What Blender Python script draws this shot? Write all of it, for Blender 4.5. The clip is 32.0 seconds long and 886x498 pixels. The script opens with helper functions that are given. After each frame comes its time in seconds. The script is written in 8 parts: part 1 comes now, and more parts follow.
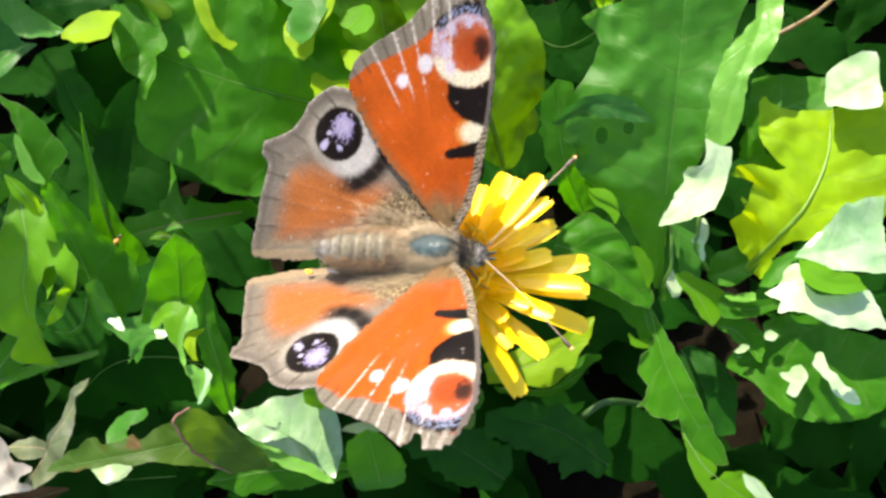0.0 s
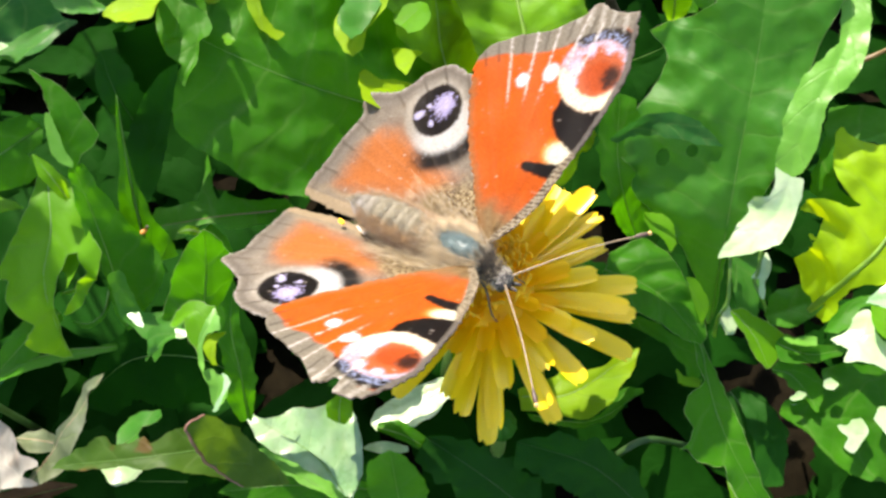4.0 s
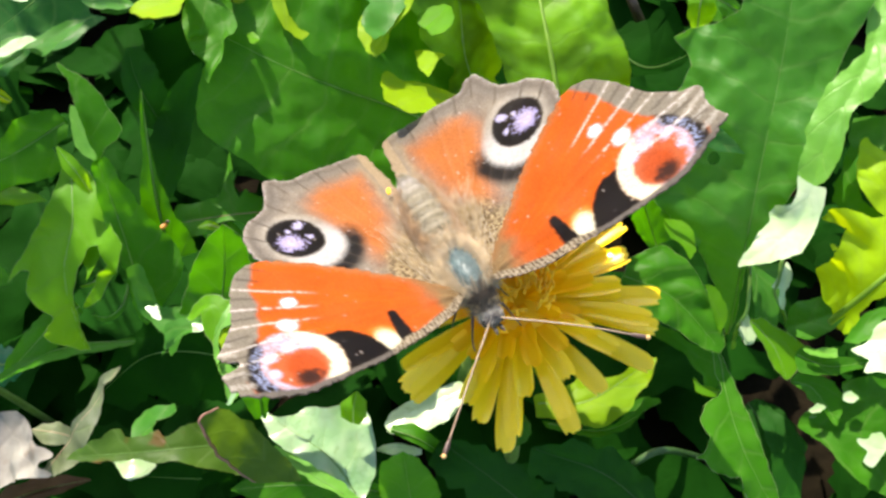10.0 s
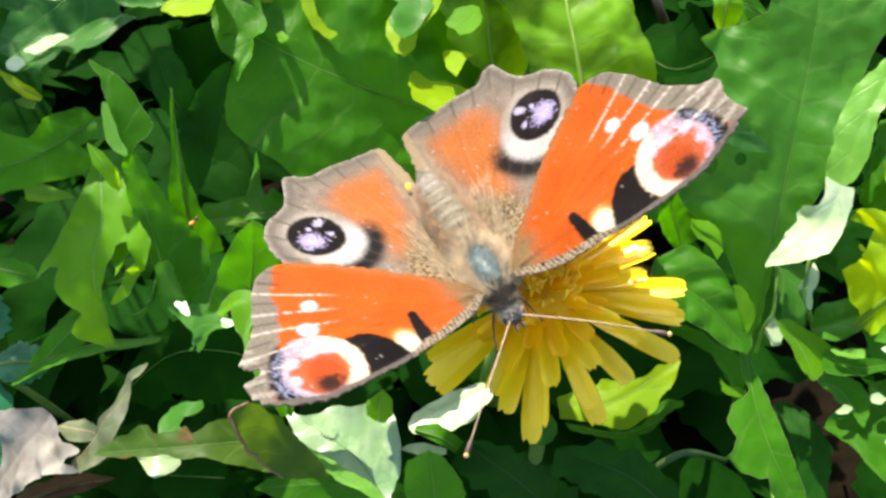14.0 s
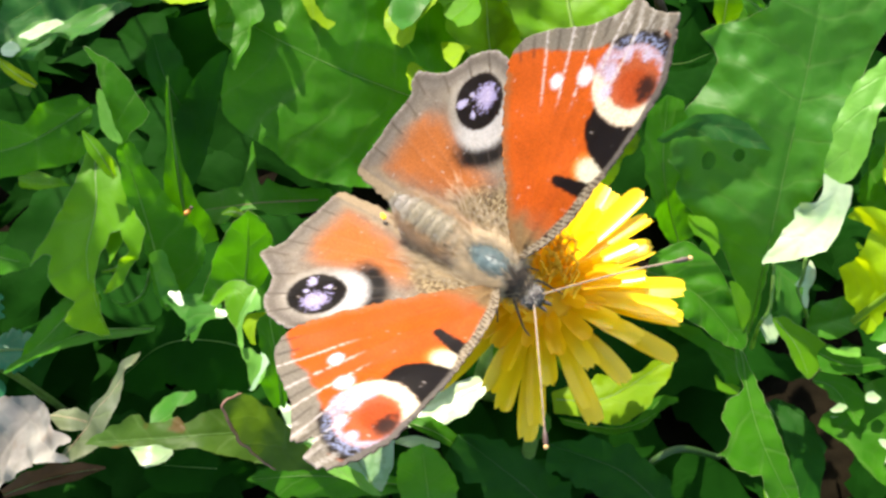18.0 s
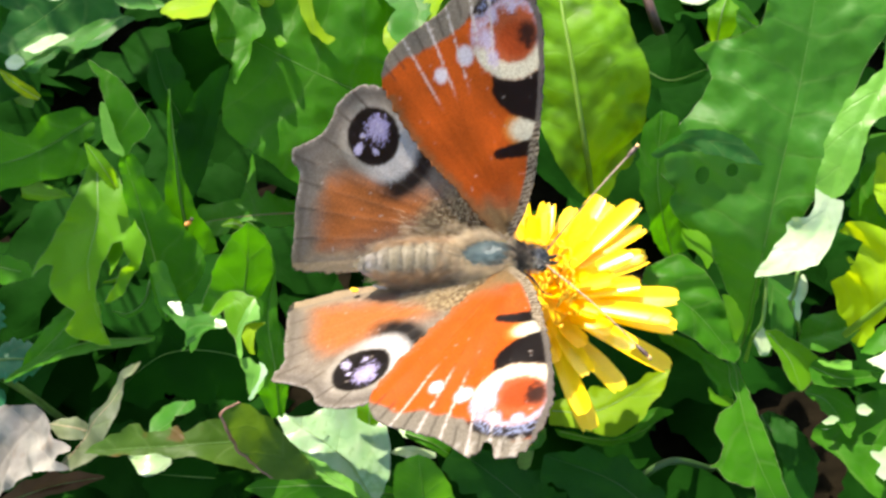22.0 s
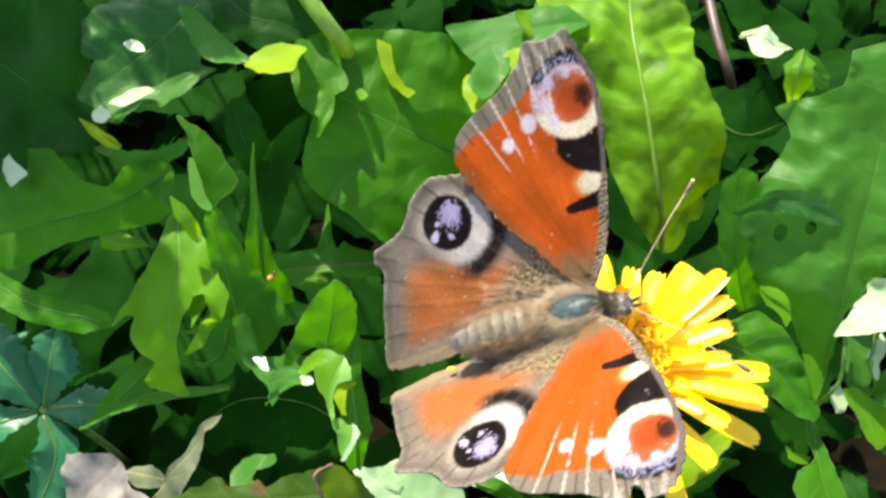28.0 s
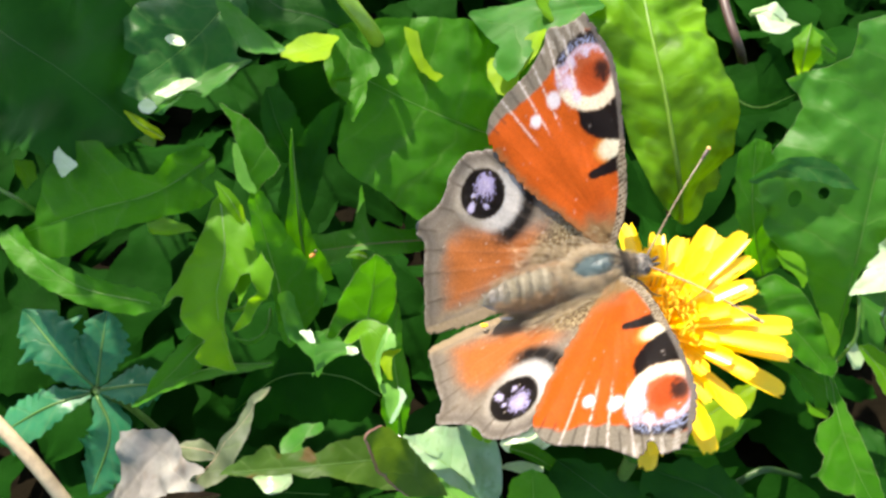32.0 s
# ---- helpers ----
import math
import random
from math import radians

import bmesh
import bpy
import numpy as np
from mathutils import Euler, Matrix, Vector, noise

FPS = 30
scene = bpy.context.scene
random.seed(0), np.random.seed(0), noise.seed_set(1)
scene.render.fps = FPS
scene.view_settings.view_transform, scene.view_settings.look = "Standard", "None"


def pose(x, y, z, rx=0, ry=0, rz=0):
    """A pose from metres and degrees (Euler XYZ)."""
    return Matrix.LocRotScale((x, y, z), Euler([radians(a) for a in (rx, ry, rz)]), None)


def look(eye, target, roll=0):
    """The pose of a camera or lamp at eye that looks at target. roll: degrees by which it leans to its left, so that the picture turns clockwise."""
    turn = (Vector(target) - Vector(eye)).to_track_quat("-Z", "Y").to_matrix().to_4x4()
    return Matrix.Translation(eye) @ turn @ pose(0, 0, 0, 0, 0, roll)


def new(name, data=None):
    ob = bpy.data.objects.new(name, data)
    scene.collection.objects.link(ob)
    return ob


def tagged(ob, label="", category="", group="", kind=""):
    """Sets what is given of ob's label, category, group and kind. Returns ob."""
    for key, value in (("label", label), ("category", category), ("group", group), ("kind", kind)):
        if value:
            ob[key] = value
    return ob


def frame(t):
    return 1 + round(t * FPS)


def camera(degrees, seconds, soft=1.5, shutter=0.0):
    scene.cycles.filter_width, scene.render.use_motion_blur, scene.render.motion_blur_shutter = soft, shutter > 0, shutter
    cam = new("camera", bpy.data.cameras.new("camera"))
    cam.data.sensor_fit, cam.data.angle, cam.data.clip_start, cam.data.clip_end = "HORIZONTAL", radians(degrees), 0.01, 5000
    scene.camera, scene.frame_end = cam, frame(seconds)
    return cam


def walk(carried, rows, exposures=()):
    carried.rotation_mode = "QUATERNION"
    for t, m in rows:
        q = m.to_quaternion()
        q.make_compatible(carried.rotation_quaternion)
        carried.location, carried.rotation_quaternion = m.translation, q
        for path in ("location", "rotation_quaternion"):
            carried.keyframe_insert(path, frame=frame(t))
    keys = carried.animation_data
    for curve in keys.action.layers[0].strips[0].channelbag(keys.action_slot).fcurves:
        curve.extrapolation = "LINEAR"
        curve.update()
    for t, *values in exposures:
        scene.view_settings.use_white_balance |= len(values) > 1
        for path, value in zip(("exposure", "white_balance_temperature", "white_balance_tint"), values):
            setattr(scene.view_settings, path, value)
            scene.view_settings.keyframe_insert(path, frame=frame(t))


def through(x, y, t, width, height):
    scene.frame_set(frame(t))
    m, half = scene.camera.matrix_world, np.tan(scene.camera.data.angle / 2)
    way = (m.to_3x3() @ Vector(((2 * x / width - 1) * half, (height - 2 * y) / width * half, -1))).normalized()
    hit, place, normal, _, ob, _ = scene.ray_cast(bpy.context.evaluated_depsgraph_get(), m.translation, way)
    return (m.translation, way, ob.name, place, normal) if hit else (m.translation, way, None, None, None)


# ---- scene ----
# Lengths below are in millimetres unless a name says otherwise; MM turns them into metres.
MM = 0.001

# ---- camera ----
cam = camera(50, 32.0, soft=2.8)
CAMERA_ROWS = [
    (0.0, pose(-0.00138, -0.04994, 0.14097, 27.98, -0.37, -6.37)),
    (0.5, pose(-0.00283, -0.04770, 0.13978, 27.45, -0.11, -5.70)),
    (1.0, pose(-0.00388, -0.04586, 0.13690, 25.66, 0.13, -5.17)),
    (1.5, pose(-0.00161, -0.04477, 0.13665, 25.96, -0.88, -4.83)),
    (2.0, pose(-0.00067, -0.04494, 0.13641, 26.82, -0.73, -3.81)),
    (2.5, pose(-0.00078, -0.04522, 0.13708, 27.05, -1.21, -3.54)),
    (3.0, pose(-0.00209, -0.04507, 0.13735, 29.06, -1.26, -2.53)),
    (3.5, pose(-0.00237, -0.04540, 0.13544, 28.25, -0.45, -1.83)),
    (5.5, pose(0.00211, -0.04967, 0.13541, 30.46, -0.45, -1.23)),
    (6.0, pose(0.00178, -0.04960, 0.13509, 29.99, 0.01, -0.86)),
    (6.5, pose(0.00085, -0.04793, 0.13524, 29.66, -0.08, -0.63)),
    (7.0, pose(0.00018, -0.04778, 0.13472, 29.31, 0.13, -0.34)),
    (7.5, pose(0.00034, -0.04710, 0.13498, 29.58, -0.09, -0.28)),
    (8.0, pose(0.00051, -0.04772, 0.13484, 29.64, 0.03, -0.10)),
    (8.5, pose(0.00020, -0.04967, 0.13398, 30.22, -0.35, -0.13)),
    (9.0, pose(0.00000, -0.04887, 0.13465, 30.00, 0.00, -0.00)),
    (9.5, pose(-0.00102, -0.04784, 0.13528, 30.05, -0.07, -0.15)),
    (10.0, pose(-0.00136, -0.04799, 0.13449, 29.66, 0.01, 0.16)),
    (10.5, pose(-0.00110, -0.04794, 0.13507, 29.79, 0.10, 0.17)),
    (11.0, pose(-0.00180, -0.05014, 0.13440, 30.11, -0.00, 0.13)),
    (11.5, pose(-0.00180, -0.05039, 0.13426, 30.53, 0.29, 0.21)),
    (12.0, pose(-0.00247, -0.05038, 0.13395, 30.23, 0.25, 0.16)),
    (12.5, pose(-0.00184, -0.04946, 0.13442, 30.23, 0.10, 0.02)),
    (13.0, pose(-0.00184, -0.04900, 0.13487, 30.53, 0.20, 0.19)),
    (13.5, pose(-0.00389, -0.04797, 0.13475, 30.74, 0.50, 0.61)),
    (14.0, pose(-0.00375, -0.04967, 0.13377, 30.56, 0.13, 0.60)),
    (14.5, pose(-0.00150, -0.04790, 0.13523, 30.52, -0.23, 0.72)),
    (16.5, pose(-0.00244, -0.04913, 0.13403, 30.22, 0.16, 1.12)),
    (17.0, pose(-0.00305, -0.04898, 0.13375, 29.95, 0.03, 1.24)),
    (17.5, pose(-0.00366, -0.04892, 0.13358, 30.21, -0.16, 1.28)),
    (18.0, pose(-0.00359, -0.04940, 0.13337, 30.11, -0.39, 1.16)),
    (18.5, pose(-0.00356, -0.04982, 0.13357, 30.37, -0.64, 1.03)),
    (19.0, pose(-0.00236, -0.05071, 0.13374, 30.71, -0.76, 0.80)),
    (19.5, pose(-0.00235, -0.05167, 0.13337, 30.74, -0.73, 0.72)),
    (20.0, pose(-0.00341, -0.05302, 0.13304, 30.80, -0.37, 0.84)),
    (20.5, pose(-0.00441, -0.05334, 0.13298, 31.16, -0.52, 0.97)),
    (21.0, pose(-0.00410, -0.05300, 0.13324, 31.25, -0.45, 1.15)),
    (21.5, pose(-0.00274, -0.05241, 0.13352, 31.37, -0.75, 1.08)),
    (22.0, pose(-0.00343, -0.05022, 0.13447, 30.93, -0.61, 1.34)),
    (22.5, pose(-0.00253, -0.04932, 0.13485, 30.75, -0.52, 1.42)),
    (23.0, pose(-0.00243, -0.04807, 0.13545, 30.59, -0.25, 1.57)),
    (23.5, pose(-0.00180, -0.04816, 0.13517, 30.24, 0.04, 1.36)),
    (24.0, pose(-0.00355, -0.04810, 0.13527, 30.16, 0.06, 1.36)),
    (24.5, pose(-0.00473, -0.04992, 0.13473, 30.39, -0.37, 1.19)),
    (26.5, pose(-0.00708, -0.04749, 0.13475, 29.30, -1.28, 1.05)),
    (27.0, pose(-0.00823, -0.04707, 0.13540, 29.80, -0.94, 1.35)),
    (27.5, pose(-0.01124, -0.04646, 0.13665, 30.59, -0.85, 1.69)),
    (28.0, pose(-0.01241, -0.04591, 0.13741, 31.26, -0.89, 1.94)),
    (28.5, pose(-0.01292, -0.04726, 0.13793, 31.79, -1.06, 2.03)),
    (29.0, pose(-0.01246, -0.05028, 0.13729, 31.67, -1.38, 1.84)),
    (29.5, pose(-0.01365, -0.05153, 0.13717, 32.26, -1.07, 1.87)),
    (30.0, pose(-0.01603, -0.05341, 0.13724, 32.04, -0.19, 1.73)),
    (30.5, pose(-0.01526, -0.05346, 0.13940, 32.36, -0.40, 0.75)),
    (31.0, pose(-0.01628, -0.05360, 0.14012, 32.07, 0.22, 1.02)),
    (31.5, pose(-0.01659, -0.05205, 0.14013, 31.47, 0.10, 0.91)),
    (32.0, pose(-0.01575, -0.05100, 0.14076, 31.09, 0.17, 0.51)),
]
walk(cam, CAMERA_ROWS, [(0.0, 1.92, 7250, 13), (10.0, 1.92, 7250, 13), (22.0, 1.92, 7250, 13), (32.0, 1.91, 7250, 13)])

# ---- light: a high sun on the far side of the flower, blue sky ----
SUN = Vector((-0.32, 0.585, 0.745)).normalized()
world = bpy.data.worlds.new("world")
scene.world = world
world.use_nodes = True
wn = world.node_tree.nodes
sky = wn.new("ShaderNodeTexSky")
sky.sky_type, sky.sun_disc = "NISHITA", False
sky.sun_elevation = math.asin(SUN.z)
sky.sun_rotation = math.atan2(SUN.x, SUN.y)
wn["Background"].inputs[1].default_value = 0.15
world.node_tree.links.new(sky.outputs[0], wn["Background"].inputs[0])
sun = new("sun", bpy.data.lights.new("sun", "SUN"))
sun.data.energy, sun.data.angle, sun.data.color = 4.0, radians(0.53), (1.0, 0.95, 0.86)
sun.matrix_world = look(SUN, (0, 0, 0))


# ---- materials ----
class Nodes:
    """Short hand for building a material's node tree."""

    def __init__(self, name):
        self.mat = bpy.data.materials.new(name)
        self.mat.use_nodes = True
        self.tree = self.mat.node_tree
        self.tree.nodes.clear()
        self.out = self.tree.nodes.new("ShaderNodeOutputMaterial")

    def add(self, kind, *values):
        n = self.tree.nodes.new("ShaderNode" + kind)
        for i, v in enumerate(values):
            self.put(n.inputs[i], v)
        return n

    def put(self, socket, v):
        if v is None:
            return
        if isinstance(v, bpy.types.NodeSocket):
            self.tree.links.new(v, socket)
        elif isinstance(v, tuple) and len(v) == 3 and socket.type == "RGBA":
            socket.default_value = (*v, 1)
        else:
            socket.default_value = v

    def math(self, op, a, b=None, c=None):
        n = self.add("Math", a, b, c)
        n.operation = op
        return n.outputs[0]

    def noise(self, scale, detail=3.0, vector=None, rough=0.55):
        n = self.add("TexNoise")
        n.inputs["Scale"].default_value, n.inputs["Detail"].default_value = scale, detail
        n.inputs["Roughness"].default_value = rough
        self.put(n.inputs["Vector"], vector)
        return n.outputs[0]

    def object_place(self):
        return self.add("TexCoord").outputs["Object"]

    def ramp(self, fac, lo, hi):
        n = self.add("MapRange", fac, lo, hi, 0.0, 1.0)
        n.clamp = True
        return n.outputs[0]

    def mix(self, fac, a, b, blend="MIX"):
        n = self.add("Mix")
        n.data_type, n.blend_type = "RGBA", blend
        self.put(n.inputs[0], fac)
        self.put(n.inputs[6], a)
        self.put(n.inputs[7], b)
        return n.outputs[2]

    def bump(self, height, strength, distance):
        n = self.add("Bump")
        n.inputs["Strength"].default_value, n.inputs["Distance"].default_value = strength, distance
        self.put(n.inputs["Height"], height)
        return n.outputs[0]

    def surface(self, color, rough, bump=None, glow=None, gloss=0.5, sheen=0.0):
        n = self.add("BsdfPrincipled")
        self.put(n.inputs["Base Color"], color)
        self.put(n.inputs["Roughness"], rough)
        self.put(n.inputs["Specular IOR Level"], gloss)
        if sheen:
            n.inputs["Sheen Weight"].default_value = sheen
        if bump:
            self.put(n.inputs["Normal"], bump)
        return n.outputs[0]

    def end(self, shader):
        self.tree.links.new(shader, self.out.inputs[0])
        return self.mat


def leaf_material(name, dark, light, glow, rough=0.44, gloss=0.36, through_part=0.45, vein=(0.14, 0.21, 0.06), dust=0.0, spots=0.0, lines=1.0, mottle=0.0, warm=1.06):
    """A leaf's skin: green in two scales, paler side veins, waxy gloss, light that comes through from behind.
    The UV holds the place along the leaf (in cm) and across it (-1 to 1)."""
    m = Nodes(name)
    place = m.object_place()
    rnd = m.add("ObjectInfo").outputs["Random"]
    big = m.noise(90.0, 2.0, place)
    broad = m.noise(38.0, 1.0, place)
    fine = m.noise(900.0, 4.0, place)
    color = m.mix(m.ramp(big, 0.3, 0.72), dark, light)
    color = m.mix(m.math("MULTIPLY", m.ramp(fine, 0.35, 0.75), 0.16), color, tuple(min(1, c * 1.7) for c in light))
    color = m.mix(m.math("MULTIPLY", m.ramp(broad, 0.40, 0.62), 0.7), color, (min(1.0, light[0] * warm), light[1] * 1.10, light[2]))
    patch = m.ramp(m.noise(150.0, 3.0, place), 0.46, 0.66)
    color = m.mix(m.math("MULTIPLY", patch, 0.5), color, (dark[0] * 0.55, dark[1] * 0.8, dark[2] * 0.8))
    color = m.mix(m.math("MULTIPLY", rnd, 0.35), color, tuple(c * 0.7 for c in dark))
    uv = m.add("SeparateXYZ", m.add("UVMap").outputs[0])
    along, across = uv.outputs[0], m.math("ABSOLUTE", uv.outputs[1])
    wob = m.math("MULTIPLY", m.math("SUBTRACT", m.noise(160.0, 2.0, place), 0.5), 1.1)
    s = m.math("ADD", m.math("SUBTRACT", m.math("MULTIPLY", along, 2.2), m.math("MULTIPLY", across, 1.0)), wob)
    tri = m.math("ABSOLUTE", m.math("SUBTRACT", m.math("FRACT", s), 0.5))
    line = m.math("SUBTRACT", 1.0, m.ramp(tri, 0.0, 0.075))
    net = m.add("TexVoronoi")
    net.feature = "DISTANCE_TO_EDGE"
    net.inputs["Scale"].default_value = 620.0
    m.put(net.inputs["Vector"], place)
    cell = m.ramp(net.outputs[0], 0.0, 0.18)
    color = m.mix(m.math("MULTIPLY", line, 0.20 * lines), color, vein)
    color = m.mix(m.math("MULTIPLY", m.math("SUBTRACT", 1.0, cell), 0.07 * lines), color, vein)
    cloud = None
    # Painted shading: dark blotches, as between the bumps of a blade.
    if mottle:
        cloud = m.math("MULTIPLY", m.ramp(m.noise(190.0, 2.0, place), 0.44, 0.60), mottle)
        color = m.mix(cloud, color, tuple(c * 0.42 for c in dark))
    if dust:
        color = m.mix(m.math("MULTIPLY", m.ramp(m.noise(240.0, 5.0, place), 0.42, 0.68), dust), color, (0.42, 0.42, 0.36))
    if spots:
        color = m.mix(m.math("MULTIPLY", m.ramp(m.noise(310.0, 2.0, place), 0.60, 0.68), spots), color, (0.10, 0.035, 0.012))
    relief = m.math("ADD", m.math("MULTIPLY", cell, 0.05), m.math("ADD", m.math("MULTIPLY", line, -0.10), m.math("MULTIPLY", big, 1.2)))
    relief = m.math("ADD", relief, m.math("MULTIPLY", m.noise(230.0, 2.0, place), 1.2))
    nrm = m.bump(relief, 0.55, 0.00045)
    r = m.math("ADD", m.math("ADD", rough, m.math("MULTIPLY", patch, 0.18)), m.math("MULTIPLY", m.math("SUBTRACT", fine, 0.5), 0.25))
    skin = m.surface(color, r, nrm, gloss=gloss)
    lit = m.mix(m.math("MULTIPLY", line, 0.4), m.mix(m.ramp(big, 0.3, 0.72), glow, tuple(c * 0.72 for c in glow)), tuple(c * 0.8 for c in glow))
    if cloud:
        lit = m.mix(cloud, lit, tuple(c * 0.35 for c in glow))
    trans = m.add("BsdfTranslucent")
    m.put(trans.inputs["Color"], lit)
    m.put(trans.inputs["Normal"], nrm)
    mixed = m.add("MixShader", through_part)
    m.put(mixed.inputs[1], skin)
    m.put(mixed.inputs[2], trans.outputs[0])
    return m.end(mixed.outputs[0])


GREEN = leaf_material("dandelion_green", (0.0178, 0.108, 0.00378), (0.0356, 0.162, 0.00536), (0.0797, 0.33, 0.00284), rough=0.46, gloss=0.1)
LIGHT = leaf_material("light_green", (0.0211, 0.115, 0.00918), (0.0381, 0.162, 0.0168), (0.102, 0.35, 0.00918), rough=0.46, gloss=0.16)
# Sunlight through the leaves is put into these three yellow base colours.
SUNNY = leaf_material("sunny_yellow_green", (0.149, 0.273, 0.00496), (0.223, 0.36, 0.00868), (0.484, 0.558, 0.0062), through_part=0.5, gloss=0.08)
SUNLIT = leaf_material("mottled_sun_yellow_green", (0.163, 0.312, 0.0072), (0.275, 0.45, 0.0108), (0.6, 0.7, 0.0072), through_part=0.5, mottle=0.35, gloss=0.08)
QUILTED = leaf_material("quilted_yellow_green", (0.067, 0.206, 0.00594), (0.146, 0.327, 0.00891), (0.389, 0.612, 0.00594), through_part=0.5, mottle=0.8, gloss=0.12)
# The shade of the gaps is put into this near-black green.
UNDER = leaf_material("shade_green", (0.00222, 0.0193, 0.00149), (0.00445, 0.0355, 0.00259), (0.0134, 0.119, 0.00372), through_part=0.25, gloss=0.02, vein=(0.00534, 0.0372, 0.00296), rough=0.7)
# Brighter, yellower green with light through the leaf put into the colour.
FRESH = leaf_material("lit_fresh_green", (0.0569, 0.202, 0.0054), (0.0948, 0.274, 0.00756), (0.247, 0.499, 0.0054), through_part=0.55, gloss=0.12)
# Glare of the sun on leaves is put into this near-white green.
PALE = leaf_material("pale_glare_green", (0.176, 0.304, 0.104), (0.368, 0.472, 0.28), (0.368, 0.528, 0.128), rough=0.30, gloss=0.5, through_part=0.3, dust=0.4, warm=1.0)
# Whitish sheen of sunlit leaves, put into the base colour.
SHEEN = leaf_material("pale_sheen_green", (0.101, 0.221, 0.081), (0.23, 0.377, 0.176), (0.27, 0.52, 0.0945), rough=0.28, gloss=0.7, through_part=0.25, dust=0.25, warm=1.0)
# Shaded copy of the leaf green: the shade is in the colour.
DEEP = leaf_material("deep_shade_green", (0.00385, 0.0347, 0.00282), (0.00886, 0.0629, 0.00459), (0.0231, 0.179, 0.00705), through_part=0.30, gloss=0.08, vein=(0.0154, 0.0706, 0.00424), rough=0.55)
# Bluish shade on leaves is put into this darker green.
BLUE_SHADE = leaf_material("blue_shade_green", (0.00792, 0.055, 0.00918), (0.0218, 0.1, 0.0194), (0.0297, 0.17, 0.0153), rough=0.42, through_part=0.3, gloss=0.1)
# Paler green for folds: the sun on them is put into the colour.
FOLD = leaf_material("pale_fold_green", (0.0546, 0.18, 0.0182), (0.114, 0.288, 0.039), (0.26, 0.54, 0.026), rough=0.36, gloss=0.22, through_part=0.35, warm=1.0)
BLUISH = leaf_material("bluish_green", (0.00675, 0.0855, 0.0336), (0.0175, 0.154, 0.0624), (0.0324, 0.262, 0.0768), rough=0.36, through_part=0.3, gloss=0.25)
WITHERED = leaf_material("withered_grey", (0.111, 0.102, 0.0892), (0.272, 0.251, 0.23), (0.287, 0.268, 0.16), rough=0.7, through_part=0.25, vein=(0.268, 0.242, 0.191), dust=0.3, spots=0.25, warm=1.0, gloss=0.1)
DRIED = leaf_material("dried_grey_green", (0.0837, 0.107, 0.0527), (0.15, 0.174, 0.105), (0.167, 0.201, 0.0729), rough=0.6, through_part=0.3, dust=0.3, spots=0.15, warm=1.0, gloss=0.15)
RUSTY = leaf_material("rusty_dead_leaf", (0.06, 0.03, 0.012), (0.132, 0.066, 0.03), (0.18, 0.084, 0.024), rough=0.7, gloss=0.15, through_part=0.2, vein=(0.048, 0.024, 0.012))
BROWNED = leaf_material("browned_green", (0.0221, 0.0626, 0.00552), (0.0479, 0.0994, 0.011), (0.104, 0.191, 0.011), through_part=0.45, spots=0.7, gloss=0.12)


def plain(name, color, rough=0.5, scale=600.0, spread=0.35, relief=0.3, deep=0.0001, through_color=None, through_part=0.4, gloss=0.5, sheen=0.0):
    """One colour that varies in two scales, with fine relief."""
    m = Nodes(name)
    place = m.object_place()
    a, b = m.noise(scale, 4.0, place), m.noise(scale * 0.13, 2.0, place)
    c = m.mix(m.ramp(a, 0.3, 0.75), tuple(v * (1 - spread) for v in color), tuple(min(1, v * (1 + spread)) for v in color))
    c = m.mix(m.math("MULTIPLY", b, 0.3), c, tuple(v * 0.6 for v in color))
    nrm = m.bump(a, relief, deep)
    shader = m.surface(c, rough, nrm, gloss=gloss, sheen=sheen)
    if through_color:
        t = m.add("BsdfTranslucent")
        m.put(t.inputs["Color"], through_color)
        mixed = m.add("MixShader", through_part)
        m.put(mixed.inputs[1], shader)
        m.put(mixed.inputs[2], t.outputs[0])
        shader = mixed.outputs[0]
    return m.end(shader)


RIB = plain("pale_midrib", (0.102, 0.21, 0.042), 0.45, through_color=(0.27, 0.45, 0.072), through_part=0.45)
RIB_RED = plain("reddish_midrib", (0.18, 0.12, 0.048), 0.4, through_color=(0.36, 0.21, 0.06), through_part=0.3)
EDGE_BROWN = plain("brown_margin", (0.156, 0.072, 0.042), 0.6)
RIB_LIGHT = plain("light_midrib", (0.216, 0.3, 0.12), 0.45, through_color=(0.42, 0.51, 0.18), through_part=0.5)
# Midrib colour with the same glare painted in.
RIB_PALE = plain("glare_midrib", (0.3, 0.372, 0.216), 0.4, through_color=(0.36, 0.45, 0.18), through_part=0.3)
# Shade on midribs and a bent stalk is put into this colour.
RIB_DEEP = plain("painted_shade_midrib", (0.024, 0.072, 0.012), 0.5, through_color=(0.06, 0.18, 0.018), through_part=0.3)
STEM = plain("stem_green", (0.132, 0.228, 0.048), 0.4, through_color=(0.24, 0.36, 0.06), through_part=0.25)
STALK = plain("stalk_green", (0.16, 0.30, 0.03), 0.4, through_color=(0.36, 0.5, 0.05), through_part=0.4)
STRAW = plain("straw", (0.33, 0.252, 0.144), 0.5)
PETAL = plain("petal_yellow", (0.99, 0.67, 0.012), 0.3, 500.0, 0.03, 0.2, through_color=(1.0, 0.66, 0.008), through_part=0.36, gloss=0.5)
PETAL_DEEP = plain("petal_deep_yellow", (0.98, 0.52, 0.004), 0.5, 500.0, 0.06, 0.3, through_color=(1.0, 0.60, 0.01), through_part=0.32, gloss=0.3)
PALE_BIT = plain("pale_sliver", (0.48, 0.432, 0.36), 0.6)
POLLEN = plain("pollen_yellow", (0.92, 0.45, 0.008), 0.8)


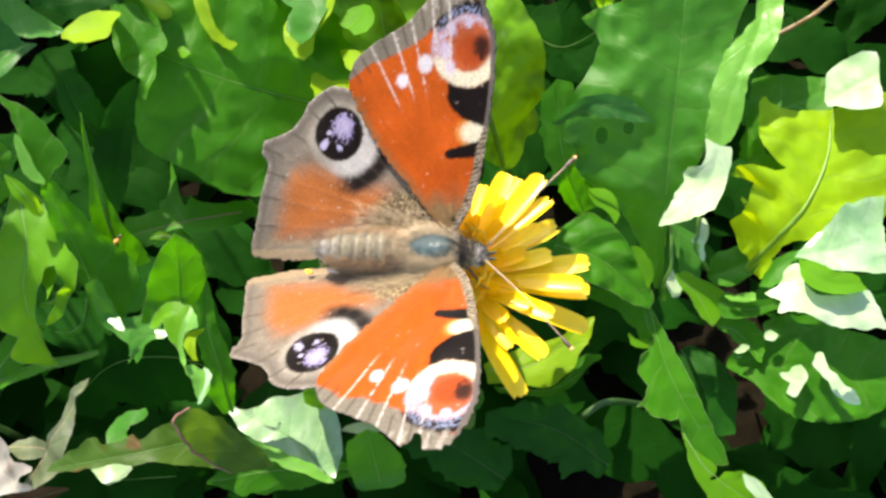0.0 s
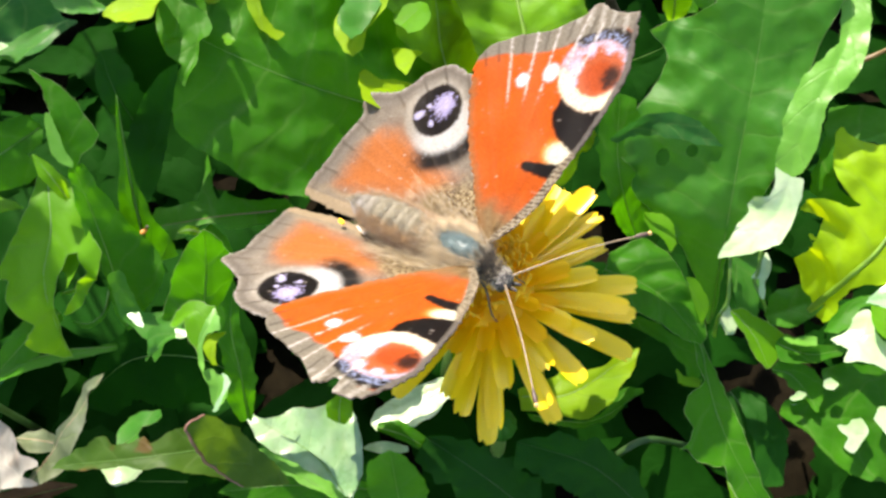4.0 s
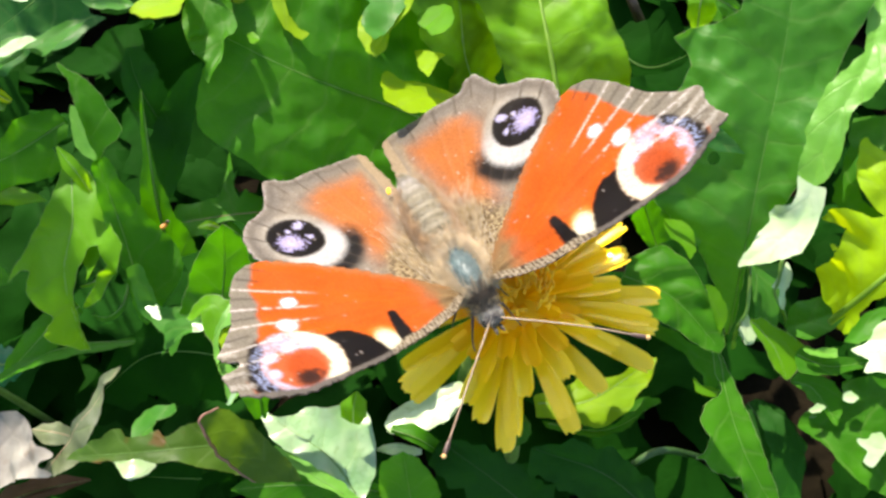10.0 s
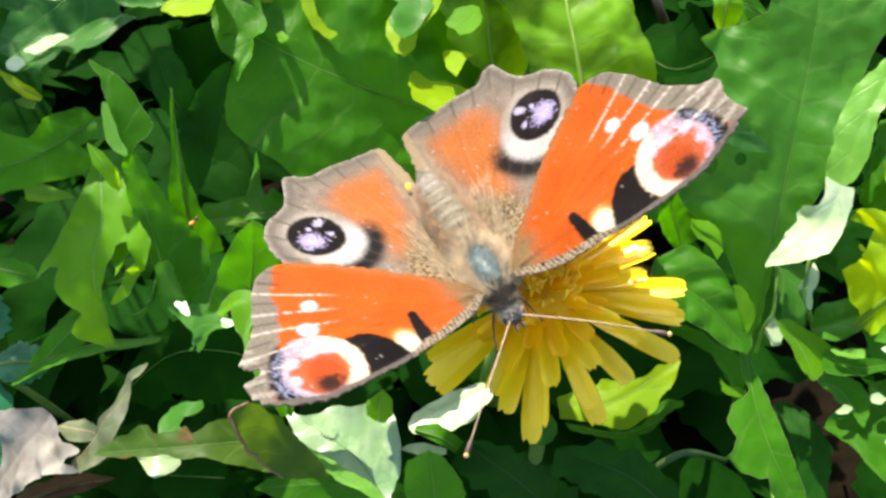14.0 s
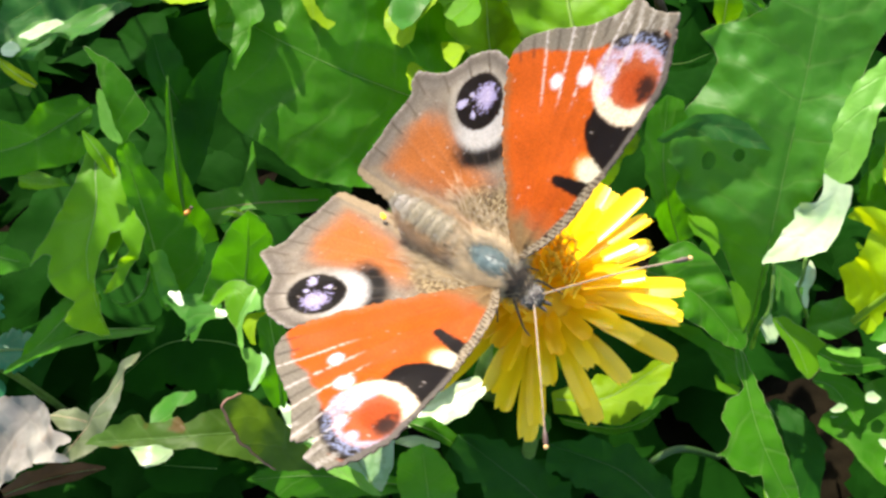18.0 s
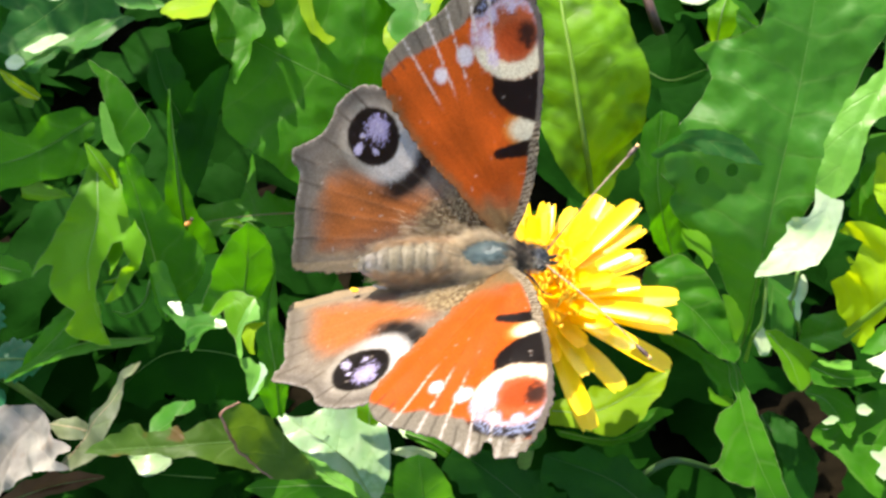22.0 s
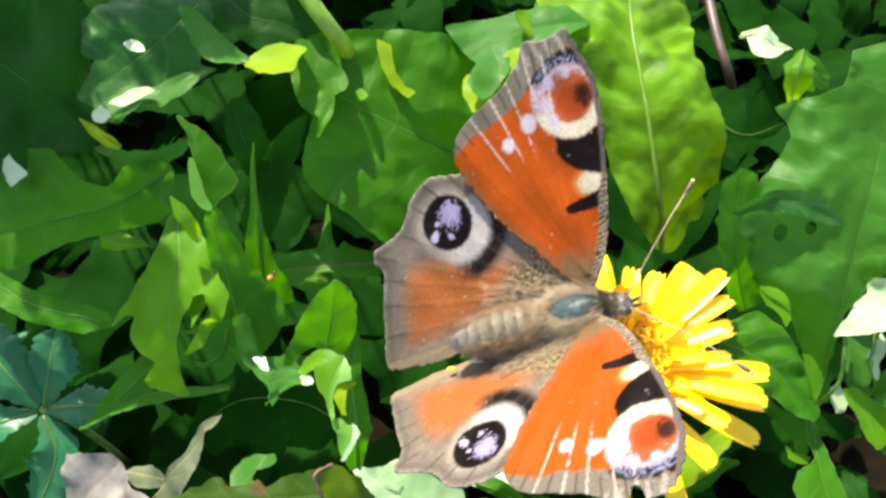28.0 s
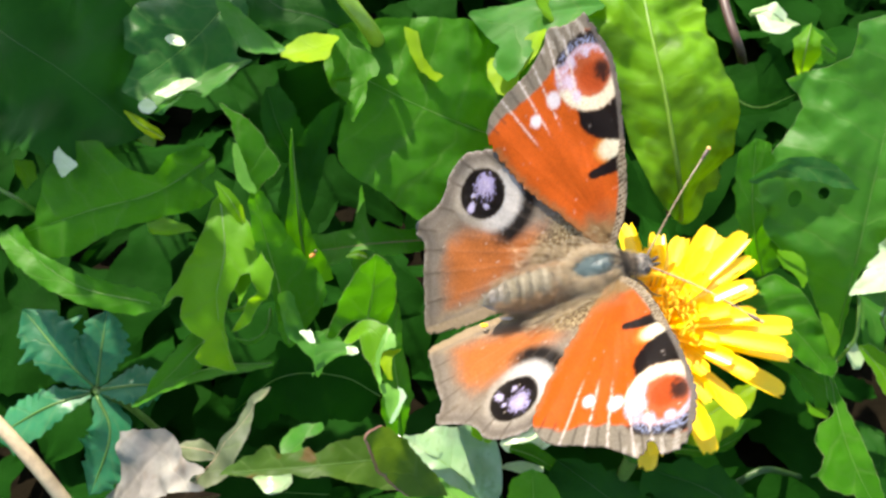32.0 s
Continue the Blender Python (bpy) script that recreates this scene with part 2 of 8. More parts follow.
def ground_material():
    """Soil with crumbs and litter, its colour darkened for the shade of the gaps; short grass where the meadow goes on.
    """
    m = Nodes("soil_and_grass")
    place = m.object_place()
    a, b = m.noise(300.0, 4.0, place), m.noise(40.0, 3.0, place)
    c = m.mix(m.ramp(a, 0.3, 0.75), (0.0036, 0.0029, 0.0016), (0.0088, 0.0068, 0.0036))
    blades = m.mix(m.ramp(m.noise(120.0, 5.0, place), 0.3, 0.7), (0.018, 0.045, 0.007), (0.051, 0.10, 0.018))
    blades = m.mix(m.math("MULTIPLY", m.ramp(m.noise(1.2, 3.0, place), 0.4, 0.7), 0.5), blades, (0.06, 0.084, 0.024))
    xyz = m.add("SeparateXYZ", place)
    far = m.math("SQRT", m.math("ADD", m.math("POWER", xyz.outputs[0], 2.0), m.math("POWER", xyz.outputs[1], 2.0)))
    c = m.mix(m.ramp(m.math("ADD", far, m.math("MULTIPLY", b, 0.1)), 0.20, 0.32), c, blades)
    return m.end(m.surface(c, 0.95, m.bump(a, 0.8, 0.0006), gloss=0.03))


SOIL = ground_material()
TEAL = plain("teal_fur", (0.058, 0.105, 0.105), 0.5, 900.0, 0.5, sheen=0.2)
FUR_DARK = plain("dark_fur", (0.045, 0.03, 0.0168), 0.7, 900.0, 0.5)
FUR_OLIVE = plain("olive_fur", (0.111, 0.09, 0.039), 0.7, 700.0, 0.8, sheen=0.1)
FUR_GOLD = plain("golden_brown_fur", (0.21, 0.118, 0.042), 0.7, 900.0, 0.4, sheen=0.2)
FUR = plain("tawny_fur", (0.27, 0.165, 0.066), 0.75, 900.0, 0.4, sheen=0.3)
FUR_PALE = plain("pale_gold_fur", (0.348, 0.258, 0.138), 0.75, 900.0, 0.4, sheen=0.3)
FUR_GREY = plain("grey_fur", (0.155, 0.13, 0.08), 0.75, 900.0, 0.4, sheen=0.3)
THORAX = plain("blue_grey_thorax", (0.036, 0.068, 0.068), 0.52, 1500.0, 0.5, 0.5, 0.00008, sheen=0.3)
HEAD = plain("speckled_head", (0.03, 0.022, 0.016), 0.5, 2500.0, 0.9, 0.5, 0.00008)
EYE = plain("dark_eye", (0.02, 0.014, 0.012), 0.2)
LEG = plain("dark_leg", (0.045, 0.028, 0.02), 0.5)
ANTENNA = plain("pale_antenna", (0.216, 0.15, 0.09), 0.45, 2600.0, 0.5)
ORANGE = plain("orange_speck", (0.45, 0.18, 0.012), 0.5)
CLUB = plain("dark_club", (0.06, 0.03, 0.02), 0.5)
CLUB_TIP = plain("orange_club_tip", (0.6, 0.36, 0.12), 0.5)


def ringed_material():
    """The abdomen's scales: olive grey with paler rings above, tawny on the flanks."""
    m = Nodes("ringed_scales")
    place = m.object_place()
    axes = m.add("SeparateXYZ", place).outputs
    wob = m.noise(700.0, 2.0, place)
    phase = m.math("ADD", m.math("MULTIPLY", axes[0], -8.0 / 0.011), m.math("MULTIPLY", wob, 0.5))
    ring = m.ramp(m.math("SINE", m.math("MULTIPLY", phase, 2 * math.pi)), 0.1, 0.9)
    grain = m.noise(2600.0, 3.0, place)
    top = m.mix(m.math("MULTIPLY", ring, 0.4), (0.10, 0.082, 0.046), (0.19, 0.165, 0.115))
    tail = m.math("SUBTRACT", 1.0, m.ramp(axes[0], -0.0125, -0.0098))
    top = m.mix(m.math("MULTIPLY", tail, 0.8), top, (0.23, 0.21, 0.21))
    side = m.ramp(m.math("ADD", m.math("ABSOLUTE", axes[1]), m.math("MULTIPLY", wob, 0.0006)), 0.0014, 0.0022)
    c = m.mix(m.math("MULTIPLY", side, m.math("SUBTRACT", 1.0, m.math("MULTIPLY", tail, 0.7))), top, (0.17, 0.088, 0.028))
    c = m.mix(m.math("MULTIPLY", m.ramp(grain, 0.4, 0.7), 0.55), c, (0.03, 0.022, 0.012))
    return m.end(m.surface(c, 0.6, m.bump(grain, 0.5, 0.0001), gloss=0.25, sheen=0.2))


def wing_material():
    """Scales: the wing's own colours, broken up by a fine grain, with a soft gloss."""
    m = Nodes("wing_scales")
    place = m.object_place()
    scales = m.add("Attribute")
    scales.attribute_name = "scales"
    col = m.mix(1.0, scales.outputs["Color"], (0.6, 0.6, 0.6), "MULTIPLY")
    fine = m.noise(5200.0, 3.0, place)
    grain = m.noise(1500.0, 3.0, place)
    hairy = m.math("MULTIPLY", m.math("SUBTRACT", 1.0, scales.outputs["Alpha"]), m.ramp(m.noise(2300.0, 2.0, place), 0.47, 0.57))
    col = m.mix(m.math("MULTIPLY", hairy, 0.8), col, (0.035, 0.022, 0.010))
    c = m.mix(m.math("MULTIPLY", m.ramp(fine, 0.35, 0.72), 0.38), col, (0, 0, 0), "MULTIPLY")
    c = m.mix(m.math("MULTIPLY", m.ramp(grain, 0.62, 0.80), 0.22), c, (1.0, 1.0, 1.0), "SOFT_LIGHT")
    nrm = m.bump(m.math("ADD", fine, m.math("MULTIPLY", grain, 1.5)), 0.35, 0.00008)
    through = m.add("BsdfTranslucent")
    m.put(through.inputs["Color"], m.mix(0.6, c, (0.43, 0.22, 0.066)))
    mixed = m.add("MixShader", 0.29)
    skin = m.surface(c, 0.5, nrm, gloss=0.07)
    m.put(mixed.inputs[1], skin)
    m.put(mixed.inputs[2], through.outputs[0])
    return m.end(mixed.outputs[0])


SCALES = wing_material()
RINGED = ringed_material()


# ---- building ----
def part(name, bm, material, parent=None, label="", smooth=True):
    """A bmesh in millimetres becomes ONE mesh object, under a thing or a part."""
    bmesh.ops.scale(bm, vec=(MM, MM, MM), verts=bm.verts)
    me = bpy.data.meshes.new(name)
    bm.to_mesh(me)
    bm.free()
    return mesh_part(name, me, material, parent, label, smooth)


def mesh_part(name, me, material, parent=None, label="", smooth=True):
    me.materials.append(material)
    if smooth:
        me.polygons.foreach_set("use_smooth", [True] * len(me.polygons))
    ob = new(name, me)
    ob.parent = parent
    if label:
        tagged(ob, label)
    return ob


def thing(name, label, category, group="", at=(0, 0, 0)):
    """An Empty at the base of a thing, which parents its parts."""
    ob = new(name)
    ob.empty_display_size = 0.002
    ob.location = [v * MM for v in at]
    return tagged(ob, label, category, group)


def raw_mesh(name, verts, faces):
    me = bpy.data.meshes.new(name)
    me.from_pydata([tuple(float(c) * MM for c in v) for v in verts], [], faces)
    me.update()
    return me


def spline(points, n):
    """n places along a smooth curve through the points (Catmull-Rom)."""
    p = np.array(points, float)
    p = np.vstack([2 * p[0] - p[1], p, 2 * p[-1] - p[-2]])
    out = []
    m = len(p) - 3
    for k in range(n):
        s = k / (n - 1) * m
        i = min(int(s), m - 1)
        t = s - i
        a, b, c, d = p[i], p[i + 1], p[i + 2], p[i + 3]
        out.append(0.5 * (2 * b + (c - a) * t + (2 * a - 5 * b + 4 * c - d) * t * t + (3 * b - a - 3 * c + d) * t ** 3))
    return np.array(out)


def evened(points, n):
    """The same curve, at n places of equal distance."""
    c = spline(points, 200)
    s = np.concatenate([[0], np.cumsum(np.linalg.norm(np.diff(c, axis=0), axis=1))])
    u = np.linspace(0, s[-1], n)
    return np.stack([np.interp(u, s, c[:, k]) for k in range(c.shape[1])], 1), s[-1]


def tube_data(points, radii, n=24, sides=7):
    c, _ = evened(points, n)
    r = np.interp(np.linspace(0, 1, n), np.linspace(0, 1, len(radii)), radii)
    tan = np.gradient(c, axis=0)
    tan /= np.linalg.norm(tan, axis=1, keepdims=True) + 1e-9
    ref = np.array([0.31, 0.17, 0.93]) if abs(tan[0][2]) < 0.8 else np.array([0.9, 0.3, 0.1])
    verts, faces = [], []
    for k in range(n):
        a = np.cross(tan[k], ref)
        a /= np.linalg.norm(a)
        b = np.cross(tan[k], a)
        for j in range(sides):
            w = 2 * math.pi * j / sides
            verts.append(c[k] + r[k] * (math.cos(w) * a + math.sin(w) * b))
    for k in range(n - 1):
        for j in range(sides):
            j2 = (j + 1) % sides
            faces.append((k * sides + j, k * sides + j2, (k + 1) * sides + j2, (k + 1) * sides + j))
    faces.append(tuple(range(sides - 1, -1, -1)))
    faces.append(tuple((n - 1) * sides + j for j in range(sides)))
    return verts, faces


def tube(name, points, radii, material, parent=None, label="", n=24, sides=7):
    return mesh_part(name, raw_mesh(name, *tube_data(points, radii, n, sides)), material, parent, label)


def blob(name, centre, size, material, parent=None, label="", turn=(0, 0, 0), rough=0.0, seed=0, segments=18):
    """A rounded, slightly uneven body."""
    bm = bmesh.new()
    bmesh.ops.create_uvsphere(bm, u_segments=segments, v_segments=segments * 2 // 3, radius=1.0)
    e = Euler([radians(a) for a in turn]).to_matrix()
    for v in bm.verts:
        k = 1 + rough * noise.noise(v.co * 2.3 + Vector((seed, seed * 2, 0)))
        v.co = e @ Vector((v.co.x * size[0] * k, v.co.y * size[1] * k, v.co.z * size[2] * k)) + Vector(centre)
    return part(name, bm, material, parent, label)


def blade_data(spine, left, right, teeth=(0, 0.0, 0.0), roll=(0,), fold=0.0, curl=0.0, wave=0.3, seed=1, rows=90, cols=6, power=1.0, holes=(), quilt=0.12, ragged=1.0):
    """A leaf's blade as a sheet. spine runs from base to tip; left and right: pairs of a place along it (0 to 1) and
    the half width there; teeth: how many a side,
    how deep (0 to 1) and how far they lean back; roll: degrees by which the blade turns about its spine, along it; fold: degrees
    by which both halves rise from the midrib; curl: degrees more towards the margin; wave: unevenness in mm."""
    rnd = random.Random(seed)
    c, length = evened(spine, rows)
    tan = np.gradient(c, axis=0)
    tan /= np.linalg.norm(tan, axis=1, keepdims=True) + 1e-9
    u = np.linspace(0, 1, rows)
    rl = np.interp(u, np.linspace(0, 1, len(roll)), roll)
    width = []
    for side in (left, right):
        w = np.interp(u, [p[0] for p in side], [p[1] for p in side])
        w = np.convolve(np.pad(w, 1, mode="edge"), (0.2, 0.6, 0.2), "valid").clip(0.02)
        w[0], w[-1] = max(w[0], 0.02), 0.02
        if teeth[0]:
            n, deep = teeth[0], teeth[1]
            lean = teeth[2] if len(teeth) > 2 else 0.0
            marks = sorted(rnd.uniform(-0.25, 0.25) + k for k in range(n + 1))
            marks = np.array(marks) / n
            ds = [deep * rnd.uniform(0.55, 1.25) for _ in range(n + 1)]
            cut = np.zeros(rows)
            for m0, d0 in zip(marks, ds):
                x = (u - m0) * n
                near, far = 0.62 + lean * 0.3, 0.62 - lean * 0.3
                tri = np.where(x < 0, 1 + x / near, 1 - x / far).clip(0)
                cut = np.maximum(cut, d0 * tri ** 1.3)
            cut *= np.clip(u * 8, 0, 1) * np.clip((1 - u) * 5, 0, 1)
            w = w * (1 - cut.clip(0, 0.93))
        fray = np.array([noise.noise(Vector((q * length * 0.30, seed * 3.7, len(width) * 9.0))) * 0.16 + noise.noise(Vector((q * length * 0.95, seed * 1.9, len(width) * 5.0))) * 0.10 for q in u])
        saw = np.maximum(0, np.array([noise.noise(Vector((q * length * 0.55, seed * 2.3, 40 + len(width) * 7.0))) for q in u]) - 0.18) * 0.7
        w = w * (1 + ragged * (fray + saw) * np.clip(w / 1.5, 0, 1))
        width.append(w)
    verts, uvs = [], []
    off = Vector((seed * 7.13, seed * 3.1, seed * 1.7))
    for k in range(rows):
        t = Vector(tan[k])
        side = Vector((0, 0, 1)).cross(t)
        side = side.normalized() if side.length > 1e-3 else Vector((1, 0, 0))
        side = Matrix.Rotation(radians(rl[k]), 3, t) @ side
        up = t.cross(side)
        for j in range(-cols, cols + 1):
            v = j / cols
            w = width[0][k] if v > 0 else width[1][k]
            a = radians(fold + curl * abs(v) ** 1.5)
            dist = abs(v) ** power * w
            p = Vector(c[k]) + side * (math.copysign(dist, v) * math.cos(a)) + up * (dist * math.sin(a))
            h = noise.noise(p * 0.16 + off) * wave * 2.0 + noise.noise(p * 0.5 + off) * wave * 0.9 * abs(v) ** 1.5
            h += quilt * min(1.0, w / 4) * abs(math.sin(math.pi * (u[k] * length * 0.22 - abs(v)))) * abs(v) ** 0.5
            verts.append(p + up * h * min(1.0, abs(v) * 2 + 0.2))
            uvs.append((u[k] * length * 0.1, v))
    m = 2 * cols + 1
    faces = [(k * m + j, k * m + j + 1, (k + 1) * m + j + 1, (k + 1) * m + j) for k in range(rows - 1) for j in range(m - 1)]
    faces = [f[::-1] for f in faces]
    for hx, hy, rx, ry in holes:
        mids = [(verts[f[0]] + verts[f[2]]) / 2 for f in faces]
        faces = [f for f, q in zip(faces, mids) if ((q.x - hx) / rx) ** 2 + ((q.y - hy) / ry) ** 2 > 1]
    return verts, faces, uvs


def sheet(name, data, material, parent, label="", thick=0.16):
    verts, faces, uvs = data
    me = raw_mesh(name, verts, faces)
    layer = me.uv_layers.new(name="UVMap")
    flat = np.array([uvs[i] for f in faces for i in f], float).ravel()
    layer.data.foreach_set("uv", flat)
    ob = mesh_part(name, me, material, parent, label)
    return ob


def leaf(spine, left, right, material, label="green dandelion leaf among other leaves", rib=RIB, rib_size=0.09, name="dandelion_leaf",
         category="leaf", group="dandelion leaves", rows=110, cols=8, edge=None, stalk=False, **shape):
    """A leaf of the rosette: blade and midrib."""
    if rib == RIB:
        rib = {DEEP: RIB_DEEP, FRESH: RIB_LIGHT, QUILTED: RIB_LIGHT, SUNNY: RIB_LIGHT, PALE: RIB_PALE}.get(material, RIB)
    rib_size = rib_size or 0.06
    base = spine[0]
    ob = thing(name, label, category, group, base)
    local = [tuple(np.array(p, float) - np.array(base, float)) for p in spine]
    data = blade_data(local, left, right, rows=rows, cols=cols, **shape)
    sheet("blade", data, material, ob)
    if rib_size:
        m = 2 * cols + 1
        mid = [np.array(data[0][k * m + cols]) for k in range(0, rows, 6)]
        tube("midrib", mid, (rib_size, rib_size * 0.75, rib_size * 0.45, rib_size * 0.15), rib, ob, n=40, sides=6)
    if edge:
        m = 2 * cols + 1
        side = [np.array(data[0][k * m + m - 1]) for k in range(2, rows, 2)]
        tube("edge", side, (0.10, 0.16, 0.16, 0.08), edge, ob, "reddish-brown dry edge", n=90, sides=6)
    if stalk:
        foot = np.array((base[0] * 0.3 - 12, base[1] * 0.5 + 14, -base[2]), float)
        tube("leafstalk", [(0, 0, 0), foot * 0.5 + np.array((0, 0, 6)), foot], (0.2, 0.25, 0.35), STEM, ob, n=20)
    return ob


def smooth_step(a, lo, hi):
    t = np.clip((a - lo) / (hi - lo), 0, 1)
    return t * t * (3 - 2 * t)


def root_hair(x, y, reach):
    """How hairy a wing is: 1 near its root, 0 on the open scales."""
    return smooth_step(reach - np.hypot((x - 1) * 0.95, y * 1.1), 0, 3.5) * smooth_step(y, 1.6, 2.6)


def inside(x, y, poly):
    hit = np.zeros(len(x), bool)
    for (ax, ay), (bx, by) in zip(poly, np.roll(poly, -1, axis=0)):
        cross = ((ay > y) != (by > y)) & (x < (bx - ax) * (y - ay) / (by - ay + 1e-12) + ax)
        hit ^= cross
    return hit


def softened(outline, cut=0.09):
    """The outline with its corners slightly rounded."""
    p = np.array(outline, float)
    for _ in range(2):
        q = np.roll(p, -1, axis=0)
        p = np.stack([p * (1 - cut) + q * cut, p * cut + q * (1 - cut)], 1).reshape(-1, 2)
        cut = 0.25
    return p


def outline_sheet(spine, roll, outline, wave, quilt, seed, step, holes, ragged, cup):
    """A blade cut to its own outline: pairs of the place along the spine and across it, in mm. The sheet follows the spine and turns about it by roll."""
    c, length = evened(spine, 120)
    tan = np.gradient(c, axis=0)
    tan /= np.linalg.norm(tan, axis=1, keepdims=True)
    side = np.cross(np.array((0.0, 0.0, 1.0)), tan)
    side /= np.linalg.norm(side, axis=1, keepdims=True)
    up = np.cross(tan, side)
    rl = np.radians(np.interp(np.linspace(0, 1, 120), np.linspace(0, 1, len(roll)), roll))[:, None]
    across, out = side * np.cos(rl) + up * np.sin(rl), up * np.cos(rl) - side * np.sin(rl)
    poly = softened(outline)
    dense = []
    for a, b in zip(poly, np.roll(poly, -1, axis=0)):
        k = max(1, int(np.linalg.norm(b - a) / 0.3))
        dense += [a + (b - a) * i / k for i in range(k)]
    poly = np.array(dense)
    d = np.roll(poly, -1, axis=0) - np.roll(poly, 1, axis=0)
    normal = np.stack([d[:, 1], -d[:, 0]], 1) / (np.linalg.norm(d, axis=1, keepdims=True) + 1e-6)
    fray = np.array([noise.noise(Vector((p[0] * 0.75, p[1] * 0.75, seed))) * 0.22 + noise.noise(Vector((p[0] * 2.1, p[1] * 2.1, seed + 5))) * 0.13 for p in poly])
    poly = poly + normal * (fray * ragged)[:, None]
    lo, hi = poly.min(0) - step, poly.max(0) + step
    nx, ny = int((hi[0] - lo[0]) / step) + 2, int((hi[1] - lo[1]) / step) + 2
    gx, gy = np.meshgrid(lo[0] + step * np.arange(nx), lo[1] + step * np.arange(ny), indexing="ij")
    cx, cy = (gx[:-1, :-1] + step / 2).ravel(), (gy[:-1, :-1] + step / 2).ravel()
    keep = inside(cx, cy, poly)
    for hx, hy, rx, ry in holes:
        keep &= ((cx - hx) / rx) ** 2 + ((cy - hy) / ry) ** 2 > 1
    keep = keep.reshape(nx - 1, ny - 1)
    used = np.zeros((nx, ny), int)
    for a in (0, 1):
        for b in (0, 1):
            used[a:nx - 1 + a, b:ny - 1 + b] += keep
    index = -np.ones((nx, ny), int)
    index[used > 0] = np.arange((used > 0).sum())
    u, v = gx[used > 0], gy[used > 0]
    near = np.min(np.hypot(u[:, None] - poly[None, :, 0], v[:, None] - poly[None, :, 1]), axis=1)
    for i in np.nonzero((used[used > 0] < 4) & (near < step * 1.5))[0]:
        k = np.argmin((poly[:, 0] - u[i]) ** 2 + (poly[:, 1] - v[i]) ** 2)
        u[i], v[i] = poly[k]
        near[i] = 0
    for hx, hy, rx, ry in holes:
        q = np.hypot((u - hx) / rx, (v - hy) / ry)
        on = (used[used > 0] < 4) & (near > step) & (q < 1.6)
        u, v = np.where(on, hx + (u - hx) / q, u), np.where(on, hy + (v - hy) / q, v)
    s = np.linspace(0, length, 120)
    at = lambda f: np.stack([np.interp(u, s, f[:, k]) for k in range(3)], 1)
    beyond = np.where(u < 0, u, np.where(u > length, u - length, 0.0))[:, None]
    p = at(c) + beyond * at(tan) + v[:, None] * at(across)
    wide = max(1.0, np.abs(poly[:, 1]).max())
    broad = np.array([noise.noise(Vector((a * 0.13, b * 0.13, seed * 1.7))) for a, b in zip(u, v)])
    small = np.array([noise.noise(Vector((a * 0.42, b * 0.42, seed * 2.3))) for a, b in zip(u, v)])
    rim = np.exp(-near / 0.9)
    h = wave * (1.5 * broad + 0.35 * small) * np.minimum(1, 0.25 + np.abs(v) / 5)
    h += 0.55 * min(1.0, wave) * small * rim + cup * (rim - 0.2)
    h += quilt * np.abs(np.sin(np.pi * (u * 0.24 - np.abs(v) * 0.17))) * np.minimum(1, np.abs(v) / 2.0) * (1 - rim)
    h -= 0.12 * np.exp(-(v / 0.35) ** 2)
    p = p + h[:, None] * at(out)
    ks = np.argwhere(keep)
    faces = np.stack([index[ks[:, 0], ks[:, 1]], index[ks[:, 0] + 1, ks[:, 1]], index[ks[:, 0] + 1, ks[:, 1] + 1], index[ks[:, 0], ks[:, 1] + 1]], 1).tolist()
    mids = []
    for q in np.linspace(max(0.2, poly[:, 0].min()), min(length, poly[:, 0].max()) - 0.2, 14):
        mids.append(p[np.argmin((u - q) ** 2 + v ** 2)])
    rim_line = [p[np.argmin((u - a) ** 2 + (v - b) ** 2)] for a, b in poly]
    return p, faces, np.stack([u * 0.1, v / wide], 1), mids, rim_line


def shaped_leaf(spine, roll, outline, material, label, seed=1, wave=0.4, quilt=0.08, rib=None, rib_size=0.0, step=0.28, holes=(), ragged=1.0, cup=0.15, edge=None, margin=0.0):
    """A leaf whose lobes and teeth are drawn as an outline about its spine."""
    ob = thing("dandelion_leaf", label, "leaf", "dandelion leaves", spine[0])
    local = np.array(spine, float) - np.array(spine[0], float)
    p, faces, uv, mids, rim = outline_sheet(local, roll, outline, wave, quilt, seed, step, holes, ragged, cup)
    sheet("blade", (p, faces, uv), material, ob)
    if rib_size:
        rib = rib or {DEEP: RIB_DEEP, FRESH: RIB_LIGHT, QUILTED: RIB_LIGHT, SUNNY: RIB_LIGHT, PALE: RIB_PALE, SUNLIT: RIB_RED}.get(material, RIB)
        tube("midrib", mids, (rib_size, rib_size * 0.8, rib_size * 0.5, rib_size * 0.2), rib, ob, n=40, sides=6)
    if margin and not edge:
        line = RIB_LIGHT if material in (GREEN, LIGHT, FRESH, SUNNY, SUNLIT, QUILTED) else RIB_DEEP if material == DEEP else RIB_PALE
        tube("margin", [*rim, rim[0]], (margin, margin), line, ob, n=min(400, 2 * len(rim)), sides=5)
    if edge:
        k = len(rim)
        tube("edge", rim[k - k // 3:] + rim[:k // 12], (0.08, 0.15, 0.16, 0.1), edge, ob, "reddish-brown dry edge", n=70, sides=6)
    return ob


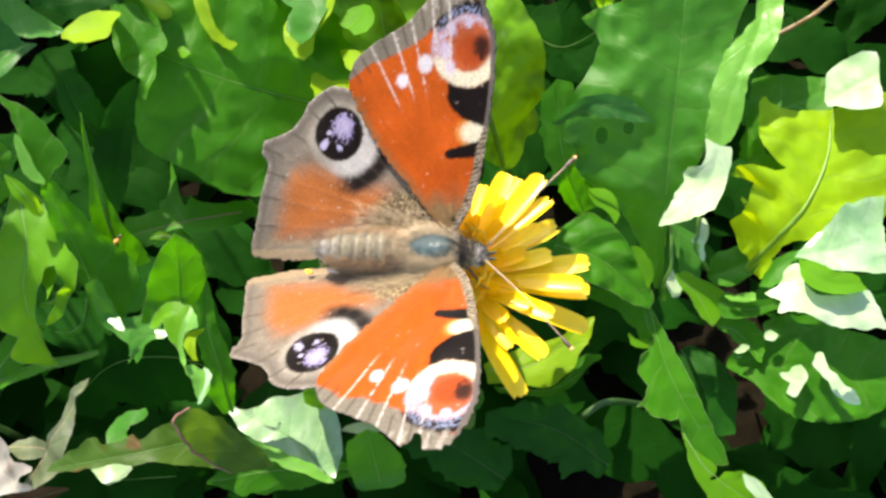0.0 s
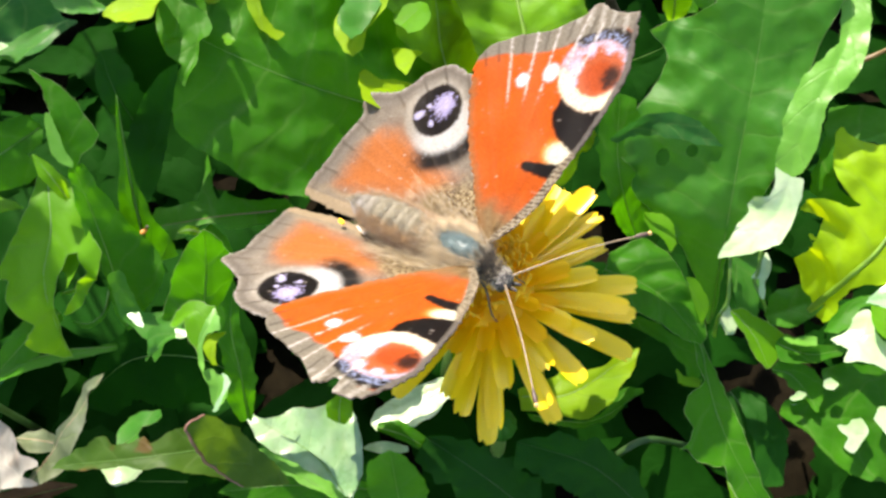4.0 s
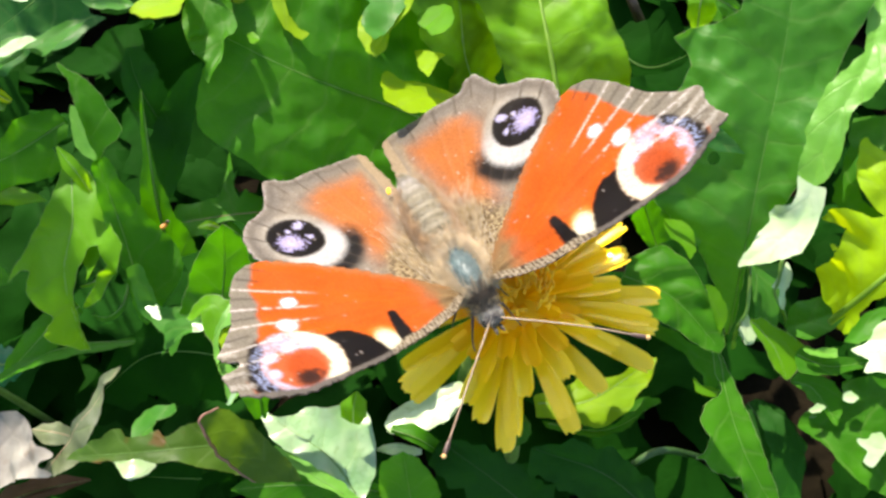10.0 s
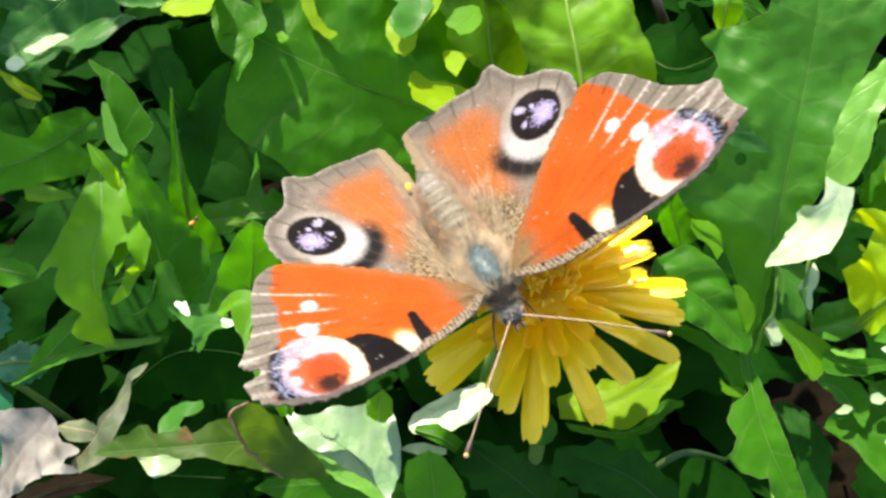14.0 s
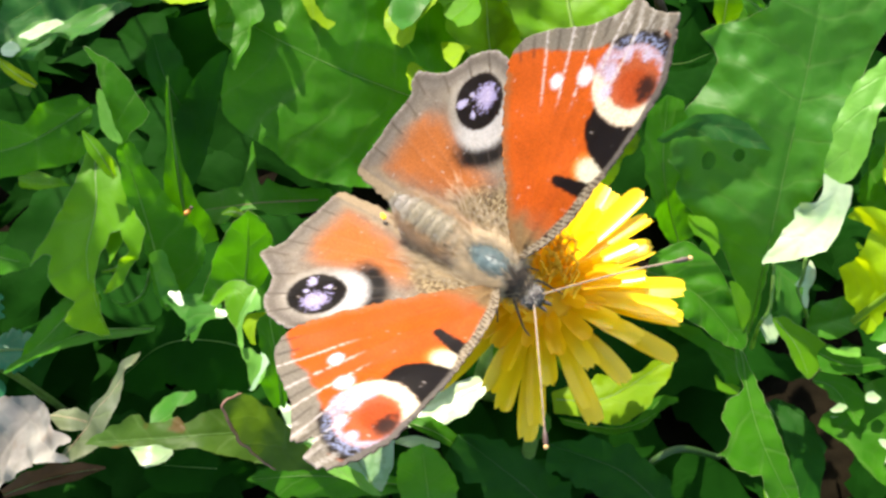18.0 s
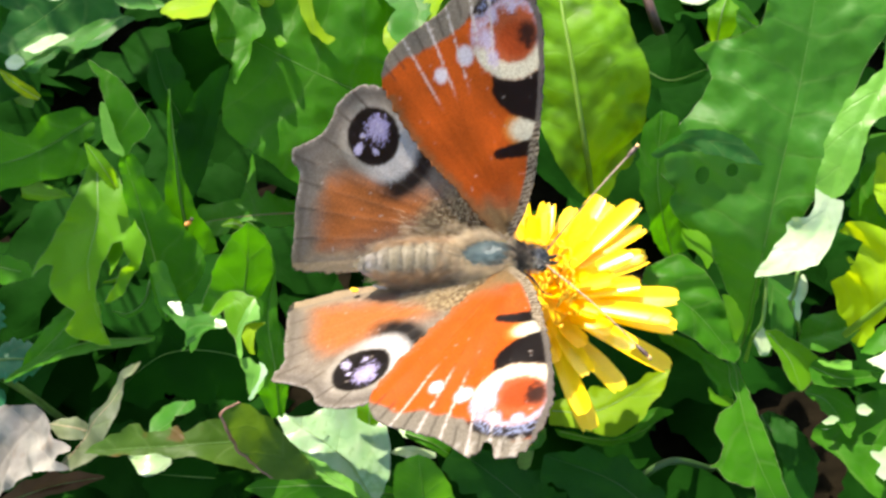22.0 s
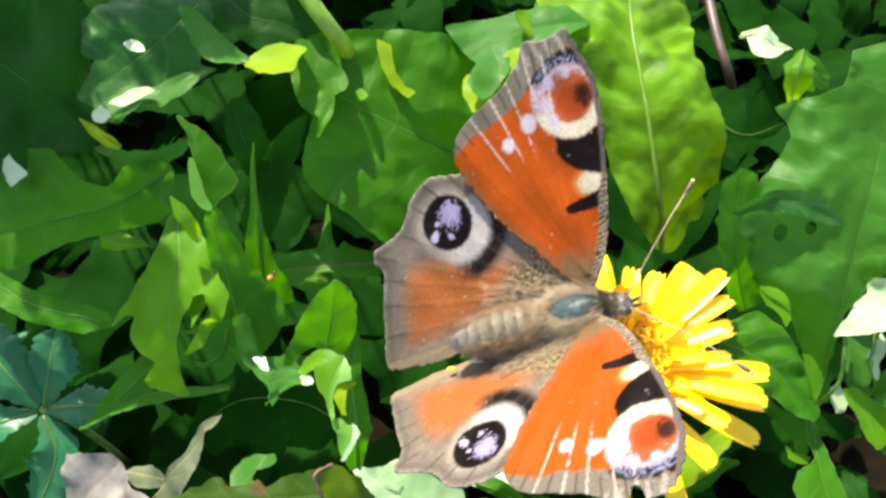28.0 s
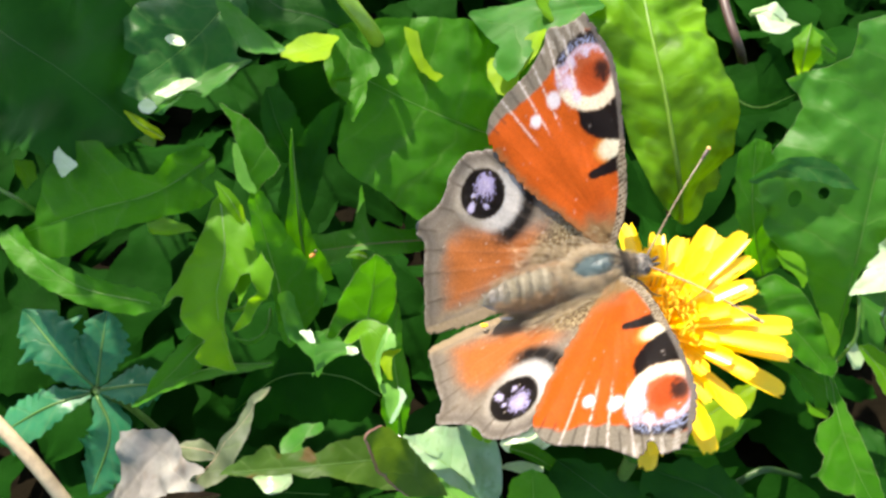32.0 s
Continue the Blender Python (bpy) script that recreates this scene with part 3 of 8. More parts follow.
# ---- ground ----
def ground():
    n = 70
    s = np.linspace(-1, 1, n)
    s = np.sign(s) * (0.09 * np.abs(s) + 29.9 * np.abs(s) ** 9)
    bm = bmesh.new()
    grid = [[None] * n for _ in range(n)]
    for i in range(n):
        for j in range(n):
            x, y = s[i] * 1000, s[j] * 1000
            near = 1 / (1 + (x * x + y * y) / 200 ** 2)
            z = near * (noise.noise(Vector((x, y, 0)) * 0.06) * 2.5 + noise.noise(Vector((x, y, 3)) * 0.22) * 1.0)
            grid[i][j] = bm.verts.new((x, y, z - 1))
    for i in range(n - 1):
        for j in range(n - 1):
            bm.faces.new((grid[i][j], grid[i + 1][j], grid[i + 1][j + 1], grid[i][j + 1]))
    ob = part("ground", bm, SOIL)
    tagged(ob, "soil coloured near-black for the deep shade under the leaves", "ground", kind="structure")


ground()

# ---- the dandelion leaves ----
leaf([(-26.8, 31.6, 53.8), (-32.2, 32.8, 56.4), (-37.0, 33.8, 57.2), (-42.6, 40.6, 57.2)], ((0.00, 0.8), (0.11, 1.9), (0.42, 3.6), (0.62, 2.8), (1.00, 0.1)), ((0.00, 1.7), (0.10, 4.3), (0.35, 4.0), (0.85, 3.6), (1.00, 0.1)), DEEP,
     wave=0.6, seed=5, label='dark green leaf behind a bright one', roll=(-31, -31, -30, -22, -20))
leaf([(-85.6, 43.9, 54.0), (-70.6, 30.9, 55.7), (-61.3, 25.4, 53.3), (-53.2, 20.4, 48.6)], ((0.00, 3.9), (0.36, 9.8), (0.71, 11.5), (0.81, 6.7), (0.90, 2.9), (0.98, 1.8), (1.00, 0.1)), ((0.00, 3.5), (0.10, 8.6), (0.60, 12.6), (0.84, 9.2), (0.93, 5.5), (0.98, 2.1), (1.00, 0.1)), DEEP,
     wave=1.6, seed=8, label='large leaf coloured dark for deep shade', roll=(24, 24, 27, 24, 23))
leaf([(-40.8, 5.3, 43.6), (-37.5, 3.9, 44.4), (-38.0, 1.8, 43.1), (-39.8, 0.8, 41.7), (-42.1, 0.8, 40.1)], ((0.00, 0.0), (0.04, 0.0), (0.48, 0.3), (0.78, 0.5), (1.00, 0.1)), ((0.00, 2.0), (0.22, 5.0), (0.27, 0.0), (0.36, 0.0), (1.00, 0.1)), FRESH,
     wave=0.2, seed=18, rib_size=0.12, label='thin hooked lobe of a leaf', roll=(15, 8, -10, -18, -19))
leaf([(-37.6, 2.5, 37.9), (-37.8, -0.3, 37.8), (-39.7, -1.2, 36.5), (-42.1, -0.4, 35.4)], ((0.00, 0.2), (0.10, 0.4), (0.43, 0.5), (0.79, 0.5), (1.00, 0.1)), ((0.00, 0.0), (0.40, 0.0), (0.54, 0.0), (0.71, 0.0), (1.00, 0.1)), GREEN,
     wave=0.2, seed=19, rib_size=0.12, label='thin curled leaf lobe', roll=(-2, -6, -29, -34, -33))
leaf([(-44.8, 2.0, 32.8), (-47.0, -0.7, 33.6), (-49.6, -3.1, 32.2), (-54.5, -5.8, 28.1)], ((0.00, 0.7), (0.17, 1.7), (0.44, 1.9), (0.76, 1.1), (1.00, 0.1)), ((0.00, 0.7), (0.17, 1.6), (0.38, 1.8), (0.73, 1.4), (1.00, 0.1)), GREEN,
     wave=0.4, seed=21, label='green leaf tip low down', roll=(-24, -23, -22, -27, -28))
leaf([(-33.2, 5.6, 38.1), (-33.7, 10.1, 45.7), (-34.1, 17.5, 54.1)], ((0.00, 1.3), (0.07, 3.3), (0.38, 1.8), (0.63, 0.7), (0.84, 0.5), (1.00, 0.1)), ((0.00, 1.4), (0.01, 3.5), (0.28, 1.6), (0.53, 0.5), (0.80, 0.0), (1.00, 0.1)), GREEN,
     wave=0.4, seed=22, rib_size=0.2, label='pointed leaf with a thin tip in shade', roll=(11, 10, 12, 13, 13))
leaf([(-35.9, 22.7, 40.4), (-37.7, 24.7, 45.6), (-39.0, 28.3, 48.6)], ((0.00, 0.7), (0.08, 1.8), (0.54, 1.9), (0.84, 1.5), (1.00, 0.1)), ((0.00, 1.2), (0.27, 3.0), (0.75, 2.8), (0.98, 1.7), (1.00, 0.1)), DEEP,
     wave=0.5, seed=25, label='gap leaf coloured dark for shade', roll=(-27, -29, -16, -9, -9))
leaf([(-25.2, 3.7, 48.2), (-26.2, 3.6, 48.9), (-27.5, 3.7, 48.2)], ((0.00, 0.2), (0.31, 0.6), (1.00, 0.1)), ((0.00, 0.2), (0.46, 0.5), (1.00, 0.1)), FRESH,
     wave=0.1, seed=28, rib_size=0.12, label='small bright leaf tip', roll=(-38, -40, -32, -36, -35))
leaf([(-21.6, -11.8, 33.3), (-21.5, -9.0, 39.8), (-22.1, -5.4, 43.6), (-21.5, -1.3, 46.8)], ((0.00, 0.8), (0.20, 2.0), (0.57, 1.5), (0.83, 1.1), (1.00, 0.1)), ((0.00, 0.5), (0.21, 1.2), (0.54, 1.5), (0.85, 0.9), (1.00, 0.1)), GREEN,
     wave=0.4, seed=32, label='green leaf behind a curled one', roll=(2, 1, -6, 3, 5))
leaf([(-44.4, -12.2, 26.7), (-46.5, -12.1, 28.3), (-49.5, -11.6, 27.9)], ((0.00, 0.6), (0.33, 1.4), (0.62, 1.5), (1.00, 0.1)), ((0.00, 0.5), (0.20, 1.3), (0.80, 0.9), (1.00, 0.1)), DRIED,
     wave=0.5, seed=41, rib=STRAW, rib_size=0.12, label='scrap of grey dead leaf', roll=(18, 19, 12, 9, 9))
leaf([(-35.2, -14.5, 25.3), (-37.4, -14.7, 26.8), (-40.2, -14.6, 26.0)], ((0.00, 0.8), (0.20, 2.0), (0.47, 2.8), (0.73, 1.4), (1.00, 0.1)), ((0.00, 0.5), (0.39, 1.1), (0.81, 1.1), (1.00, 0.1)), PALE,
     wave=0.4, seed=43, rib_size=0, label='pale leaf scrap in the sun', roll=(11, 11, 7, 6, 6))
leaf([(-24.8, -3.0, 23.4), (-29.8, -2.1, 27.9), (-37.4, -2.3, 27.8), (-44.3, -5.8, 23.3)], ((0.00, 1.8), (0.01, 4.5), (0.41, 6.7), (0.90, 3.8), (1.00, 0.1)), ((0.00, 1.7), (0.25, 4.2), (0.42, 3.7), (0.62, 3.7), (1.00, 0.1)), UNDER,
     wave=0.5, seed=44, label='gap leaf coloured dark for shade', roll=(-36, -34, -31, -28, -27))
leaf([(-8.5, -17.0, 21.4), (-17.7, -16.9, 23.8), (-26.5, -17.2, 22.9)], ((0.00, 0.9), (0.27, 2.3), (0.67, 2.7), (1.00, 0.1)), ((0.00, 0.7), (0.32, 1.7), (0.66, 1.3), (0.92, 0.9), (1.00, 0.1)), GREEN,
     wave=0.4, seed=45, label='long green leaf low down', roll=(-32, -32, -31, -31, -31))
leaf([(-11.6, -12.1, 31.7), (-11.5, -10.9, 33.2), (-11.2, -9.0, 33.6)], ((0.00, 0.6), (0.09, 1.6), (0.61, 1.6), (1.00, 0.1)), ((0.00, 0.7), (0.36, 1.7), (0.73, 1.5), (1.00, 0.1)), FRESH,
     wave=0.2, seed=94, rib_size=0.08, ragged=0.2, label='tiny round yellow-green leaf', roll=(-27, -29, -18, -14, -14))
leaf([(-7.9, -9.6, 22.3), (-4.4, -10.8, 22.3), (-0.7, -12.4, 19.7)], ((0.00, 0.6), (0.28, 1.5), (0.70, 1.1), (1.00, 0.1)), ((0.00, 0.3), (0.35, 0.7), (0.66, 0.7), (1.00, 0.1)), GREEN,
     wave=0.3, seed=95, rib_size=0.1, ragged=0.3, label='small pointed green leaf below a pale one', roll=(15, 15, 15, 16, 16))
leaf([(-4.0, -13.4, 25.9), (-6.6, -13.3, 26.8), (-9.3, -13.3, 26.0)], ((0.00, 0.5), (0.49, 1.3), (1.00, 0.1)), ((0.00, 0.2), (0.50, 0.5), (0.88, 0.5), (1.00, 0.1)), PALE,
     wave=0.2, seed=96, rib_size=0, ragged=0.3, label='narrow pale yellow-green leaf scrap', roll=(13, 13, 12, 12, 12))
leaf([(-39.6, 8.0, 48.4), (-40.4, 8.8, 51.3), (-42.4, 11.0, 52.6)], ((0.00, 0.3), (0.16, 0.7), (0.66, 0.9), (1.00, 0.1)), ((0.00, 0.3), (0.30, 0.8), (0.74, 0.7), (1.00, 0.1)), FRESH,
     wave=0.2, seed=101, rib_size=0, ragged=0.3, label='bright sliver of leaf between two twisted ones', roll=(0, 0, -2, -5, -4))
leaf([(-50.3, 19.3, 49.6), (-52.3, 19.7, 51.4), (-54.9, 21.7, 51.8)], ((0.00, 0.3), (0.21, 0.7), (0.66, 0.6), (1.00, 0.1)), ((0.00, 0.3), (0.18, 0.7), (0.65, 0.6), (1.00, 0.1)), SUNNY,
     wave=0.3, seed=103, rib_size=0, ragged=0.4, label='yellow-green leaf lobe deep among the leaves', roll=(-37, -39, -27, -21, -21))
leaf([(28.8, 30.9, 48.5), (28.5, 32.0, 52.4), (29.6, 35.4, 53.2)], ((0.00, 0.5), (0.25, 1.2), (0.63, 1.5), (1.00, 0.1)), ((0.00, 0.9), (0.15, 2.3), (0.78, 1.5), (1.00, 0.1)), FRESH,
     wave=0.4, seed=104, rib_size=0.1, label='small fresh leaf in a shaded gap', roll=(-14, -21, 5, 10, 10))
leaf([(22.0, 36.3, 53.2), (23.4, 34.8, 55.6), (25.3, 33.7, 54.8)], ((0.00, 0.7), (0.17, 1.8), (0.96, 1.3), (1.00, 0.1)), ((0.00, 0.0), (0.24, 0.0), (0.74, 0.0), (1.00, 0.1)), PALE,
     wave=0.4, seed=105, rib_size=0, ragged=0.5, label='little leaf coloured white for a glint', roll=(8, 8, 4, 2, 3))
leaf([(-59.0, -17.1, 13.4), (-52.0, -15.4, 15.9), (-46.1, -13.9, 15.3)], ((0.00, 0.7), (0.26, 1.7), (0.73, 1.5), (1.00, 0.1)), ((0.00, 0.4), (0.35, 0.9), (0.76, 0.8), (1.00, 0.1)), RUSTY,
     wave=0.9, seed=106, rib_size=0.1, label='brown dead leaf lying low', roll=(30, 31, 30, 31, 31))
leaf([(-28.3, 5.5, 30.1), (-26.2, 7.1, 35.1), (-26.8, 10.7, 38.0)], ((0.00, 0.6), (0.33, 1.4), (0.89, 1.7), (1.00, 0.1)), ((0.00, 0.9), (0.47, 2.2), (0.81, 1.5), (1.00, 0.1)), GREEN,
     wave=0.4, seed=107, label='green leaf in the shade of the wing', roll=(32, 35, 10, -6, -5))
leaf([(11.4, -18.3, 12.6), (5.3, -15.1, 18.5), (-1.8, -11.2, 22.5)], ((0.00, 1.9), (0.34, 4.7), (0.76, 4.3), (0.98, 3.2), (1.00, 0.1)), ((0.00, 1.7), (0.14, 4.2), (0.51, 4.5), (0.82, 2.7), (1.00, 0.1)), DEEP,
     teeth=(6, 0.25, 0), wave=0.5, seed=47, label='leaf under the flower, coloured dark for shade', roll=(-29, -30, -28, -27, -27))
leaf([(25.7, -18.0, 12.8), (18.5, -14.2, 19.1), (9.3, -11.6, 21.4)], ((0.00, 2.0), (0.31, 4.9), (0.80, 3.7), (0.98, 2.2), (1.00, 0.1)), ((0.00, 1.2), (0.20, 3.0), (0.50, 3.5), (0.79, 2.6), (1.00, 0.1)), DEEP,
     teeth=(6, 0.25, 0), wave=0.5, seed=48, label='toothed leaf under the flower, coloured dark for shade', roll=(-29, -29, -29, -30, -30))
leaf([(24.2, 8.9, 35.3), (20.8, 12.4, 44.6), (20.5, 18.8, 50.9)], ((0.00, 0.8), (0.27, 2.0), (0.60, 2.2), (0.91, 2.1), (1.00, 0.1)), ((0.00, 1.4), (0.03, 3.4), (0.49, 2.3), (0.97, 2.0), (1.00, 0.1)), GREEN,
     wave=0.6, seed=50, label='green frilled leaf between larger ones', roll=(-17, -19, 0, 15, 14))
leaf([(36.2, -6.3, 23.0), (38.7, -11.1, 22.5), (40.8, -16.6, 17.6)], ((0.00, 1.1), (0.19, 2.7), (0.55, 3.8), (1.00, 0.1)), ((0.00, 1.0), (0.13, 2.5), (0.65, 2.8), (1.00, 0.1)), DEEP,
     wave=0.5, seed=70, label='low gap leaf coloured dark for shade', roll=(15, 16, 12, 10, 10))
leaf([(18.2, 30.3, 47.4), (22.6, 26.4, 47.4), (28.3, 28.4, 47.8)], ((0.00, 1.5), (0.03, 3.8), (0.38, 5.9), (0.98, 5.6), (1.00, 0.1)), ((0.00, 0.9), (0.26, 2.3), (0.50, 0.9), (0.82, 1.0), (1.00, 0.1)), UNDER,
     wave=0.4, seed=72, label='leaf coloured dark for a shaded gap', roll=(23, 22, 30, 28, 29))
leaf([(31.0, 42.4, 46.0), (27.3, 40.4, 48.4), (24.9, 41.8, 48.4)], ((0.00, 0.9), (0.65, 2.2), (0.75, 2.1), (1.00, 0.1)), ((0.00, 1.1), (0.80, 2.8), (1.00, 0.1)), PALE,
     wave=0.3, seed=73, rib_size=0.12, label='little leaf coloured white for a glint of sun', roll=(15, 16, 8, -4, -3))
leaf([(35.3, 36.7, 46.0), (31.7, 36.2, 48.4), (29.6, 34.1, 47.6)], ((0.00, 1.0), (0.85, 2.6), (1.00, 0.1)), ((0.00, 0.8), (0.54, 2.1), (0.75, 2.0), (1.00, 0.1)), GREEN,
     wave=0.4, seed=74, rib_size=0.12, label='small green leaf in a shaded gap', roll=(-37, -37, -30, -20, -21))
leaf([(4.4, 26.0, 36.6), (1.1, 28.9, 46.3), (0.2, 34.0, 50.6), (-1.3, 45.6, 50.6)], ((0.00, 1.7), (0.23, 4.2), (0.38, 5.0), (0.47, 5.3), (0.52, 7.1), (0.66, 8.8), (1.00, 0.1)), ((0.00, 1.6), (0.09, 4.0), (0.33, 5.2), (0.86, 9.9), (0.98, 11.2), (1.00, 0.1)), QUILTED,
     wave=0.8, quilt=0.5, seed=75, teeth=(5, 0.4, 0.2), label='bright lobed leaf behind the butterfly', roll=(-10, -3, 32, 49, 53))
# Unseen tall leaves, added outside the view to shade the upper left.
leaf([(-58.5, 81.3, 109.0), (-69.3, 75.5, 109.0), (-81.0, 76.4, 109.0), (-92.8, 86.1, 109.0)], ((0.00, 2.4), (0.10, 5.9), (0.29, 7.2), (0.53, 6.5), (0.87, 4.9), (1.00, 0.1)), ((0.00, 1.7), (0.01, 4.4), (0.31, 7.6), (0.79, 5.7), (1.00, 0.1)), GREEN,
     wave=0.8, seed=84, teeth=(6, 0.4, 0), label='tall leaf added out of view to cast shade', roll=(0,), holes=((-11.9, -11.6, 1.5, 0.8), (-17.3, -13.9, 1.7, 0.6), (-7.3, -7.6, 0.8, 0.6)), stalk=True)
leaf([(-72.8, 61.4, 112.0), (-80.6, 62.3, 112.0), (-91.7, 63.2, 112.0)], ((0.00, 1.5), (0.01, 3.7), (0.39, 5.1), (0.94, 5.0), (1.00, 0.1)), ((0.00, 1.3), (0.11, 3.3), (0.51, 4.8), (0.98, 5.6), (1.00, 0.1)), GREEN,
     wave=0.8, seed=89, teeth=(5, 0.4, 0), label='tall leaf added out of view to cast shade', roll=(0,), stalk=True)
leaf([(-77.1, 68.5, 110.0), (-87.8, 73.4, 110.0), (-103.2, 81.9, 110.0)], ((0.00, 1.5), (0.03, 3.8), (0.32, 8.0), (0.78, 8.3), (1.00, 0.1)), ((0.00, 2.2), (0.10, 5.4), (0.42, 9.0), (0.87, 7.2), (1.00, 0.1)), GREEN,
     wave=0.8, seed=81, teeth=(5, 0.35, 0), label='tall leaf added out of view to cast shade', roll=(0,), stalk=True)
leaf([(-79.7, 66.2, 112.0), (-90.1, 68.1, 112.0), (-103.7, 70.2, 112.0)], ((0.00, 0.5), (0.16, 1.2), (0.56, 2.7), (0.95, 3.8), (1.00, 0.1)), ((0.00, 1.9), (0.15, 4.8), (0.55, 6.1), (0.98, 6.8), (1.00, 0.1)), GREEN,
     wave=0.8, seed=82, teeth=(5, 0.3, 0), label='tall leaf added out of view to cast shade', roll=(0,), stalk=True)
leaf([(-58.2, 63.6, 108.0), (-61.2, 66.4, 108.0), (-65.0, 70.0, 108.0)], ((0.00, 1.1), (0.09, 2.7), (0.60, 3.4), (1.00, 0.1)), ((0.00, 1.1), (0.23, 2.7), (0.63, 3.8), (0.97, 3.4), (1.00, 0.1)), GREEN,
     wave=0.8, seed=83, label='tall leaf added out of view to cast shade', roll=(0,), stalk=True)
leaf([(-70.5, 56.0, 112.0), (-79.0, 58.3, 112.0), (-85.9, 59.7, 112.0)], ((0.00, 1.1), (0.03, 2.6), (0.56, 4.3), (1.00, 0.1)), ((0.00, 2.0), (0.27, 5.0), (0.67, 4.0), (1.00, 0.1)), GREEN,
     wave=0.8, seed=87, teeth=(4, 0.4, 0), label='tall leaf added out of view to cast shade', roll=(0,), stalk=True)


# leaves with lobes, teeth and folds of their own
# leaves with lobes and teeth, from the far side to the near one
shaped_leaf([(-1, 23, 40), (-8.3, 22.4, 45.5), (-15.9, 22.7, 49.5), (-23.4, 24.6, 52.5), (-30.4, 28.1, 54)], (-31, -30, -26, -23, -21),
            [(34.7, 0.8), (32.2, 3.1), (30.7, 3.5), (29.4, 3.8), (28.9, 5.9), (28.2, 8.7), (27.1, 10.4), (25.8, 11.1), (23.4, 11.5), (21.1, 11.9), (19.8, 12.6), (16.9, 13.2), (12.5, 12.4), (7.2, 10.2), (0.1, 7.1), (-3.5, 0.8), (-3.1, -6.1), (0.3, -12.3), (4, -13.9), (10, -14.5), (18.3, -13.1), (28.9, -9.1), (34, -5.1), (35.6, -2)],
            GREEN, 'large rounded dark green dandelion leaf with faint pale veins', seed=200, wave=1.4, rib_size=0.1, step=0.5)
# Six bright sheets over the large leaf, painted patches of sun.
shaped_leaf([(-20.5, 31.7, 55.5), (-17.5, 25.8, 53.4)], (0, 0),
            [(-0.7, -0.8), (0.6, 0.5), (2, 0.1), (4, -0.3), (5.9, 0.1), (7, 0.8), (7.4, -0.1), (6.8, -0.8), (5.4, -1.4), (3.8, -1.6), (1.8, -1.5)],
            SUNNY, 'narrow yellow sheet painted as sun through a leaf', seed=201, wave=0.48, rib_size=0)
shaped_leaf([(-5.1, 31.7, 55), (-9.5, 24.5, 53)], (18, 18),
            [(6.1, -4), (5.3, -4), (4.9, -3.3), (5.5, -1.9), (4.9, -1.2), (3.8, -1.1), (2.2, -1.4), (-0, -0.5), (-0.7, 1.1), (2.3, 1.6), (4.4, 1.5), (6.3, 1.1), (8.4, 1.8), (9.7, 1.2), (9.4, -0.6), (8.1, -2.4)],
            SUNNY, 'small yellow sheet painted as sun through a leaf', seed=202, wave=0.48, rib_size=0)
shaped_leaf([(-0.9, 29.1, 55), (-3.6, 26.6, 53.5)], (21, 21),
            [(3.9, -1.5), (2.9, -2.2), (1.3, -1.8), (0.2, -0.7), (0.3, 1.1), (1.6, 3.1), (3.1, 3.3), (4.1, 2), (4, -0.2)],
            FRESH, 'small sheet painted as a patch of sun on a leaf', seed=203, wave=0.48, rib_size=0)
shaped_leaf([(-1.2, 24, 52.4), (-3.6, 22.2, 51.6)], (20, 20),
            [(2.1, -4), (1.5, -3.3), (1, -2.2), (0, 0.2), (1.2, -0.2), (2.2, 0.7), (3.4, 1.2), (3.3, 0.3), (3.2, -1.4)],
            SUNNY, 'little torn yellow sheet painted as sun through a leaf', seed=204, wave=0.32, rib_size=0)
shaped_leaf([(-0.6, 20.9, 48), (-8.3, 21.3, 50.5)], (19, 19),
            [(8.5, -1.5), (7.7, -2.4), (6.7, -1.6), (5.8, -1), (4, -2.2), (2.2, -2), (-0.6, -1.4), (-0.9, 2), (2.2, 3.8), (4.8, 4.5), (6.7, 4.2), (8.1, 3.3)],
            SUNNY, 'small yellow sheet painted as sun through a leaf', seed=205, wave=0.48, rib_size=0)
shaped_leaf([(-22.1, 24.6, 54), (-23.4, 25.1, 54)], (14, 14),
            [(1.8, -0.3), (1.4, -1.1), (-0.1, -0.1), (-0, 1.1), (0.6, 1.1)],
            FRESH, 'tiny sheet painted as sun through a leaf', seed=206, wave=0.16, rib_size=0)
shaped_leaf([(-28.7, 29.3, 57), (-25.7, 24.5, 55.8), (-27.1, 19.2, 54)], (6, 7, 2, -4, -3),
            [(-1.3, -1.5), (-0.6, 1), (1.9, 1.2), (4.1, 1.4), (5.7, 1.6), (6.6, 1.2), (7.1, 0.1), (8.6, 0.7), (10.7, 0.7), (12.3, 0.2), (11.9, -0.5), (10.2, -0.5), (9.7, -1.8), (9.2, -3.3), (4.3, -4.2), (2.1, -2.7)],
            GREEN, 'light green margin of a large leaf in the sun', seed=207, wave=1.1, rib_size=0)
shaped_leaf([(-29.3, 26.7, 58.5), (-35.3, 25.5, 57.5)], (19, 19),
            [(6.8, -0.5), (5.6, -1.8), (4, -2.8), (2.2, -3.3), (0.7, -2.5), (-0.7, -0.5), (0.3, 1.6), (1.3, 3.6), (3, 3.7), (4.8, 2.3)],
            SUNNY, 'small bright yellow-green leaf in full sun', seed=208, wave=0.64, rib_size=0)
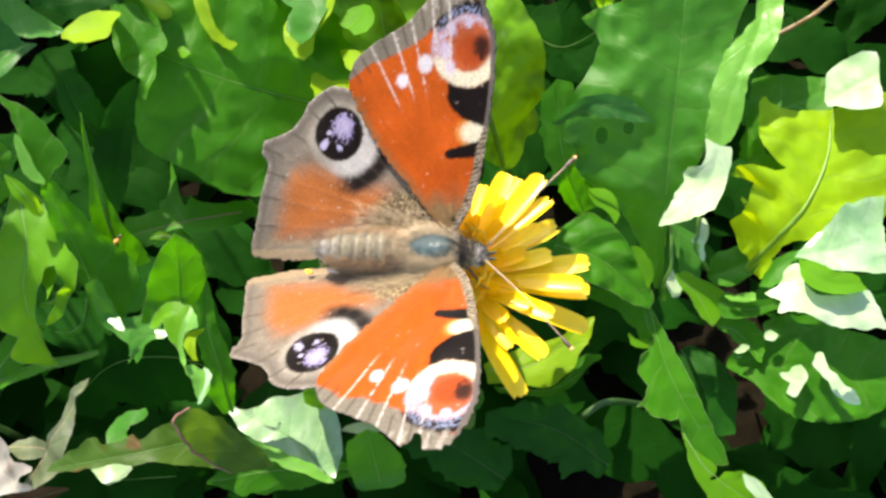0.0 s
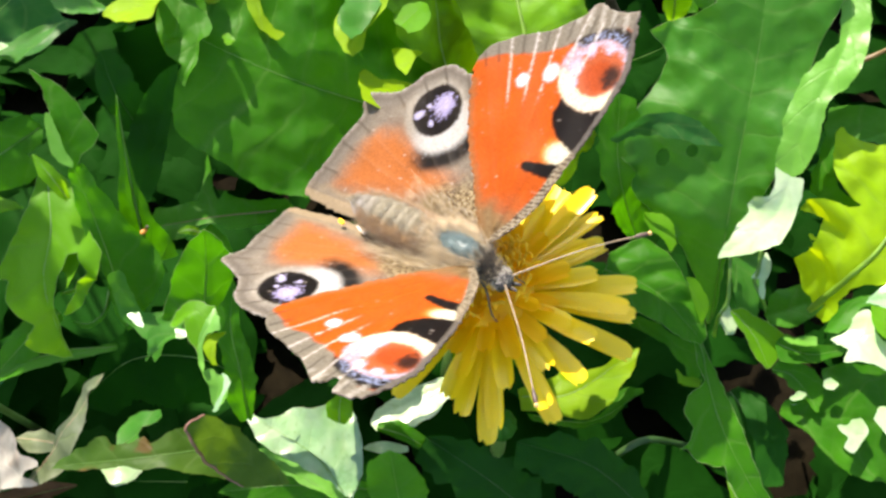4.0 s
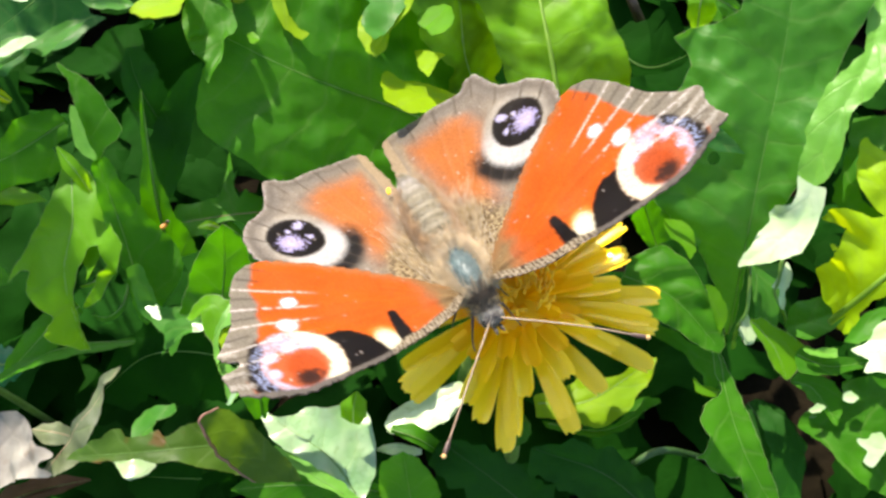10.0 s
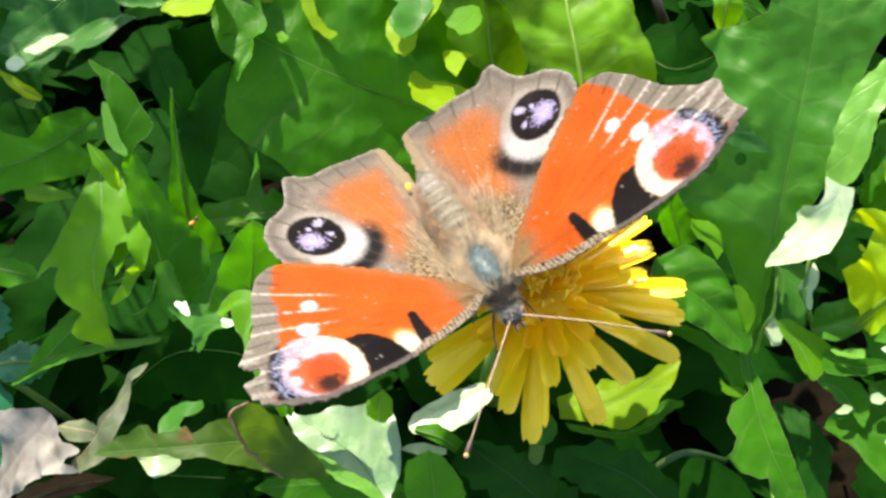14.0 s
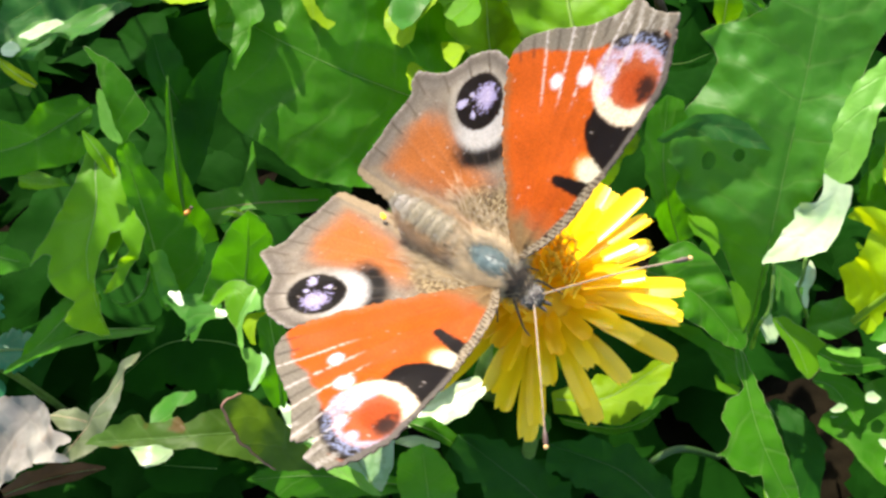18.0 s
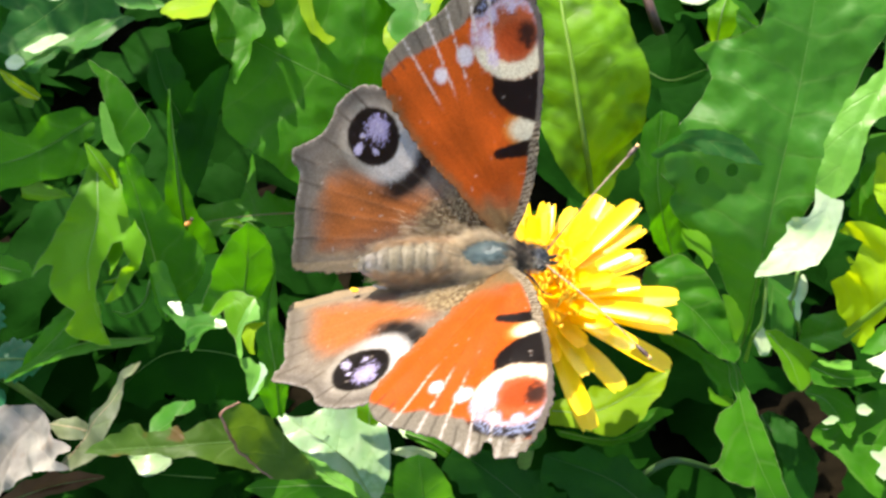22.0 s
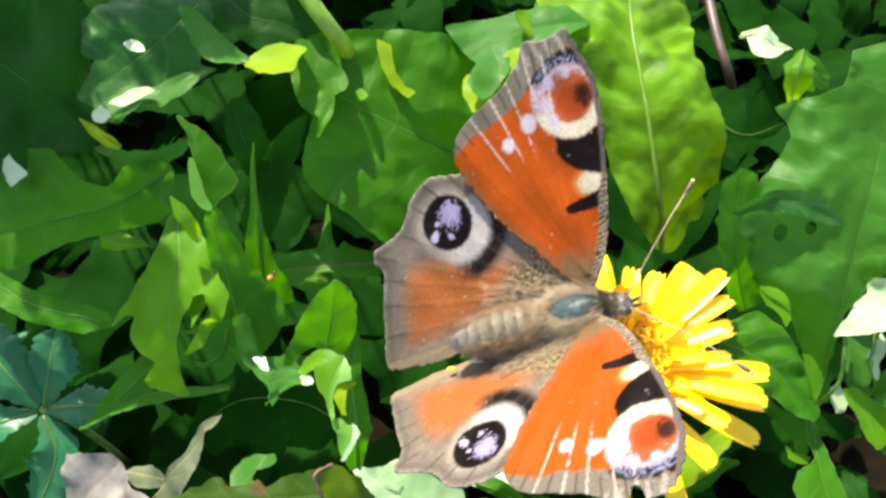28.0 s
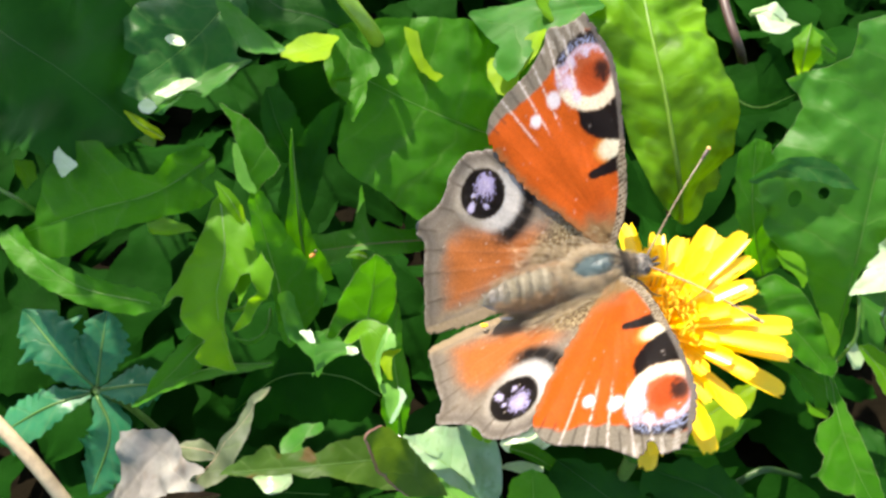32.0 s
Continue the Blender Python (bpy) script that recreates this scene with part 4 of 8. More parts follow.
shaped_leaf([(-42, 30.2, 61), (-35.4, 25, 58.5)], (4, 4),
            [(-1.5, -0.3), (0.1, 0.6), (3.6, 0.6), (6.4, 0.5), (9, 0.6), (8.7, -0.7), (6.9, -2.8), (5.3, -3.2), (3.1, -2.4), (0.9, -1.5)],
            LIGHT, 'light green glossy leaf with a sunlit fold', seed=209, wave=0.96, rib_size=0)
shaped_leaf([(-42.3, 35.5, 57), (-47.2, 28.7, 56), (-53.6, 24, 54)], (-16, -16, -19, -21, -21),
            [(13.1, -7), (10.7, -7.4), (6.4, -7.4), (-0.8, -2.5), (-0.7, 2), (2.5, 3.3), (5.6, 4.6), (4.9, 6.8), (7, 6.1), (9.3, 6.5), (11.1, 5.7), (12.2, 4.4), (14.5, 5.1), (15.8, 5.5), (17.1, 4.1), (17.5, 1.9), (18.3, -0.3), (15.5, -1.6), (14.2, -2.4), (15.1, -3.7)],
            BLUE_SHADE, 'torn leaf coloured bluish for shade, under white glint sheets', seed=210, wave=1.6, rib_size=0.08)
shaped_leaf([(-50.6, 18.6, 56), (-38.8, 24.5, 58)], (-11, -11),
            [(-0.8, 1.2), (0.7, 1.9), (1.8, 2.4), (4.1, 3.6), (5.3, 2), (6.7, 1.2), (8.7, 1), (10.9, 0.6), (13.5, -0.1), (11.3, -1), (8.8, -1.9), (6.5, -2.2), (4.8, -0.1), (3.4, -1), (1.5, -2), (0.4, -1.5)],
            LIGHT, 'light folded margin of a torn leaf in the sun', seed=211, wave=0.8, rib_size=0)
shaped_leaf([(-44.8, 18.4, 47), (-51.1, 13.5, 46.5), (-58.8, 11.9, 45), (-68.4, 11.1, 41)], (-36, -37, -38, -41, -41),
            [(27.5, -0.2), (24.7, -1.1), (22.2, -4), (20.6, -6.5), (18.2, -8.1), (15.4, -8.5), (12.8, -7.6), (10.8, -5), (9.5, -3.3), (7.3, -1.9), (4.5, -3.1), (2.3, -2.8), (0.2, -1.8), (-0.3, 0.1), (0.9, 1.5), (3.1, 1.5), (2.5, 4.1), (5.1, 4.1), (7.8, 3.2), (12.3, 2.8), (17.5, 3.6), (21.3, 4.4), (24.7, 3.8), (26.5, 2.3)],
            GREEN, 'broad green leaf lying in half shade', seed=212, wave=1.4, rib_size=0.08)
shaped_leaf([(-51.4, 1.8, 40), (-61.1, 3.9, 41), (-70.8, 11.1, 41)], (-28, -29, -21, -16, -17),
            [(23, 0.7), (21.4, -1.9), (17.5, -0.6), (14.2, -1.2), (9.3, -1.8), (3.8, -1.5), (-0.4, -1.4), (-1.6, 0.1), (1.5, 1.8), (5.8, 1.8), (10.6, 1.8), (15, 2.2), (19.4, 1.8)],
            GREEN, 'broad green leaf low in half shade', seed=213, wave=0.96, rib_size=0.08)
shaped_leaf([(-46.2, 10.1, 43.4), (-52.6, 10.5, 43.4)], (17, 17),
            [(7, -1.6), (5.3, -2.4), (3.3, -1.4), (1.3, -0.5), (0.1, 0.1), (1.3, 0.8), (3.4, 1.5), (5.7, 1.4)],
            FRESH, 'narrow yellow-green leaf tip', seed=214, wave=0.48, rib_size=0)
shaped_leaf([(-58.3, 25.1, 47), (-51.9, 20.1, 47)], (-9, -9),
            [(-0.3, 0.1), (0.9, 1.1), (3.6, 1), (7.3, 0.6), (8.2, -0.5), (6.5, -1), (3.6, -0.8)],
            FRESH, 'small yellow-green leaf at the margin of the shade', seed=215, wave=0.48, rib_size=0)
shaped_leaf([(-70.8, 21.1, 43), (-69.1, 17.2, 42)], (1, 1),
            [(-0.1, -0.7), (0.9, 1.6), (3.5, 1.4), (4.6, -0.2), (2.5, -0.8)],
            FRESH, 'small yellow-green leaf tip at the margin of the shade', seed=216, wave=0.48, rib_size=0)
shaped_leaf([(-63.2, 17.5, 50), (-60.6, 13.3, 50)], (8, 8),
            [(-0.1, -0.1), (-0.2, 0.7), (1.9, 1), (4.2, 1.8), (4.5, 0.6), (5, -0.5), (3.2, -0.7)],
            PALE, 'little pale leaf tip catching the sun', seed=217, wave=0.32, rib_size=0)
shaped_leaf([(-37.9, 9.2, 52.5), (-38.7, 12.5, 56.5), (-41.4, 16.6, 59.4)], (-5, -4, -10, -12, -11),
            [(11.1, -0.1), (9.8, -0.8), (9, -1.4), (8, -1.9), (6.3, -2.3), (4.5, -2.9), (3.2, -3.6), (2.2, -2.8), (1.4, -1.4), (0.3, -0.7), (-0.1, 0.2), (0.9, 0.7), (2.2, 1.5), (4.4, 1.4), (6, 0.3), (7.5, 0.1), (9.1, -0.2)],
            GREEN, 'narrow twisted green leaf with a painted sheen along its edge', seed=218, wave=0.64, margin=0.015, rib_size=0)
# Pale strip: the sheen along the twisted leaf, painted as colour.
shaped_leaf([(-37.4, 8.2, 54.4), (-39.2, 12.6, 57.4)], (-12, -12),
            [(5.9, 0.3), (5.4, -0.1), (3.7, -0.1), (2, -0.2), (0.2, -0.5), (-0.4, -0.2), (0.4, 0.6), (1.6, 1.2), (3.2, 1.1)],
            FOLD, 'pale strip painted as sheen on a twisted leaf edge', seed=219, wave=0.32, rib_size=0)
shaped_leaf([(-34.6, -2.7, 38), (-35.5, 2, 43), (-36.8, 6.1, 47), (-37.7, 9.1, 52.3)], (3, 3, -1, 0, 0),
            [(19.2, 0.6), (19.6, -0.8), (18, -1.4), (15.6, -1.9), (11.9, -3.1), (9.7, -4), (7.6, -5), (5.8, -5.3), (4, -4.2), (2.3, -2.5), (0.5, -1), (-0.3, 0.2), (1.9, 1), (5.1, 1), (8.3, 1.1), (11.8, 1.5), (15.1, 1.4), (17.3, 1.1)],
            GREEN, 'long twisted green leaf with an orange speck', seed=220, wave=0.8, rib_size=0.1)
shaped_leaf([(-43.1, 12.2, 46.7), (-42, 5.8, 46), (-42.9, 0.7, 43), (-41.7, -4.7, 36)], (6, 6, 7, 9, 9),
            [(-0.1, -1), (-1.2, 0.6), (0.9, 2), (4.4, 3.1), (7.1, 4.6), (8, 6.6), (10.7, 6.5), (16, 3.5), (16.9, 1), (14.5, 2.9), (10.4, 4.8), (8.5, 3.6), (9, 2.3), (11.7, 1.6), (15.6, 0.5), (19, 0.2), (21.8, 0.6), (21.9, -0.8), (20.5, -2.5), (19, -4), (17, -1.9), (15.8, -3.5), (14.1, -4.6), (12.4, -4), (12.3, -5.1), (13.7, -7.2), (11.4, -5.3), (9.4, -4.9), (6.4, -3.8), (3.8, -2.5), (1.6, -1.6)],
            FRESH, 'lit yellow-green leaf with deep backward teeth', seed=221, wave=0.96, margin=0.015, rib_size=0.06)
shaped_leaf([(-37.7, -2.3, 32.3), (-46.3, -3.6, 32.6), (-55.3, -7.2, 29.5)], (19, 19, 20, 21, 21),
            [(19.3, 0.2), (17.4, -0.8), (14.7, -1.2), (11.4, -0.7), (8.7, -0.3), (4.2, -0.2), (-0.1, -0.5), (-0.3, 0.6), (4.1, 1.5), (7.4, 1.9), (11.5, 1.4), (14.7, 0.6), (17.4, 0.7)],
            GREEN, 'long narrow green leaf', seed=222, wave=0.32, rib_size=0.06)
shaped_leaf([(-18.9, 12.2, 38.5), (-25.4, 10.3, 40.5), (-33.5, 10.5, 38)], (-12, -12, -12, -12, -12),
            [(15.9, -1), (15.1, -2), (13.3, -2), (10.8, -2.2), (9.6, -2.2), (9.2, -4.2), (8.8, -6.6), (8.2, -8.1), (7.8, -5.9), (7.6, -3.5), (6.9, -1.8), (6.1, -2.8), (5.2, -2.2), (2.8, -1.5), (-1.3, -1.2), (-2.6, 1), (2.8, 1.8), (5.4, 2), (8, 0.8), (9.9, 1), (11.2, 2.4), (14, 2.3), (15.7, 0.8)],
            GREEN, 'deeply lobed green leaf with a reddish midrib', seed=223, wave=0.64, rib=RIB_RED, rib_size=0.1)
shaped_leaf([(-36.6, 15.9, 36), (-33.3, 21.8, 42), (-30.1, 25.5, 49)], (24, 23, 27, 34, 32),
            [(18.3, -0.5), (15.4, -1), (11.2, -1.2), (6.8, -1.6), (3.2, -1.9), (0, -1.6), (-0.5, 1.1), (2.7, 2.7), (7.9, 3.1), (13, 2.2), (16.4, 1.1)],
            DEEP, 'lobed leaf coloured dark for shade', seed=224, wave=0.8, rib_size=0)
shaped_leaf([(-25.4, -3.4, 42), (-24.2, -0.5, 47.5), (-23.6, 1.6, 52.4)], (27, 27, 26, 24, 24),
            [(11.8, 0.3), (11.2, -0.6), (10.2, -1.6), (8.3, -2.3), (5, -2.7), (2.2, -2.4), (-0.7, -1.6), (0.6, -0.3), (2, 1.1), (1.2, 2.4), (-1, 4), (-0.6, 4.5), (2.8, 3.8), (5.2, 3.6), (8.6, 2.3), (10.8, 1.1)],
            GREEN, 'upright green leaf with a light curled margin', seed=225, wave=0.64, margin=0.0175, rib_size=0.08)
shaped_leaf([(-22.8, -15.8, 36), (-31.4, -17.4, 38), (-41.4, -17.4, 35.5)], (-3, -3, -3, -3, -3),
            [(20, 0.1), (18.4, -1), (16.9, -1.6), (15.3, -1.8), (14.3, -2.5), (13.1, -2.8), (12.4, -1.6), (10.6, -1.8), (9, -2.3), (8.2, -1.4), (6.3, -2.4), (3.6, -2.7), (1.5, -3.3), (0.9, -0.6), (0, 2.4), (-2.4, 4), (1.2, 3.2), (4.3, 2.4), (6.7, 1.4), (9.1, 1.2), (11, 0.5), (12.9, 0.8), (16.4, 0.6)],
            BROWNED, 'yellow-green leaf with browned spots', seed=226, wave=0.8, rib_size=0.06)
shaped_leaf([(-17.5, -20.8, 40), (-20.5, -18.6, 44), (-22.7, -17.1, 49.5)], (-2, -2, -2, -3, -3),
            [(12.3, 1.9), (12.3, 0.8), (11.7, -0.3), (10.2, -0.8), (7.2, -1.6), (3.6, -1.5), (0.5, -1.6), (-1.7, -1.1), (0.1, 0.7), (2.1, 2.2), (4.1, 2.5), (7, 2.7), (9.9, 2.5)],
            BROWNED, 'leaf lobe with brown spots and a reddish edge', seed=227, wave=0.8, rib_size=0, edge=EDGE_BROWN)
shaped_leaf([(-34.4, -15.4, 36), (-29.8, -12.7, 38)], (-21, -21),
            [(-0.5, 0.2), (0.3, 2.2), (1.7, 2.7), (3.5, 2.2), (5.4, 1.1), (5.8, -0.2), (4.6, -0.1), (2.9, 0.3), (2.3, -0.7), (2.5, -2), (0.8, -1.5)],
            LIGHT, 'small arched green leaf lobe', seed=228, wave=0.48, rib_size=0.06)
shaped_leaf([(-11.2, -18.8, 27), (-14.9, -14.3, 28), (-23, -9.2, 28)], (0, 0, 3, 3, 3),
            [(16.3, -0.2), (14.6, -0.2), (13, -0.2), (11.7, -1.5), (10.9, -3.1), (9.2, -3.6), (7.9, -5.3), (7.1, -7.4), (5.2, -6.3), (3.2, -4.6), (0.5, -2.8), (-1.1, -0.3), (0.3, 0.5), (3.4, 1.5), (5.7, 2.4), (9.3, 2.5), (11.7, 2.4), (14, 1.2)],
            SHEEN, 'pale sunlit toothed leaf under the wing', seed=229, wave=1.1, margin=0.015, rib_size=0.08)
shaped_leaf([(-12.3, -19.5, 29), (-21.1, -14.3, 30)], (7, 7),
            [(10.5, 0.1), (9.3, -0.6), (7.2, -0.8), (4.2, -0.8), (1.2, -1.1), (-2.3, -0.3), (-1.5, 0.3), (1.8, 0.6), (4.7, 0.8), (7.6, 0.8)],
            FOLD, 'small pale leaf lobe in the sun', seed=230, wave=0.64, rib_size=0.06)
shaped_leaf([(1.2, -3.5, 20), (-8.9, -7.3, 19)], (10, 10),
            [(11.3, 0.5), (9.6, -0.8), (7.4, -1.4), (4, -1.8), (-0.1, -1.2), (-0.5, 1.1), (2.8, 3.2), (6, 3.8), (8.4, 2.4), (10.4, 2.4)],
            PALE, 'pale sunlit leaf below the flower', seed=231, wave=0.64, rib_size=0)
shaped_leaf([(-47.2, -16.6, 27.5), (-41.1, -12.2, 34), (-36.6, -8.7, 39.5)], (-10, -10, -10, -11, -11),
            [(-0.7, 0.6), (1.7, 0.5), (4, -0.5), (6.1, 0.6), (8.2, 0.6), (10.5, 0.5), (13.8, 1.1), (16, 1), (18.2, 0.1), (17, -0.5), (15.4, -0.2), (12.7, -1.4), (9.9, -2.3), (7.4, -2.7), (4.2, -2.7), (1.2, -1.5)],
            DRIED, 'withered grey dry leaf, curled and twisted', seed=232, wave=1.3, rib=STRAW, rib_size=0.08)
shaped_leaf([(-58.6, -17.6, 21), (-53.3, -14.1, 27), (-49.3, -11.5, 31)], (-14, -14, -14, -13, -13),
            [(1.9, 8.1), (4.2, 7.5), (7.2, 5.7), (9.5, 4.8), (13.4, 2.2), (15.2, 1), (15.7, -1), (15.8, -3.5), (17.1, -5.5), (18.2, -7.5), (15.5, -6.6), (17.4, -9.3), (13.7, -7.2), (10.6, -5.5), (8.3, -5.4), (2.1, -2.7), (-3.2, 1), (-0.8, 4), (1.8, 4.8)],
            WITHERED, 'crumpled grey dead leaf, torn at its edges', seed=233, wave=2.2, rib_size=0)
shaped_leaf([(-30, -15.3, 20), (-39.3, -14.9, 20)], (-18, -18),
            [(9.9, 1.2), (9.4, -1), (7.5, -2.7), (4.4, -3.2), (1.2, -2.9), (0.6, -1), (1.5, 0.7), (1.1, 2.7), (8, 3.3)],
            UNDER, 'rounded leaf coloured dark for shade', seed=234, wave=0.8, rib_size=0.06)
shaped_leaf([(-5.2, -20.1, 24), (-6, -15.2, 31)], (-10, -10),
            [(8.3, 2.4), (9, -0.1), (8, -2), (5.3, -3.3), (1.9, -3.7), (-1, -3.1), (-0.7, 3.1), (3.9, 3.3)],
            LIGHT, 'green leaf below the wing', seed=235, wave=1.4, rib_size=0.06)
shaped_leaf([(15.1, 17.9, 34), (13.1, 19.9, 43), (11, 28.2, 49.5), (9.5, 38.4, 52), (9.8, 47.7, 51)], (-22, -4, 1, 4, 8),
            [(-0.5, 0.1), (4.8, 3.1), (8.5, 4.1), (13.5, 5.3), (19, 5.9), (25.1, 7.1), (29.6, 9.2), (32.2, 11.8), (36.2, 12.7), (43.5, -5.4), (37.2, -7.5), (28.8, -7.5), (24, -7.8), (19.8, -8.4), (15.1, -8.9), (10.3, -8), (1.6, -8.4), (1.1, -4.5), (-0.2, -1.9)],
            QUILTED, 'long bright leaf with a pale midrib', seed=236, wave=1.4, quilt=0.45, rib=STALK, rib_size=0.45, step=0.45)
shaped_leaf([(33.3, 0.5, 28.5), (32.8, 6, 41), (33.6, 12.9, 49), (34.9, 19.9, 55), (36.1, 27.8, 60.5)], (-18, -17, -9, -8, -8),
            [(-0.5, 0.1), (2.6, 1.1), (7.1, 2.5), (10.8, 4.5), (13.3, 5.5), (14.7, 8.1), (18.1, 11.3), (20.1, 10.9), (21.8, 13.1), (23.8, 13.1), (26.6, 11.7), (29.7, 10.2), (32.8, 9.3), (34.5, 10.2), (35.9, 11.9), (37.1, 9.7), (37.9, 7.4), (39, 5), (40.7, 5), (43, 5), (45.8, -1.1), (45, -7.5), (41.6, -8.5), (37.3, -6.7), (33.7, -5.8), (28.9, -4.5), (25.5, -4.2), (21.2, -4.1), (17.3, -2.3), (13.6, -0.7), (9.9, -0.5), (2.9, -0.5)],
            LIGHT, 'large light green leaf with pointed teeth', seed=237, wave=1.4, margin=0.0175, rib_size=0.08, step=0.22, holes=((21.8, 8.1, 1.1, 0.75), (22.9, 5, 0.75, 0.65)))
shaped_leaf([(45.7, 28.3, 60), (43.7, 20.1, 57.5), (39.4, 12.6, 53.5), (37.6, 8.1, 50)], (13, 14, 17, 18, 19),
            [(-0.8, 1), (2.7, 1.6), (6.7, 2.2), (9.6, 2.5), (12.1, 2.5), (14, 1.8), (15.3, 1), (18, 1.6), (21, 1.9), (23.2, 1.5), (24.6, 0.5), (24.8, -1), (23, -1.9), (20.5, -1.9), (19.1, -2.5), (15.9, -2.4), (13.7, -2.5), (11.3, -1.6), (9.2, -0.6), (5.6, -1), (-0.6, -1.4)],
            FOLD, 'pale green folded margin of a large leaf', seed=238, wave=0.64, rib_size=0)
shaped_leaf([(37.6, 7.8, 50.8), (35.9, 4.3, 47.5), (30.8, 1.8, 43.3)], (17, 17, 14, 12, 12),
            [(-0.3, -1.9), (0.3, -0.5), (0, 1.4), (1.5, 1.6), (3.3, 1.9), (5, 2.3), (6.2, 2.9), (7.8, 2.4), (10.1, 1.4), (12.4, -0.1), (10.2, -1), (8.5, -2.2), (6.5, -2.4), (6, -3.3), (3.9, -2.9), (3.3, -2.3), (3, -1.4), (1.5, -1.2)],
            PALE, 'tip of a folded leaf coloured white for sun glare', seed=239, wave=0.48, rib_size=0)
shaped_leaf([(32.7, -1.2, 36.5), (33.4, -3.9, 35.5)], (11, 11),
            [(0, -0.5), (-0.3, 0.5), (0.6, 0.8), (1.9, 1.2), (3.1, 0.3), (2.9, -0.7), (1.5, -1)],
            PALE, 'small pale leaf scrap on a thin stalk', seed=240, wave=0.48, rib_size=0)
shaped_leaf([(36.9, 3.1, 42), (35.9, -1.4, 40)], (14, 14),
            [(-0.1, -0.3), (0.2, 0.2), (1.4, 0.6), (3.3, 0.2), (5.3, 0.3), (5.1, -0.2), (3.1, -0.5), (3.2, -1.4), (1.5, -0.7)],
            PALE, 'small pale curled leaf shred', seed=241, wave=0.32, rib_size=0)
# Small pale sheet: a painted spot of sun.
shaped_leaf([(39.9, -10.8, 31.5), (42.2, -10.3, 31.5)], (-7, -7),
            [(-0.2, -0.2), (1.7, 0.5), (2.8, -0.1), (1.9, -0.8), (0.2, -0.7)],
            PALE, 'small pale sheet painted as a spot of sun', seed=242, wave=0.32, rib_size=0)
shaped_leaf([(18.1, 1.5, 42), (23.7, -0.8, 41), (29, -6.1, 38.5)], (5, 5, 5, 4, 4),
            [(0.3, -1.4), (0.2, 2.3), (1.7, 3.7), (2.7, 4.6), (3.5, 5.4), (4.6, 5), (6.3, 4.2), (8.1, 3.5), (10.2, 2.7), (12.3, 1.8), (13.9, 0.6), (14.2, -0.5), (13, -1.1), (11.2, -1.8), (9.1, -2.4), (7.2, -3.2), (3.8, -4), (1.6, -4.4)],
            GREEN, 'green leaf ribbed lengthwise beside the flower', seed=243, wave=0.8, quilt=0.9, margin=0.0125, rib_size=0.05)
shaped_leaf([(23.6, 7.4, 43.4), (26.1, 3.7, 42.4)], (-3, -3),
            [(-0.6, -0.1), (0.7, 1.6), (2.5, 2), (4.3, 0.8), (4.9, -0.5), (3.3, -0.3), (1.7, -0.8), (0.4, -0.7)],
            FRESH, 'small bright leaf lobe', seed=244, wave=0.48, rib_size=0)
shaped_leaf([(27.3, -0.1, 42.6), (28.9, -4.5, 39.5)], (4, 4),
            [(-0.2, -0.3), (0.3, 0.7), (2.5, 1.4), (4.1, 1.2), (5.8, -0.2), (3.7, -0.3), (1.7, -0.3)],
            FRESH, 'narrow bright leaf lobe', seed=245, wave=0.32, rib_size=0)
shaped_leaf([(21.4, -0.7, 35), (25.8, -4.2, 35.5), (29.1, -8.3, 33)], (11, 11, 8, 6, 6),
            [(-0.6, -0.1), (2.6, 0.6), (5.7, 0.7), (8.8, 2.3), (10.1, 2.8), (11.7, 0.6), (11.7, -0.8), (9.6, -0.3), (8.3, -0.8), (6.1, -0.7), (3.6, -1.1), (1.4, -1.2)],
            GREEN, 'green leaf lobe in half shade', seed=246, wave=0.64, rib_size=0)
shaped_leaf([(26.7, -8.3, 35), (29.3, -9.3, 34)], (-16, -16),
            [(-0.4, 0.5), (0.8, 0.1), (3.2, 0.6), (2.8, -0.6), (0.9, -1.5), (-0.1, -1.6)],
            FRESH, 'small bright leaf edge', seed=247, wave=0.32, rib_size=0)
shaped_leaf([(29.1, -4.9, 37), (29.9, -11.2, 35), (31.7, -16.7, 33), (35.8, -23.4, 29.5)], (2, 3, 6, 9, 9),
            [(-0.2, -0.5), (1.4, 0.5), (4.2, 1.2), (7.8, 1.9), (12, 1.9), (16.1, 1.5), (19.8, 1.1), (22.5, 0.6), (21.1, -0.7), (19.1, -2.2), (17.5, -2.3), (15.4, -2), (13.8, -1.6), (13.3, -2.9), (12.2, -4.1), (10.9, -4.4), (10.8, -5.9), (10.4, -4.1), (9.2, -3.1), (7.6, -3.3), (6, -2.5), (5.5, -1.1), (4.6, -0.2), (2.5, -0.7)],
            GREEN, 'long green leaf with small teeth', seed=248, wave=0.64, margin=0.02, rib_size=0.06)
shaped_leaf([(31.3, -19.7, 32), (33.6, -24.8, 31), (41.9, -30.4, 27)], (2, 3, 5, 5, 5),
            [(-0.7, -0.2), (1.5, -0.2), (3.5, 0.7), (6.1, 1.5), (6.5, 0.5), (5.9, -0.6), (6.4, -0.7), (7.4, 1.4), (9.4, 2.7), (12.2, 2.7), (15, 1.2), (18.5, -0.3), (11.8, -4), (8, -2.8), (5.4, -1.9), (3.3, -1.2)],
            FRESH, 'light rolled margin of a long leaf', seed=249, wave=0.64, rib_size=0.06)
shaped_leaf([(37.4, -25.6, 31.5), (40.7, -29.2, 29.5)], (6, 6),
            [(-0.6, -0.1), (1.8, 0.8), (4.9, 0.3), (6.4, -0.2), (4.5, -1.1), (2.4, -1.1), (0.8, -1)],
            PALE, 'pale curled tip of a long leaf', seed=250, wave=0.48, rib_size=0)
